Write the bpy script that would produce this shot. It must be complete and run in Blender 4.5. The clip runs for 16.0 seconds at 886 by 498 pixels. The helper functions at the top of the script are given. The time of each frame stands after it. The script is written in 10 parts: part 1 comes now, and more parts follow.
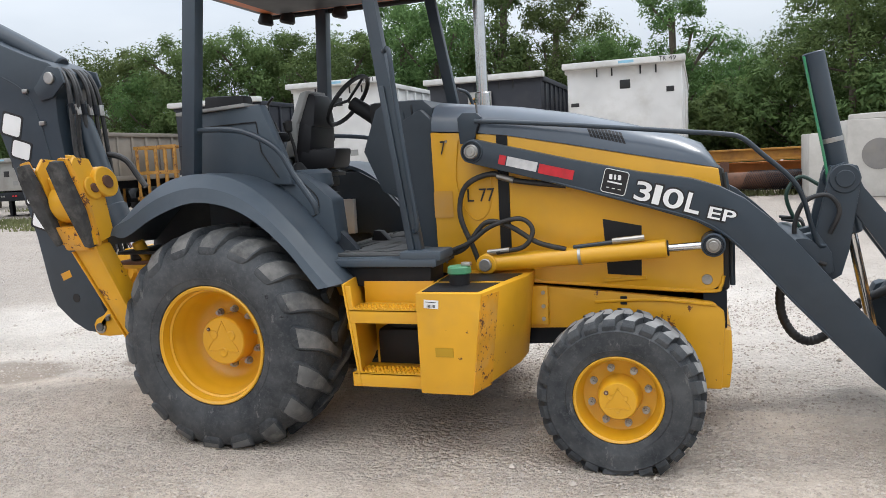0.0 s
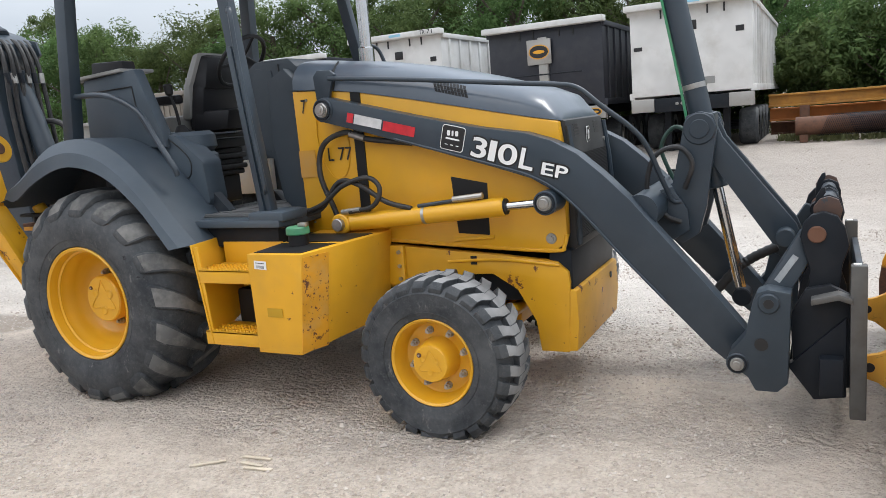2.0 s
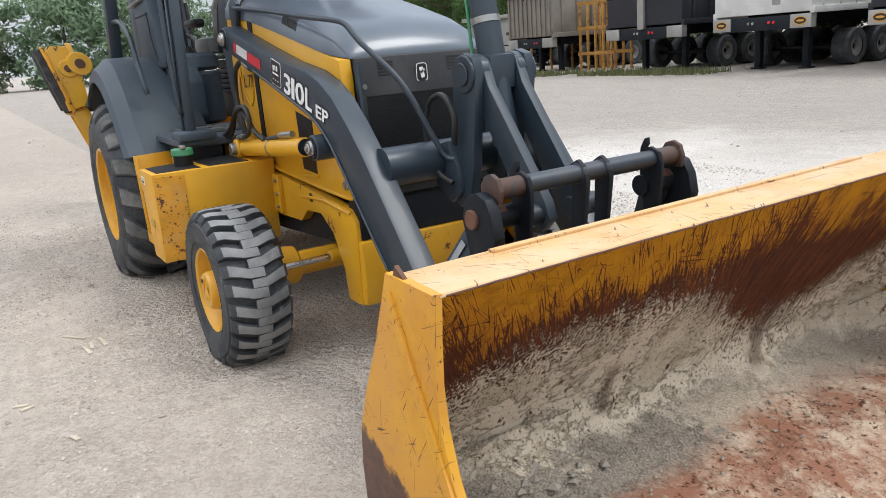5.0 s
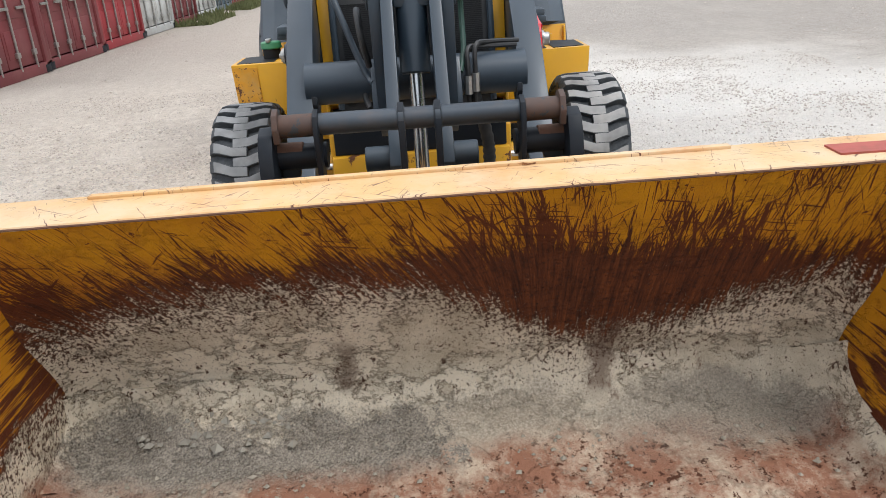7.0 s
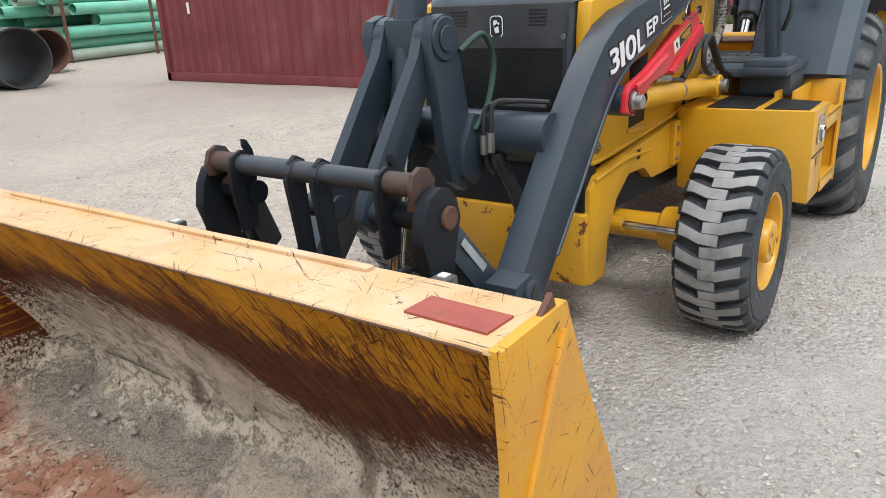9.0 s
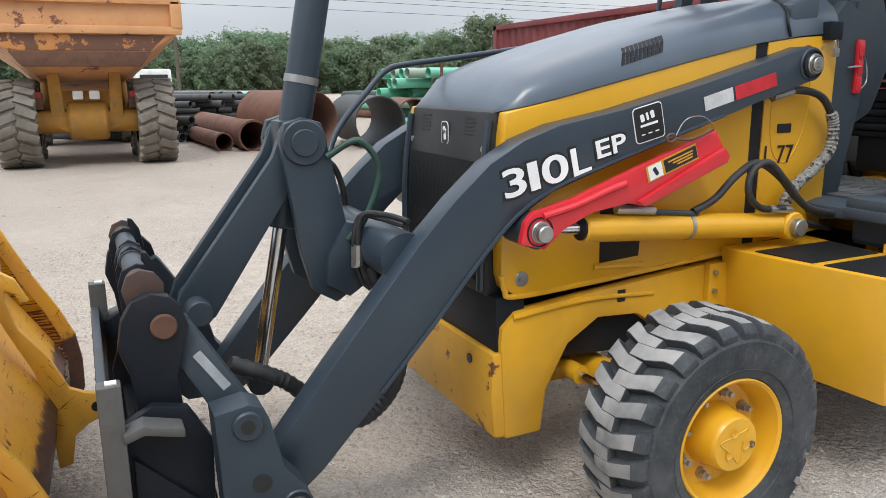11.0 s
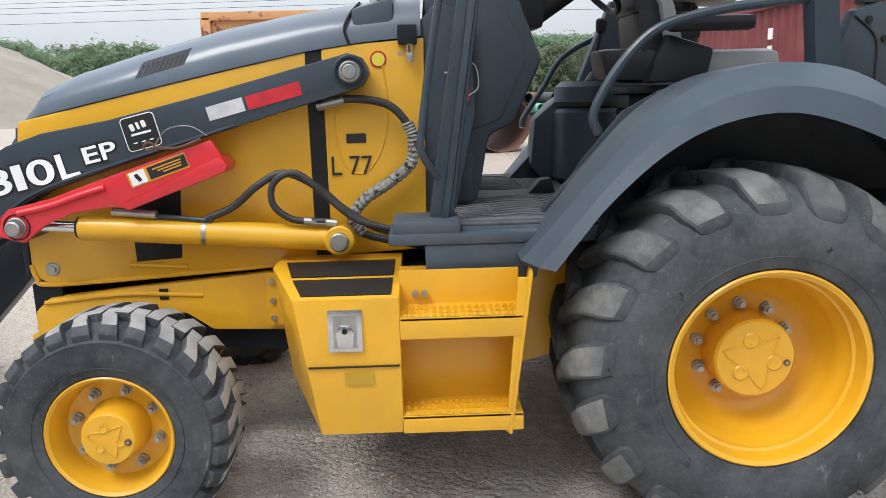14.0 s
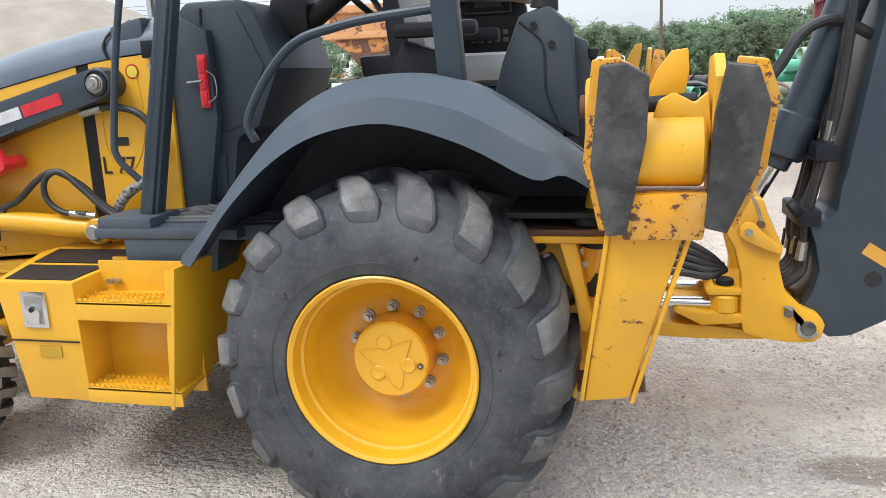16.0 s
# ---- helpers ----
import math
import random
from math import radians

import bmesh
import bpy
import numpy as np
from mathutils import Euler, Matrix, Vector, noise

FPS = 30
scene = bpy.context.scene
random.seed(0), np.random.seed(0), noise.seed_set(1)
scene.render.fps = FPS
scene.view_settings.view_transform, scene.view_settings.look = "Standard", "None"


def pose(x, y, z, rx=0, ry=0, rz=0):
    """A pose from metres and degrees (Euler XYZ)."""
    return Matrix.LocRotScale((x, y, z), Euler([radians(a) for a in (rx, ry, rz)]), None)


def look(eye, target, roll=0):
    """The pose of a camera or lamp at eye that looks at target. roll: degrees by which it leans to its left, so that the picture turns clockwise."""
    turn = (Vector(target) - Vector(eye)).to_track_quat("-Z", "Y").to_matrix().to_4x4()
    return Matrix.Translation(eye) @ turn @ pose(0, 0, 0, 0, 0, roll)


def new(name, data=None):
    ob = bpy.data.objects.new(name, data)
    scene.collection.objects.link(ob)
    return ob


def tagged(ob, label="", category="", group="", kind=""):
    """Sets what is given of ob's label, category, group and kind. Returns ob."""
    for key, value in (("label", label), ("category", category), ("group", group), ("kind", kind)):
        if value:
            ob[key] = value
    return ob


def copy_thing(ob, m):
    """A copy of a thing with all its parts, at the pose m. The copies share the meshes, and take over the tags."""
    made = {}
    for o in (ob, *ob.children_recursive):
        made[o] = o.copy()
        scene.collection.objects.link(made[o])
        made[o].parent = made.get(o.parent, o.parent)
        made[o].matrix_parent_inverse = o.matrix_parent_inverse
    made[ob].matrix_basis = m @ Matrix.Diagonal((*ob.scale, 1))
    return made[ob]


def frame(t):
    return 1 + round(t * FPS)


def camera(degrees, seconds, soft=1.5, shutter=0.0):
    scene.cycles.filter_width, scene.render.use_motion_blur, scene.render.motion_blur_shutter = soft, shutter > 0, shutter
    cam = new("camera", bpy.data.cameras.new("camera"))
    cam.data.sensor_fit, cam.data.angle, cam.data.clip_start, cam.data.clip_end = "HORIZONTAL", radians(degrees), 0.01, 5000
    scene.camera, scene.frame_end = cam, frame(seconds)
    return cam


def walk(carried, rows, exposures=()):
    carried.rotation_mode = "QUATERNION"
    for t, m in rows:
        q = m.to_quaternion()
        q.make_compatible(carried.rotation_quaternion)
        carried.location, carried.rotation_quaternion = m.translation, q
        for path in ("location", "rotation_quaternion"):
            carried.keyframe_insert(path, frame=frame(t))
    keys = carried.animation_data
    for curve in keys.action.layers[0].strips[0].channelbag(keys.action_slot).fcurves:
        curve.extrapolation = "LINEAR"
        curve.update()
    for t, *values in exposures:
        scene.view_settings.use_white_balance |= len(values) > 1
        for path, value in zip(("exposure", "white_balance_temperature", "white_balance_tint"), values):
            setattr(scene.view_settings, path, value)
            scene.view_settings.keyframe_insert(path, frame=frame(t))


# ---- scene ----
cam = camera(60.22, 16.0, 0.85)
PATH = [
    (0.0, pose(2.486, -4.492, 1.511, 83.19, 3.06, 18.35)),
    (0.5, pose(2.753, -4.463, 1.492, 82.65, 3.74, 19.72)),
    (1.0, pose(2.963, -4.299, 1.457, 81.87, 4.27, 21.44)),
    (1.5, pose(3.306, -4.110, 1.454, 80.99, 4.66, 23.66)),
    (2.0, pose(3.722, -3.931, 1.453, 80.13, 4.67, 26.22)),
    (2.5, pose(4.082, -3.668, 1.437, 79.18, 4.51, 29.65)),
    (3.0, pose(4.532, -3.410, 1.431, 78.23, 4.36, 34.32)),
    (3.5, pose(4.870, -3.076, 1.404, 77.27, 4.25, 39.33)),
    (4.0, pose(5.191, -2.700, 1.417, 76.46, 4.22, 44.78)),
    (4.2, pose(5.345, -2.546, 1.409, 76.18, 4.24, 47.10)),
    (6.3, pose(5.961, -0.627, 1.453, 71.42, 3.73, 76.35)),
    (6.4, pose(5.973, -0.540, 1.438, 71.03, 3.60, 77.69)),
    (6.5, pose(5.984, -0.461, 1.422, 70.61, 3.47, 79.09)),
    (7.0, pose(6.016, -0.003, 1.410, 68.54, 3.58, 87.41)),
    (7.5, pose(5.937, 0.454, 1.407, 67.51, 3.47, 96.26)),
    (8.0, pose(5.871, 0.942, 1.423, 67.77, 3.28, 105.37)),
    (8.5, pose(5.634, 1.315, 1.424, 69.10, 3.10, 115.38)),
    (8.6, pose(5.578, 1.389, 1.434, 69.53, 3.05, 117.42)),
    (8.7, pose(5.524, 1.463, 1.445, 69.95, 3.01, 119.43)),
    (10.8, pose(4.012, 2.544, 1.479, 77.16, 0.85, 152.43)),
    (11.0, pose(3.843, 2.586, 1.488, 77.59, 0.58, 154.72)),
    (11.5, pose(3.407, 2.748, 1.476, 78.37, 0.60, 160.46)),
    (12.0, pose(2.962, 2.872, 1.477, 78.31, 1.02, 164.96)),
    (12.5, pose(2.490, 2.968, 1.473, 78.36, 1.21, 168.57)),
    (13.0, pose(2.008, 3.125, 1.475, 78.14, 1.37, 171.71)),
    (13.5, pose(1.542, 3.199, 1.451, 78.37, 1.41, 174.97)),
    (14.0, pose(1.083, 3.326, 1.472, 78.06, 1.41, 178.22)),
    (14.5, pose(0.641, 3.435, 1.503, 77.91, 1.32, 181.47)),
    (15.0, pose(0.162, 3.416, 1.525, 77.68, 1.49, 185.50)),
    (15.5, pose(-0.319, 3.406, 1.522, 77.42, 1.75, 189.19)),
    (16.0, pose(-0.745, 3.321, 1.507, 77.29, 2.30, 192.50)),
]
walk(cam, PATH, [(0.0, 0.03), (3.5, 0.0), (6.4, -0.12), (8.7, -0.13), (11.0, -0.06), (13.0, 0.03), (14.5, 0.16), (16.0, 0.32)])

# ---------- world, sun, exposure ----------
world = bpy.data.worlds.new("overcast_sky")
scene.world = world
world.use_nodes = True
wn, wl = world.node_tree.nodes, world.node_tree.links
wn.clear()
w_out = wn.new("ShaderNodeOutputWorld")
w_bg = wn.new("ShaderNodeBackground")
w_sky = wn.new("ShaderNodeTexSky")
w_sky.sky_type = "NISHITA"
w_sky.sun_disc = False
w_sky.sun_elevation, w_sky.sun_rotation = radians(58), radians(200)
w_sky.air_density, w_sky.dust_density = 1.6, 5.0
w_tc = wn.new("ShaderNodeTexCoord")
w_map = wn.new("ShaderNodeMapping")
w_map.inputs["Scale"].default_value = (1.0, 1.0, 3.0)
w_noise = wn.new("ShaderNodeTexNoise")
w_noise.inputs["Scale"].default_value = 2.2
w_noise.inputs["Detail"].default_value = 5
w_ramp = wn.new("ShaderNodeValToRGB")
w_ramp.color_ramp.elements[0].position, w_ramp.color_ramp.elements[0].color = 0.3, (5.15, 5.75, 6.6, 1)
w_ramp.color_ramp.elements[1].position, w_ramp.color_ramp.elements[1].color = 0.75, (7.2, 7.65, 8.3, 1)
w_mix = wn.new("ShaderNodeMix")
w_mix.data_type = "RGBA"
w_mix.inputs["Factor"].default_value = 0.86
wl.new(w_tc.outputs["Generated"], w_map.inputs["Vector"])
wl.new(w_map.outputs["Vector"], w_noise.inputs["Vector"])
wl.new(w_noise.outputs["Fac"], w_ramp.inputs["Fac"])
wl.new(w_sky.outputs["Color"], w_mix.inputs["A"])
wl.new(w_ramp.outputs["Color"], w_mix.inputs["B"])
# an overcast dome is about three times as bright overhead as at the horizon
w_sep = wn.new("ShaderNodeSeparateXYZ")
w_up = wn.new("ShaderNodeMapRange")
w_up.inputs["To Min"].default_value, w_up.inputs["To Max"].default_value = 1.0, 3.35
w_mul = wn.new("ShaderNodeVectorMath")
w_mul.operation = "SCALE"
wl.new(w_tc.outputs["Generated"], w_sep.inputs["Vector"])
wl.new(w_sep.outputs["Z"], w_up.inputs["Value"])
wl.new(w_mix.outputs["Result"], w_mul.inputs[0])
wl.new(w_up.outputs["Result"], w_mul.inputs["Scale"])
wl.new(w_mul.outputs["Vector"], w_bg.inputs["Color"])
w_bg.inputs["Strength"].default_value = 0.098
wl.new(w_bg.outputs["Background"], w_out.inputs["Surface"])

sun_data = bpy.data.lights.new("sun", "SUN")
sun_data.energy, sun_data.angle, sun_data.color = 1.9, radians(22), (1.0, 0.985, 0.96)
sun = new("sun", sun_data)
sun.matrix_world = look((14, 15, 30), (0, 0, 0))


# ---------- materials ----------
def nodes_of(name):
    m = bpy.data.materials.new(name)
    m.use_nodes = True
    nt = m.node_tree
    return m, nt.nodes, nt.links, nt.nodes["Principled BSDF"]


def noise_node(n, l, scale, detail=4.0, rough=0.6, stretch=None, coord="Object"):
    tc = n.new("ShaderNodeTexCoord")
    nz = n.new("ShaderNodeTexNoise")
    nz.inputs["Scale"].default_value = scale
    nz.inputs["Detail"].default_value = detail
    nz.inputs["Roughness"].default_value = rough
    if stretch:
        mp = n.new("ShaderNodeMapping")
        mp.inputs["Scale"].default_value = stretch
        l.new(tc.outputs[coord], mp.inputs["Vector"])
        l.new(mp.outputs["Vector"], nz.inputs["Vector"])
    else:
        l.new(tc.outputs[coord], nz.inputs["Vector"])
    return nz.outputs["Fac"]


def ramp_node(n, l, fac, p0, p1, c0=(0, 0, 0, 1), c1=(1, 1, 1, 1)):
    r = n.new("ShaderNodeValToRGB")
    r.color_ramp.elements[0].position, r.color_ramp.elements[0].color = p0, c0
    r.color_ramp.elements[1].position, r.color_ramp.elements[1].color = p1, c1
    l.new(fac, r.inputs["Fac"])
    return r.outputs["Color"]


def mix_node(n, l, fac, a, b):
    m = n.new("ShaderNodeMix")
    m.data_type = "RGBA"
    if isinstance(fac, float):
        m.inputs["Factor"].default_value = fac
    else:
        l.new(fac, m.inputs["Factor"])
    for key, v in (("A", a), ("B", b)):
        if isinstance(v, tuple):
            m.inputs[key].default_value = (*v[:3], 1)
        else:
            l.new(v, m.inputs[key])
    return m.outputs["Result"]


def math_node(n, l, op, a, b=0.0):
    m = n.new("ShaderNodeMath")
    m.operation = op
    for i, v in enumerate((a, b)):
        if isinstance(v, (int, float)):
            m.inputs[i].default_value = v
        else:
            l.new(v, m.inputs[i])
    return m.outputs[0]


def bump_node(n, l, height, strength, distance, bsdf):
    b = n.new("ShaderNodeBump")
    b.inputs["Strength"].default_value = strength
    b.inputs["Distance"].default_value = distance
    l.new(height, b.inputs["Height"])
    l.new(b.outputs["Normal"], bsdf.inputs["Normal"])


def surface(name, base, rough=0.5, metal=0.0, dirt=(0.3, 0.27, 0.22), dirt_amount=0.35, dirt_scale=3.0,
            grain=90.0, bump=0.15, depth=0.001, chips=None, chip_scale=14.0, chip_at=0.68, vary=0.12, coat=0.0, spec=0.5):
    """A worn surface: broad tone shifts, dirt in patches, fine grain relief, and chips where given."""
    m, n, l, b = nodes_of(name)
    big = noise_node(n, l, dirt_scale, 5.0, 0.65)
    fine = noise_node(n, l, grain, 3.0, 0.6)
    dark = tuple(c * (1 - vary) for c in base)
    light = tuple(min(1, c * (1 + vary)) for c in base)
    col = mix_node(n, l, ramp_node(n, l, noise_node(n, l, dirt_scale * 0.6, 3.0), 0.35, 0.65), dark, light)
    col = mix_node(n, l, math_node(n, l, "MULTIPLY", ramp_node(n, l, big, 0.48, 0.78), dirt_amount), col, dirt)
    if chips:
        spots = ramp_node(n, l, noise_node(n, l, chip_scale, 6.0, 0.72), chip_at, chip_at + 0.025)
        col = mix_node(n, l, spots, col, chips)
    l.new(col, b.inputs["Base Color"])
    r = n.new("ShaderNodeMapRange")
    r.inputs["To Min"].default_value = max(0.02, rough - 0.10)
    r.inputs["To Max"].default_value = min(1, rough + 0.16)
    l.new(big, r.inputs["Value"])
    l.new(r.outputs["Result"], b.inputs["Roughness"])
    b.inputs["Metallic"].default_value = metal
    b.inputs["Specular IOR Level"].default_value = spec
    b.inputs["Coat Weight"].default_value = coat
    b.inputs["Coat Roughness"].default_value = 0.15
    bump_node(n, l, fine, bump, depth, b)
    return m


RUST = (0.085, 0.03, 0.016)
yellow = surface("yellow_paint", (0.70, 0.358, 0.014), 0.36, dirt=(0.42, 0.26, 0.08), dirt_amount=0.22, coat=0.25, bump=0.05, vary=0.06)
yellow_worn = surface("yellow_paint_chipped", (0.685, 0.35, 0.016), 0.42, dirt=(0.4, 0.25, 0.09), dirt_amount=0.3, chips=RUST, chip_scale=20, chip_at=0.645, bump=0.08)
yellow_frame = surface("yellow_paint_worn", (0.685, 0.35, 0.016), 0.42, dirt=(0.46, 0.28, 0.10), dirt_amount=0.35, chips=(0.13, 0.045, 0.022), chip_scale=16, chip_at=0.70, bump=0.1)
yellow_chipped = surface("yellow_paint_battered", (0.685, 0.35, 0.016), 0.42, dirt=(0.46, 0.28, 0.10), dirt_amount=0.4, chips=(0.13, 0.045, 0.022), chip_scale=9, chip_at=0.62, bump=0.1)
yellow_scraped = surface("yellow_paint_scraped", (0.66, 0.30, 0.016), 0.48, dirt=(0.52, 0.36, 0.16), dirt_amount=0.5, dirt_scale=9, chips=(0.12, 0.042, 0.022), chip_scale=24, chip_at=0.565, bump=0.15)
slate = surface("slate_grey_paint", (0.023, 0.036, 0.050), 0.42, dirt=(0.085, 0.098, 0.112), dirt_amount=0.2, coat=0.15, bump=0.05)
slate_worn = surface("slate_grey_paint_worn", (0.022, 0.034, 0.046), 0.48, dirt=(0.09, 0.098, 0.108), dirt_amount=0.25, chips=(0.15, 0.075, 0.04), chip_scale=11, chip_at=0.74, bump=0.1)
hood_grey = surface("hood_grey", (0.066, 0.086, 0.112), 0.34, dirt=(0.15, 0.165, 0.18), dirt_amount=0.2, coat=0.4, bump=0.03)
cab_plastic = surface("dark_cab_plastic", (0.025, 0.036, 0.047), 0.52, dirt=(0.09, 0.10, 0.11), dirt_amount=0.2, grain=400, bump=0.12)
plastic = surface("grey_plastic", (0.047, 0.065, 0.084), 0.50, dirt=(0.14, 0.15, 0.165), dirt_amount=0.25, grain=400, bump=0.12)
black = surface("black_steel", (0.008, 0.011, 0.016), 0.48, dirt=(0.05, 0.045, 0.040), dirt_amount=0.3, bump=0.1, chips=(0.08, 0.035, 0.02), chip_scale=9, chip_at=0.71, spec=0.25)
liner_plastic = surface("navy_liner_plastic", (0.020, 0.027, 0.036), 0.55, dirt=(0.10, 0.095, 0.085), dirt_amount=0.35, dirt_scale=6, bump=0.1)
black_plastic = surface("black_plastic", (0.011, 0.011, 0.012), 0.5, dirt=(0.06, 0.06, 0.06), dirt_amount=0.2, bump=0.1, spec=0.3)


def rubber_material():
    m, n, l, b = nodes_of("tyre_rubber")
    broad = noise_node(n, l, 4.0, 6.0, 0.7)
    fleck = noise_node(n, l, 38.0, 6.0, 0.8)
    scuff = noise_node(n, l, 13.0, 6.0, 0.75, (1.0, 1.0, 0.35))
    col = mix_node(n, l, ramp_node(n, l, broad, 0.36, 0.66), (0.022, 0.026, 0.031), (0.078, 0.082, 0.085))
    col = mix_node(n, l, math_node(n, l, "MULTIPLY", ramp_node(n, l, fleck, 0.52, 0.70), 0.55), col, (0.115, 0.115, 0.112))
    col = mix_node(n, l, math_node(n, l, "MULTIPLY", ramp_node(n, l, scuff, 0.63, 0.67), 0.7), col, (0.16, 0.158, 0.152))
    col = mix_node(n, l, ramp_node(n, l, noise_node(n, l, 9.0, 5.0, 0.7), 0.66, 0.70), col, (0.011, 0.012, 0.014))
    l.new(col, b.inputs["Base Color"])
    b.inputs["Roughness"].default_value = 0.66
    b.inputs["Specular IOR Level"].default_value = 0.4
    bump_node(n, l, math_node(n, l, "ADD", fleck, scuff), 0.5, 0.004, b)
    return m


rubber = rubber_material()
lug_rubber = surface("worn_lug_rubber", (0.26, 0.252, 0.240), 0.8, dirt=(0.38, 0.355, 0.32), dirt_amount=0.8, dirt_scale=9, grain=50, bump=0.4, depth=0.004, vary=0.3)
lug_grey = surface("grey_lug_rubber", (0.19, 0.19, 0.188), 0.8, dirt=(0.29, 0.285, 0.275), dirt_amount=0.9, dirt_scale=8, grain=50, bump=0.4, depth=0.004, vary=0.35)
lug_dusty = surface("dusty_lug_rubber", (0.095, 0.095, 0.093), 0.8, dirt=(0.27, 0.26, 0.24), dirt_amount=0.9, dirt_scale=6, grain=40, bump=0.5, depth=0.005, vary=0.35)
hose_black = surface("hose_rubber", (0.018, 0.018, 0.019), 0.5, dirt=(0.12, 0.11, 0.1), dirt_amount=0.35, dirt_scale=12, bump=0.1)
hose_green = surface("green_hose_rubber", (0.018, 0.055, 0.040), 0.5, dirt=(0.08, 0.10, 0.09), dirt_amount=0.3, dirt_scale=12, bump=0.1)
hose_sleeve = surface("dusty_hose_sleeve", (0.27, 0.26, 0.235), 0.7, dirt=(0.03, 0.028, 0.026), dirt_amount=1.0, dirt_scale=38, chips=(0.025, 0.024, 0.022), chip_scale=45, chip_at=0.56)
chrome = surface("chrome", (0.62, 0.62, 0.62), 0.16, 1.0, dirt=(0.3, 0.28, 0.25), dirt_amount=0.3, bump=0.02)
zinc = surface("zinc_steel", (0.42, 0.41, 0.39), 0.36, 0.9, dirt=(0.2, 0.17, 0.13), dirt_amount=0.5, dirt_scale=20)
rusty = surface("rusty_steel", (0.13, 0.06, 0.035), 0.78, dirt=(0.045, 0.035, 0.03), dirt_amount=0.7, dirt_scale=9, grain=70, bump=0.4, depth=0.003)
dark_rust = surface("dark_rust", (0.070, 0.042, 0.033), 0.7, dirt=(0.11, 0.052, 0.032), dirt_amount=0.8, dirt_scale=14, chips=(0.035, 0.040, 0.046), chip_scale=18, chip_at=0.58, bump=0.3)
rusty_bar = surface("worn_bar_steel", (0.040, 0.050, 0.062), 0.42, 0.2, dirt=(0.10, 0.075, 0.062), dirt_amount=0.5, dirt_scale=9, chips=(0.17, 0.085, 0.05), chip_scale=12, chip_at=0.66)
steel_post = surface("bare_grey_steel", (0.115, 0.113, 0.108), 0.55, 0.4, dirt=(0.09, 0.075, 0.06), dirt_amount=0.6, dirt_scale=14, bump=0.3)
red = surface("red_paint", (0.60, 0.018, 0.028), 0.36, dirt=(0.35, 0.05, 0.05), dirt_amount=0.2, coat=0.3, bump=0.04)
white = surface("white_paint", (0.74, 0.73, 0.70), 0.45, dirt=(0.45, 0.42, 0.37), dirt_amount=0.25)
decal_white = surface("white_decal", (0.80, 0.80, 0.79), 0.4, dirt=(0.6, 0.6, 0.58), dirt_amount=0.2)
strip_white = surface("white_reflector", (0.56, 0.56, 0.56), 0.35, dirt=(0.42, 0.42, 0.41), dirt_amount=0.4, dirt_scale=30)
decal_black = surface("black_decal", (0.012, 0.012, 0.013), 0.4, dirt=(0.05, 0.05, 0.05), dirt_amount=0.1)
decal_red = surface("red_reflector", (0.50, 0.02, 0.03), 0.35, dirt=(0.4, 0.06, 0.06), dirt_amount=0.3, dirt_scale=30)
decal_amber = surface("amber_decal", (0.62, 0.30, 0.02), 0.4)
label_yellow = surface("yellow_label", (0.72, 0.60, 0.06), 0.4)
decal_ochre = surface("ochre_reflector", (0.44, 0.25, 0.008), 0.4, dirt_amount=0.1)
green_cap = surface("green_plastic", (0.04, 0.24, 0.11), 0.5)
mat_rib = surface("mat_rib_rubber", (0.095, 0.098, 0.10), 0.75, dirt=(0.16, 0.155, 0.148), dirt_amount=0.6, dirt_scale=9)
mat_floor = surface("ribbed_rubber_mat", (0.070, 0.072, 0.073), 0.75, dirt=(0.15, 0.145, 0.138), dirt_amount=0.6, dirt_scale=9)
seat_vinyl = surface("grey_vinyl", (0.27, 0.27, 0.26), 0.6, dirt_amount=0.2)
seat_black = surface("black_vinyl", (0.012, 0.012, 0.014), 0.45, dirt=(0.07, 0.07, 0.075), dirt_amount=0.1, spec=0.3)
orange_in = surface("orange_roof_lining", (0.50, 0.12, 0.02), 0.5, dirt_amount=0.2)
grille_mat = surface("grille_mesh", (0.018, 0.019, 0.02), 0.55, dirt=(0.12, 0.115, 0.11), dirt_amount=0.35)


# ---------- mesh helpers ----------
def join_into(bm, tmp):
    me = bpy.data.meshes.new("tmp")
    tmp.to_mesh(me)
    tmp.free()
    bm.from_mesh(me)
    bpy.data.meshes.remove(me)


def soften(tmp, width, seg=2):
    if width > 0:
        edges = [e for e in tmp.edges if len(e.link_faces) == 2 and e.calc_face_angle(0) > 0.5]
        bmesh.ops.bevel(tmp, geom=edges, offset=width, segments=seg, affect="EDGES", profile=0.6, clamp_overlap=True)


def box(bm, x0, x1, y0, y1, z0, z1, bev=0.0, m=None):
    tmp = bmesh.new()
    bmesh.ops.create_cube(tmp, size=1)
    for v in tmp.verts:
        v.co = Vector(((x0 + x1) / 2 + v.co.x * (x1 - x0), (y0 + y1) / 2 + v.co.y * (y1 - y0), (z0 + z1) / 2 + v.co.z * (z1 - z0)))
    soften(tmp, bev)
    if m is not None:
        tmp.transform(m)
    join_into(bm, tmp)
    return bm


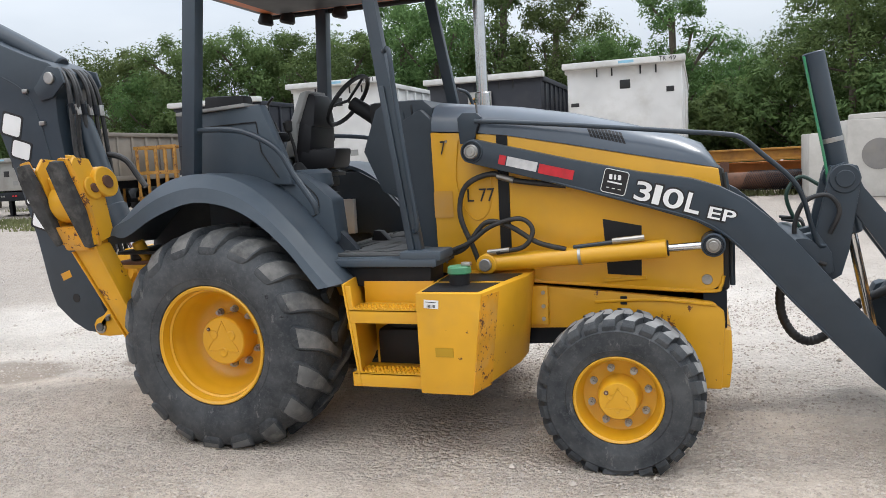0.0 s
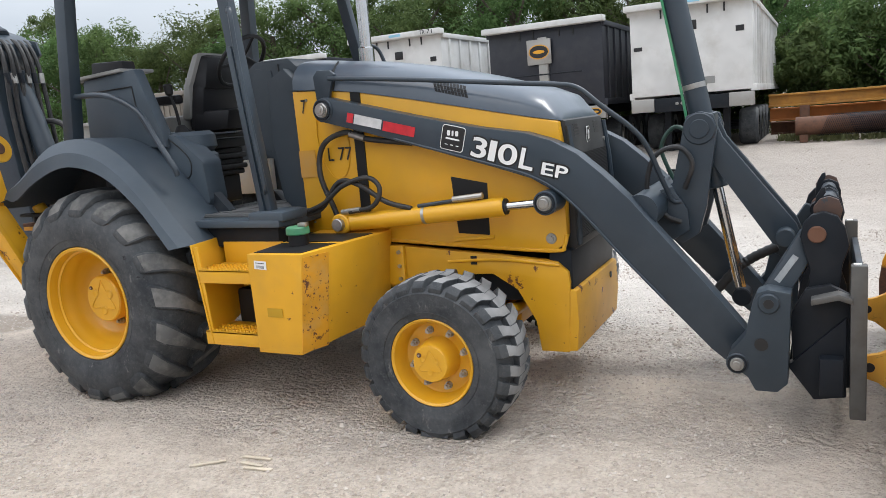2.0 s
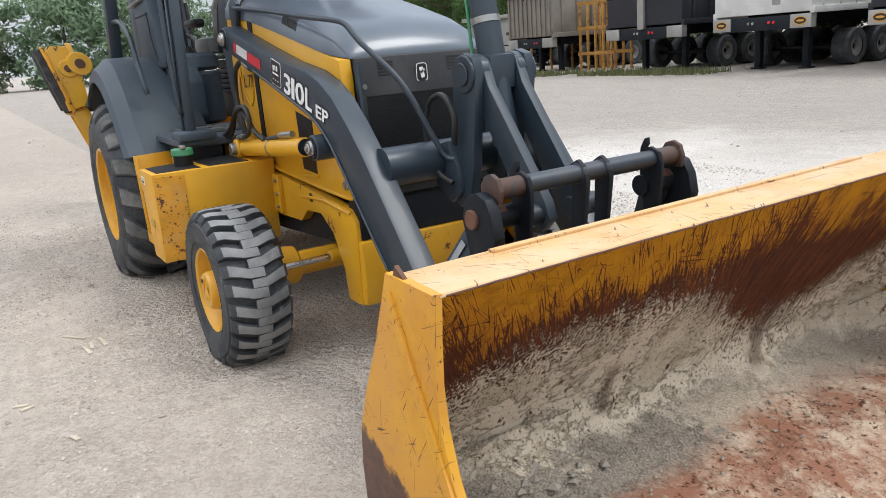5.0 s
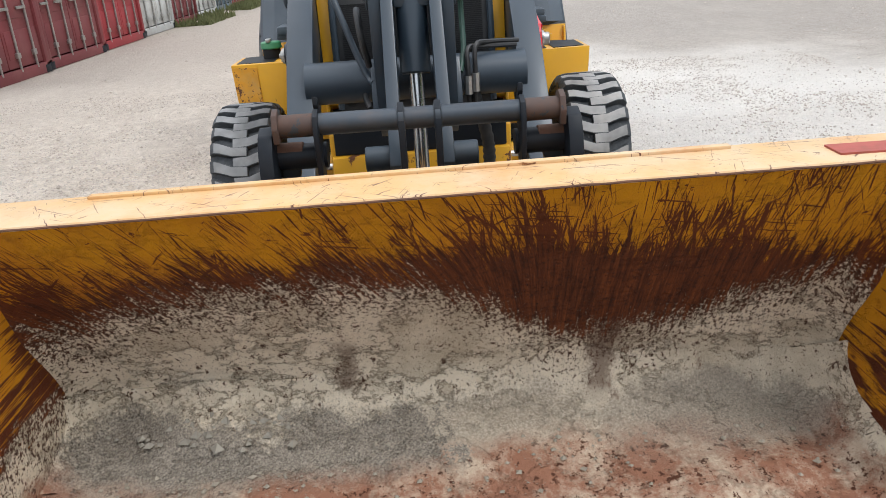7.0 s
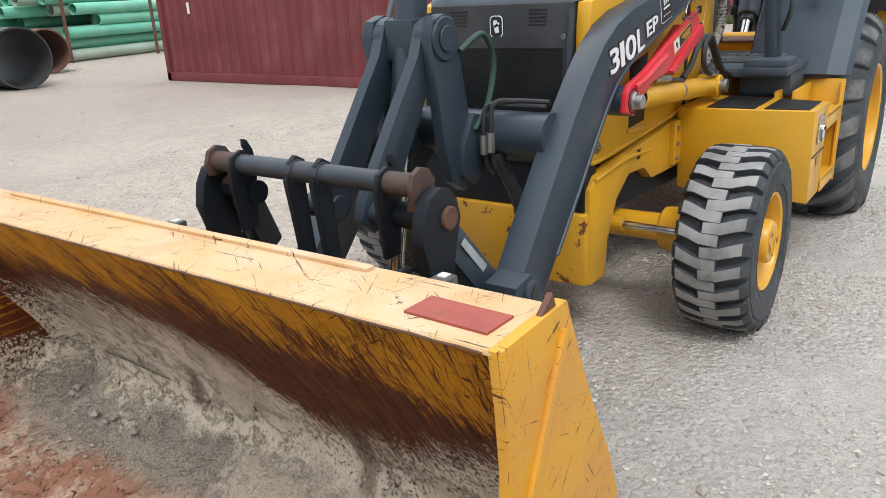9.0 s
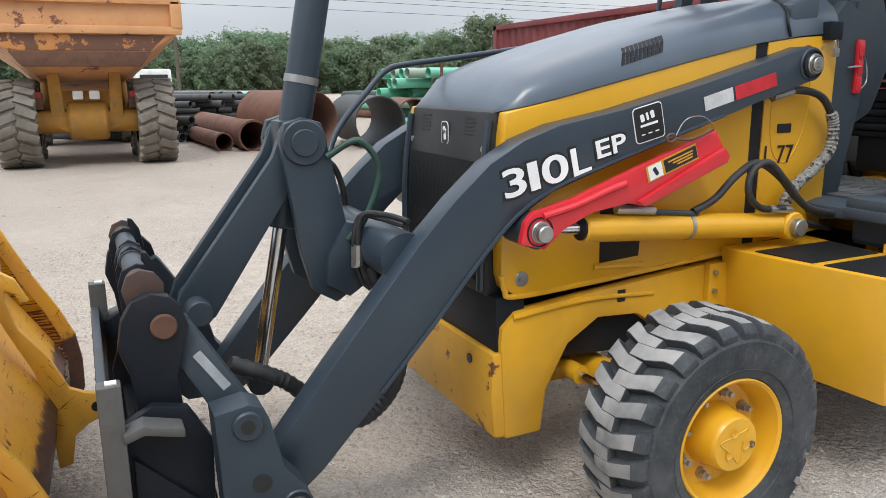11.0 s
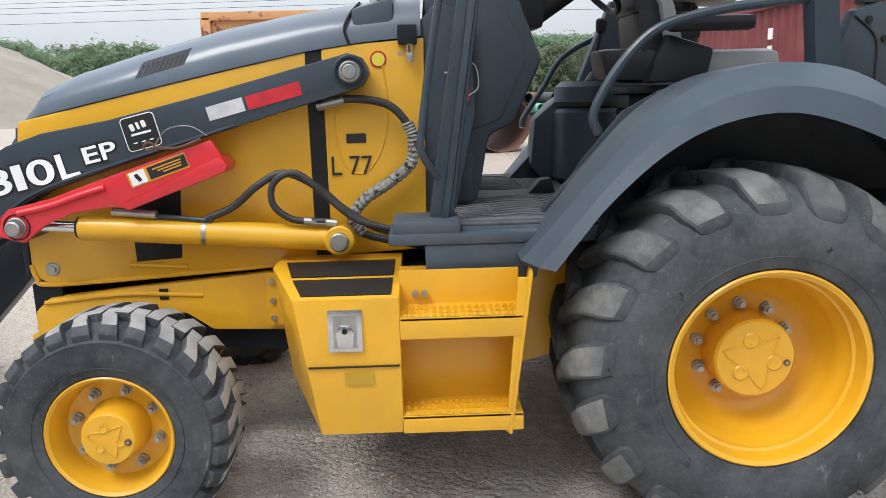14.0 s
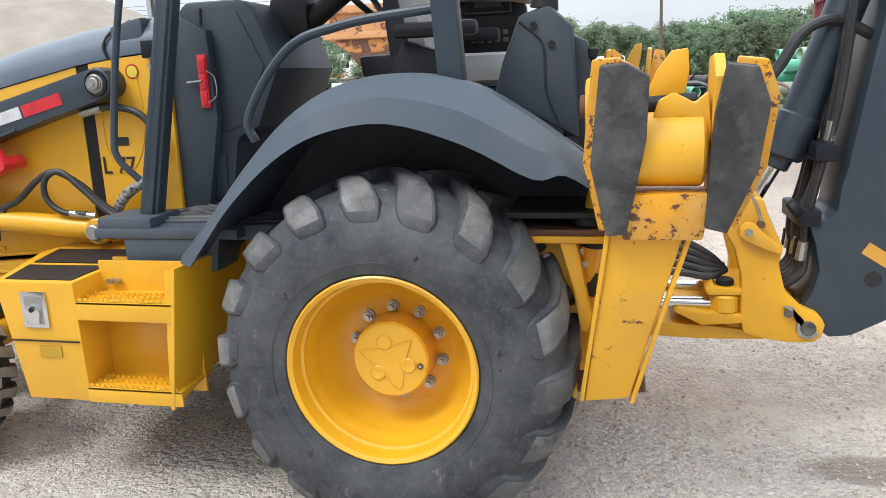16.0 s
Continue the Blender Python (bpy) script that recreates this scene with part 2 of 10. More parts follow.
def prism(bm, pts, y0, y1, bev=0.0, m=None):
    """A plate or block: an outline in x and z, thick from y0 to y1."""
    tmp = bmesh.new()
    a = [tmp.verts.new((x, y0, z)) for x, z in pts]
    b = [tmp.verts.new((x, y1, z)) for x, z in pts]
    k = len(pts)
    tmp.faces.new(a)
    tmp.faces.new(b[::-1])
    for i in range(k):
        tmp.faces.new((a[i], b[i], b[(i + 1) % k], a[(i + 1) % k]))
    bmesh.ops.recalc_face_normals(tmp, faces=tmp.faces[:])
    soften(tmp, bev)
    if m is not None:
        tmp.transform(m)
    join_into(bm, tmp)
    return bm


def rod(bm, p0, p1, r0, r1=None, seg=20, bev=0.0):
    """A round bar or cone from p0 to p1."""
    p0, p1 = Vector(p0), Vector(p1)
    tmp = bmesh.new()
    d = p1 - p0
    bmesh.ops.create_cone(tmp, cap_ends=True, segments=seg, radius1=r0, radius2=r0 if r1 is None else r1, depth=d.length)
    if bev:
        soften(tmp, bev, 1)
    tmp.transform(Matrix.Translation((p0 + p1) / 2) @ d.to_track_quat("Z", "Y").to_matrix().to_4x4())
    join_into(bm, tmp)
    return bm


def curve_points(pts, n):
    """Points along a smooth line through the given ones."""
    p = [Vector(q) for q in pts]
    p = [2 * p[0] - p[1]] + p + [2 * p[-1] - p[-2]]
    out = []
    for i in range(1, len(p) - 2):
        for k in range(n):
            t = k / n
            a, b, c, d = p[i - 1:i + 3]
            out.append(0.5 * (2 * b + (c - a) * t + (2 * a - 5 * b + 4 * c - d) * t * t + (3 * b - a - 3 * c + d) * t ** 3))
    return out + [p[-2]]


def tube(bm, pts, r, seg=10, n=6, wob=0.0):
    """A bent tube or hose along a smooth line."""
    line = curve_points(pts, n) if n > 1 else [Vector(q) for q in pts]
    tmp = bmesh.new()
    up = Vector((0.12, 0.31, 0.94))
    rings = []
    for i, q in enumerate(line):
        d = (line[min(i + 1, len(line) - 1)] - line[max(i - 1, 0)]).normalized()
        s = d.cross(up)
        s = s.normalized() if s.length > 1e-3 else d.orthogonal().normalized()
        u = s.cross(d)
        rr = r * (1 + (wob * (i % 2) if wob else 0))
        rings.append([tmp.verts.new(q + (s * math.cos(2 * math.pi * k / seg) + u * math.sin(2 * math.pi * k / seg)) * rr) for k in range(seg)])
        up = u
    for a, b in zip(rings, rings[1:]):
        for k in range(seg):
            tmp.faces.new((a[k], a[(k + 1) % seg], b[(k + 1) % seg], b[k]))
    tmp.faces.new(rings[0][::-1])
    tmp.faces.new(rings[-1])
    join_into(bm, tmp)
    return bm


def lathe(bm, prof, cx, cz, s=1, seg=48, closed=False):
    """A body turned round an axle along y at (cx, cz): prof is rows of radius and y; s mirrors y."""
    tmp = bmesh.new()
    rings = [[tmp.verts.new((cx + r * math.cos(2 * math.pi * k / seg), s * y, cz + r * math.sin(2 * math.pi * k / seg))) for k in range(seg)] for r, y in prof]
    pairs = list(zip(rings, rings[1:])) + ([(rings[-1], rings[0])] if closed else [])
    for a, b in pairs:
        for k in range(seg):
            tmp.faces.new((a[k], a[(k + 1) % seg], b[(k + 1) % seg], b[k]))
    if not closed:
        for ring, (r, _) in ((rings[0], prof[0]), (rings[-1], prof[-1])):
            if r < 0.02:
                bmesh.ops.pointmerge(tmp, verts=ring, merge_co=Vector((cx, ring[0].co.y, cz)))
    bmesh.ops.recalc_face_normals(tmp, faces=tmp.faces[:])
    join_into(bm, tmp)
    return bm


def mirror_y(bm, s):
    if s < 0:
        bm.transform(Matrix.Diagonal((1, -1, 1, 1)))
        bmesh.ops.reverse_faces(bm, faces=bm.faces[:])
    return bm


def part(name, bm, material, parent=None, label="", sharp=32):
    """Links a bmesh as one mesh object, under a thing or a part."""
    me = bpy.data.meshes.new(name)
    bm.to_mesh(me)
    bm.free()
    me.materials.append(material)
    me.polygons.foreach_set("use_smooth", [True] * len(me.polygons))
    me.set_sharp_from_angle(angle=radians(sharp))
    ob = new(name, me)
    if parent is not None:
        ob.parent = parent
    if label:
        tagged(ob, label)
    return ob


def thing(name, label, category, group="", kind=""):
    return tagged(new(name), label, category, group, kind)


def lettering(name, words, fit, m, material, parent, depth=0.0015, bold=0.0):
    """Words in the built-in font, laid flat at the pose m, as wide and high as fit says."""
    cu = bpy.data.curves.new(name, "FONT")
    cu.body, cu.size, cu.extrude, cu.offset = words, 0.1, depth, bold
    tmp = bpy.data.objects.new("tmp", cu)
    scene.collection.objects.link(tmp)
    me = bpy.data.meshes.new_from_object(tmp.evaluated_get(bpy.context.evaluated_depsgraph_get()))
    bpy.data.objects.remove(tmp)
    xs, ys = [v.co.x for v in me.vertices], [v.co.y for v in me.vertices]
    cx, cy = (min(xs) + max(xs)) / 2, (min(ys) + max(ys)) / 2
    me.transform(m @ Matrix.Diagonal((fit[0] / (max(xs) - min(xs)), fit[1] / (max(ys) - min(ys)), 1, 1)) @ Matrix.Translation((-cx, -cy, 0)))
    me.materials.clear()
    me.materials.append(material)
    ob = new(name, me)
    ob.parent = parent
    return ob


def side_pose(s, x, y, z, slope):
    """A flat sheet's pose on a side of the machine: s = -1 the right side, +1 the left; slope: degrees that it climbs along its own way."""
    base = Matrix(((-s, 0, 0, x), (0, 0, s, s * y), (0, 1, 0, z), (0, 0, 0, 1)))
    return base @ pose(0, 0, 0, 0, 0, slope)


def sheet(name, w, h, m, material, parent, label="", cut=0.0, thick=0.0015):
    bm = bmesh.new()
    tmp = bmesh.new()
    bmesh.ops.create_cube(tmp, size=1)
    for v in tmp.verts:
        v.co = Vector((v.co.x * w, v.co.y * h, v.co.z * thick))
    if cut:
        bmesh.ops.bevel(tmp, geom=[e for e in tmp.edges if abs(e.verts[0].co.z - e.verts[1].co.z) > thick / 2], offset=cut, segments=5, affect="EDGES", profile=0.5)
    tmp.transform(m)
    join_into(bm, tmp)
    return part(name, bm, material, parent, label)


# ---------- the backhoe loader ----------
loader = thing("backhoe_loader", "yellow and slate-grey wheeled backhoe loader parked on the gravel, buckets off", "backhoe loader")


def tread(bm, cx, cz, s, yc, rows, count, bev):
    """Staggered lugs from the middle of the tread over both shoulders; rows: offset from the middle, carcass radius,
    lean of the surface, lug height, lug width, turn round the axle."""
    for side in (-1, 1):
        for i in range(count):
            a0 = 2 * math.pi * (i + (0.5 if side > 0 else 0)) / count + random.uniform(-0.01, 0.01)
            tmp = bmesh.new()
            rings = []
            wear = random.uniform(-0.003, 0.002)
            for d, r, lean, high, wide, turn in rows:
                ny, nr = math.sin(radians(lean)), math.cos(radians(lean))
                wide *= random.uniform(0.94, 1.06)
                ring = []
                for k, (lift, w) in enumerate(((-0.022, 0.62), (high + wear, 0.5), (high + wear, -0.5), (-0.022, -0.62))):
                    rr, dd = r + nr * lift, d + ny * lift
                    q = a0 + turn + w * wide / r
                    ring.append(tmp.verts.new((cx + rr * math.cos(q), s * (yc + side * dd), cz + rr * math.sin(q))))
                rings.append(ring)
            for j, (p, q) in enumerate(zip(rings, rings[1:])):
                for k in range(4):
                    f = tmp.faces.new((p[k], p[(k + 1) % 4], q[(k + 1) % 4], q[k]))
                    f.material_index = 1 if k == 1 and j < len(rows) - 3 else 0
            tmp.faces.new(rings[0])
            tmp.faces.new(rings[-1][::-1])
            bmesh.ops.recalc_face_normals(tmp, faces=tmp.faces[:])
            soften(tmp, bev, 2)
            join_into(bm, tmp)


REAR_LUG = [(-0.03, 0.601, 0, 0.036, 0.058, 0.0), (0.06, 0.601, 0, 0.037, 0.066, 0.08), (0.14, 0.600, 5, 0.037, 0.086, 0.165), (0.200, 0.588, 25, 0.034, 0.108, 0.225),
            (0.243, 0.560, 46, 0.026, 0.122, 0.262), (0.268, 0.532, 58, 0.017, 0.120, 0.282), (0.282, 0.508, 68, 0.009, 0.098, 0.294), (0.289, 0.492, 74, 0.000, 0.055, 0.300)]
FRONT_LUG = [(-0.035, 0.362, 0, 0.031, 0.046, 0.0), (0.04, 0.362, 0, 0.031, 0.046, 0.01), (0.095, 0.360, 4, 0.031, 0.048, 0.065), (0.122, 0.355, 14, 0.029, 0.052, 0.09), (0.138, 0.346, 48, 0.016, 0.058, 0.098), (0.150, 0.334, 70, -0.002, 0.060, 0.104)]


def sag(bm, cx, cz, s, yc):
    """Presses the tyre flat where it stands on the ground and lets its walls bulge there."""
    for v in bm.verts:
        under = cz - v.co.z
        if under > 0:
            near = math.exp(-((v.co.x - cx) / 0.22) ** 2) * min(1.0, under / cz) ** 3
            v.co.y += s * near * 0.10 * (abs(v.co.y) - yc)
        if v.co.z < 0.02:
            v.co.z = 0.004 + (v.co.z - 0.02) * 0.08
    return bm


def wheel(s, cx, cz, rear):
    word = "rear_wheel" if rear else "front_wheel"
    hub_piece = bmesh.new()
    if rear:
        yc = 0.80
        shell = [(0.322, 1.062), (0.335, 1.083), (0.38, 1.098), (0.43, 1.104), (0.49, 1.094), (0.543, 1.064), (0.582, 1.020), (0.599, 0.965), (0.601, yc), (0.599, 0.65), (0.585, 0.60), (0.55, 0.57), (0.49, 0.548), (0.43, 0.54), (0.38, 0.545), (0.335, 0.57)]
        rim = [(0.326, 1.069), (0.328, 1.081), (0.322, 1.086), (0.308, 1.078), (0.302, 1.050), (0.300, 1.030), (0.290, 1.024), (0.287, 0.990), (0.279, 0.978), (0.276, 0.935), (0.266, 0.914), (0.252, 0.886), (0.232, 0.862), (0.205, 0.846), (0.185, 0.840), (0.12, 0.838), (0.12, 0.825), (0.25, 0.825), (0.29, 0.90), (0.322, 1.03)]
        hub = [(0.138, 0.78), (0.138, 0.840), (0.137, 0.850), (0.1365, 0.943), (0.135, 0.958), (0.128, 0.966), (0.0, 0.967)]
        bolts, br, by, lug = 10, 0.160, 0.838, 0.011
    else:
        yc = 0.86
        shell = [(0.205, 0.985), (0.213, 1.002), (0.25, 1.014), (0.285, 1.017), (0.318, 1.012), (0.328, 1.014), (0.334, 1.008), (0.338, 1.000), (0.352, 0.984), (0.362, 0.955), (0.366, yc), (0.362, 0.765), (0.352, 0.735), (0.31, 0.708), (0.245, 0.720), (0.210, 0.745)]
        rim = [(0.208, 0.990), (0.2095, 1.000), (0.205, 1.004), (0.195, 0.996), (0.188, 0.972), (0.182, 0.960), (0.178, 0.925), (0.170, 0.912), (0.160, 0.908), (0.085, 0.906), (0.085, 0.895), (0.175, 0.895), (0.19, 0.93), (0.206, 0.97)]
        hub = [(0.105, 0.89), (0.103, 0.925), (0.096, 0.945), (0.093, 0.995), (0.087, 1.008), (0.084, 1.012), (0.0, 1.013)]
        bolts, br, by, lug = 8, 0.137, 0.906, 0.0095
    w = part(word, lathe(hub_piece, hub, cx, cz, s, 40), yellow, loader, "yellow hub with bolted rim and worn black tyre")
    part("rim", lathe(bmesh.new(), rim, cx, cz, s, 56, True), yellow, w)
    part("tyre", sag(lathe(bmesh.new(), shell, cx, cz, s, 72), cx, cz, s, yc), rubber, w, "dusty black rubber tyre")
    bm = bmesh.new()
    tread(bm, cx, cz, s, yc, REAR_LUG if rear else FRONT_LUG, 18 if rear else 26, 0.013 if rear else 0.003)
    sag(bm, cx, cz, s, yc)
    tr = part("tread", bm, rubber, w, "dusty worn tread lugs" if rear else "pale grey worn tread lugs")
    tr.data.materials.append(lug_dusty if rear else (lug_rubber if s > 0 else lug_grey))
    part("sidewall_ring", lathe(bmesh.new(), [(0.372, 1.093), (0.3745, 1.0985), (0.377, 1.0955), (0.375, 1.08)] if rear else [(0.240, 1.009), (0.243, 1.0155), (0.246, 1.010), (0.243, 1.0)], cx, cz, s, 72, True), rubber, w)
    for i in range(bolts):
        a = 2 * math.pi * (i + 0.35) / bolts
        bx, bz = cx + br * math.cos(a), cz + br * math.sin(a)
        bm = bmesh.new()
        rod(bm, (bx, s * (by - 0.005), bz), (bx, s * (by + 0.012), bz), lug * 1.9, seg=14)
        rod(bm, (bx, s * (by + 0.012), bz), (bx, s * (by + 0.030), bz), lug * 1.6, seg=6)
        rod(bm, (bx, s * (by + 0.03), bz), (bx, s * (by + 0.045), bz), lug * 0.9, seg=10)
        part("wheel_bolt", bm, zinc, w)
    # cast face of the hub: three dimples, a raised triangular line and a plug
    face, q = (0.967, 0.082) if rear else (1.013, 0.050)
    turn = 0.5 if s < 0 else 1.3
    for i in range(3):
        a = 2 * math.pi * i / 3 + turn
        bx, bz = cx + q * 0.80 * math.cos(a), cz + q * 0.80 * math.sin(a)
        part("hub_dimple", lathe(bmesh.new(), [(q * 0.34, face + 0.0004), (q * 0.29, face + 0.0045), (q * 0.24, face + 0.0048), (q * 0.13, face + 0.0012), (0.0, face + 0.0006)], bx, bz, s, 22), yellow, w)
    ring = [(cx + q * (1.35 if i % 2 == 0 else 0.62) * math.cos(turn + 1.05 + math.pi * i / 3), s * (face + 0.001), cz + q * (1.35 if i % 2 == 0 else 0.62) * math.sin(turn + 1.05 + math.pi * i / 3)) for i in range(7)]
    part("hub_line", tube(bmesh.new(), ring, 0.0030 if rear else 0.0022, 6, 3), yellow, w)
    a = turn + 2.0
    plug = part("fill_plug", rod(bmesh.new(), (cx + q * 1.3 * math.cos(a), s * (face - 0.004), cz + q * 1.3 * math.sin(a)), (cx + q * 1.3 * math.cos(a), s * (face + 0.006), cz + q * 1.3 * math.sin(a)), 0.011, seg=14, bev=0.002), rusty, w)
    part("plug_socket", rod(bmesh.new(), (cx + q * 1.3 * math.cos(a), s * (face + 0.004), cz + q * 1.3 * math.sin(a)), (cx + q * 1.3 * math.cos(a), s * (face + 0.0065), cz + q * 1.3 * math.sin(a)), 0.005, seg=6), zinc, plug)
    return w


for s in (-1, 1):
    wheel(s, -0.022 if s < 0 else 0.0, 0.571, True)
    wheel(s, 2.118, 0.352 if s < 0 else 0.388, False)

ARM = [(1.385, 1.588), (1.86, 1.467), (2.2, 1.388), (2.45, 1.345), (2.58, 1.302), (2.70, 1.235), (2.82, 1.13), (2.94, 1.008), (3.08, 0.84), (3.24, 0.65), (3.40, 0.45), (3.455, 0.375), (3.45, 0.31), (3.41, 0.27), (3.36, 0.265),
       (3.27, 0.34), (3.08, 0.54), (2.90, 0.735), (2.78, 0.875), (2.70, 0.965), (2.60, 1.055), (2.47, 1.13), (2.27, 1.195), (1.97, 1.285), (1.6, 1.395), (1.335, 1.468), (1.285, 1.485), (1.262, 1.53), (1.285, 1.585), (1.335, 1.602)]


def loader_arm(s):
    a = part("loader_arm", mirror_y(prism(bmesh.new(), ARM, 0.402, 0.507, 0.006), s), slate, loader, "slate-grey curved steel loader arm with white model number")
    # lower rib along the arm
    rib = curve_points([(1.75, 0, 1.352), (2.27, 0, 1.20), (2.47, 0, 1.135), (2.60, 0, 1.06), (2.72, 0, 0.945), (2.9, 0, 0.74), (3.08, 0, 0.545)], 5)
    bm = bmesh.new()
    tube(bm, [(p.x, s * 0.509, p.z + 0.006) for p in rib], 0.007, 6, 1)
    part("rib", bm, slate, a)
    for (x, z, r, y) in ((1.328, 1.535, 0.062, 0.529), (2.55, 1.015, 0.058, 0.572), (3.391, 0.327, 0.045, 0.665)):
        bm = bmesh.new()
        rod(bm, (x, s * 0.40, z), (x, s * (y - 0.015), z), r, seg=32, bev=0.004)
        boss = part("boss", bm, slate, a)
        bm = bmesh.new()
        rod(bm, (x, s * (y - 0.02), z), (x, s * y, z), r * 0.62, seg=28, bev=0.004)
        rod(bm, (x, s * y, z), (x, s * (y + 0.012), z), r * 0.42, seg=18, bev=0.003)
        part("pin", bm, zinc, boss, "bare steel pivot pin")
        for q in (0.80, 0.52):
            part("pin_ring", lathe(bmesh.new(), [(r * q + 0.003, y - 0.016 if q > 0.6 else y - 0.002), (r * q + 0.002, y - 0.009 if q > 0.6 else y + 0.005), (r * q - 0.002, y - 0.009 if q > 0.6 else y + 0.005), (r * q - 0.003, y - 0.016 if q > 0.6 else y - 0.002)], x, z, s, 28, True), black if q > 0.6 else zinc, boss)
        part("pin_bolt", rod(bmesh.new(), (x, s * (y + 0.008), z), (x, s * (y + 0.019), z), r * 0.20, seg=6), zinc, boss)
    # reflective strip
    strip = ((1.495, 1.483, 0.040, decal_red), (1.600, 1.456, 0.168, strip_white), (1.780, 1.407, 0.188, decal_red)) if s < 0 else ((1.605, 1.458, 0.205, decal_red), (1.780, 1.415, 0.138, strip_white))
    for x, z, w, mt in strip:
        sheet("reflector", w - 0.002, 0.050, side_pose(s, x, 0.509, z, s * 14.2), mt, a)
    # dealer plate, shown as plain shapes
    px, pz, sl = (2.08, 1.342, -14.5) if s < 0 else (2.09, 1.342, -13.0)
    sheet("dealer_decal", 0.127, 0.123, side_pose(s, px, 0.5085, pz, -s * sl), decal_white, a, "black square dealer sticker with white rim", 0.016)
    base = side_pose(s, px, 0.5095, pz, -s * sl)
    sheet("decal_panel", 0.120, 0.116, base, decal_black, a, "", 0.013)
    for x, y, w, h in ((-0.026, 0.022, 0.016, 0.026), (-0.004, 0.024, 0.010, 0.026), (0.018, 0.026, 0.016, 0.026), (0.0, -0.004, 0.075, 0.008), (-0.03, -0.034, 0.016, 0.004), (0.0, -0.034, 0.016, 0.004), (0.03, -0.034, 0.016, 0.004)):
        sheet("decal_bar", w, h, base @ pose(x, y, 0.001, 0, 0, 8 if y > 0 else 0), decal_white, a, "", min(w, h) * 0.3)
    # model number
    rows = (("310L", 2.337, 1.255, 0.325, 0.098, -15.7), ("EP", 2.592, 1.160, 0.128, 0.058, -14.0)) if s < 0 else (("310L", 2.493, 1.200, 0.335, 0.092, -12.5), ("EP", 2.245, 1.272, 0.122, 0.060, -12.5))
    shares = {"310L": ((0.0, 0.245), (0.285, 0.395), (0.435, 0.735), (0.785, 1.0)), "EP": ((0.0, 0.46), (0.54, 1.0))}
    for words, x, z, w, h, sl in rows:
        for sign, (u0, u1) in zip(words, shares[words]):
            along, wide = ((u0 + u1) / 2 - 0.5) * w, (u1 - u0) * w
            lettering("model_number_edge", sign, (wide + 0.015, h + 0.017), side_pose(s, x, 0.5085, z, -s * sl) @ pose(along, 0, 0), decal_black, a, 0.001, 0.0045)
            lettering("model_number", sign, (wide, h), side_pose(s, x, 0.5105, z, -s * sl) @ pose(along, 0, 0), decal_white, a, 0.001, 0.0016)
    return a


arms = {s: loader_arm(s) for s in (-1, 1)}


def lift_cylinder(s):
    p0, p1 = Vector((1.392, s * 0.50, 0.927)), Vector((2.55, s * 0.50, 1.013))
    d = (p1 - p0).normalized()
    bm = bmesh.new()
    end = 0.94 if s < 0 else 0.96
    rod(bm, p0 + d * 0.02, p0 + d * end, 0.047, seg=32, bev=0.006)
    rod(bm, p0 + Vector((0, 0.055, 0)), p0 - Vector((0, 0.055, 0)), 0.056, seg=32, bev=0.006)
    c = part("lift_cylinder", bm, yellow, loader, "yellow hydraulic cylinder with chromed rod")
    bm = bmesh.new()
    rod(bm, p0 + d * (end - 0.01), p0 + d * (end + 0.008), 0.040, seg=28)
    part("gland", bm, black, c)
    part("piston_rod", rod(bmesh.new(), p0 + d * end, p1, 0.021, seg=24), chrome, c)
    bm = bmesh.new()
    rod(bm, p0 + Vector((0, s * 0.05, 0)), p0 + Vector((0, s * 0.085, 0)), 0.034, seg=28, bev=0.004)
    part("pin", bm, zinc, c)
    bm = bmesh.new()
    rod(bm, p0 + d * 0.50 - d * 0.008, p0 + d * 0.50 + d * 0.008, 0.0495, seg=32)
    part("hose_clamp", bm, zinc, c)
    return c


for s in (-1, 1):
    lift_cylinder(s)

# red lift-arm safety lock on the left cylinder
lock = part("cylinder_lock", prism(bmesh.new(), [(2.62, 0.98), (2.605, 1.05), (2.575, 1.08), (2.52, 1.092), (2.42, 1.115), (2.26, 1.17), (1.83, 1.31), (1.78, 1.225), (1.80, 1.205), (2.16, 1.072), (2.20, 1.08), (2.35, 1.06), (2.455, 1.015), (2.50, 0.98), (2.53, 0.955)][::-1], 0.535, 0.56, 0.006), red, loader, "bright red steel safety lock for the lift cylinder")
bm = bmesh.new()
prism(bm, [(1.80, 1.25), (1.775, 1.22), (1.785, 1.195), (2.14, 1.066), (2.17, 1.085)], 0.44, 0.575, 0.004)
part("lock_channel", bm, red, lock)
part("lock_ridge", tube(bmesh.new(), [(2.54, 0.562, 1.065), (2.42, 0.562, 1.09), (2.30, 0.562, 1.128), (2.22, 0.562, 1.15)], 0.012, 10), red, lock)
sheet("warning_label", 0.225, 0.056, side_pose(1, 2.025, 0.5615, 1.207, 18.5), decal_amber, lock, "amber and black warning label")
sheet("label_text", 0.145, 0.044, side_pose(1, 1.99, 0.563, 1.2187, 18.5), decal_black, lock)
for k in range(3):
    sheet("label_bar", 0.11 - 0.02 * k, 0.005, side_pose(1, 1.99, 0.5645, 1.2187, 18.5) @ pose(0.008 * k, 0.010 - 0.010 * k, 0), decal_amber, lock)
sheet("label_picture", 0.058, 0.048, side_pose(1, 2.097, 0.563, 1.183, 18.5), decal_white, lock)
sheet("label_mark", 0.014, 0.030, side_pose(1, 2.097, 0.5645, 1.183, 40), decal_black, lock, "", 0.004)
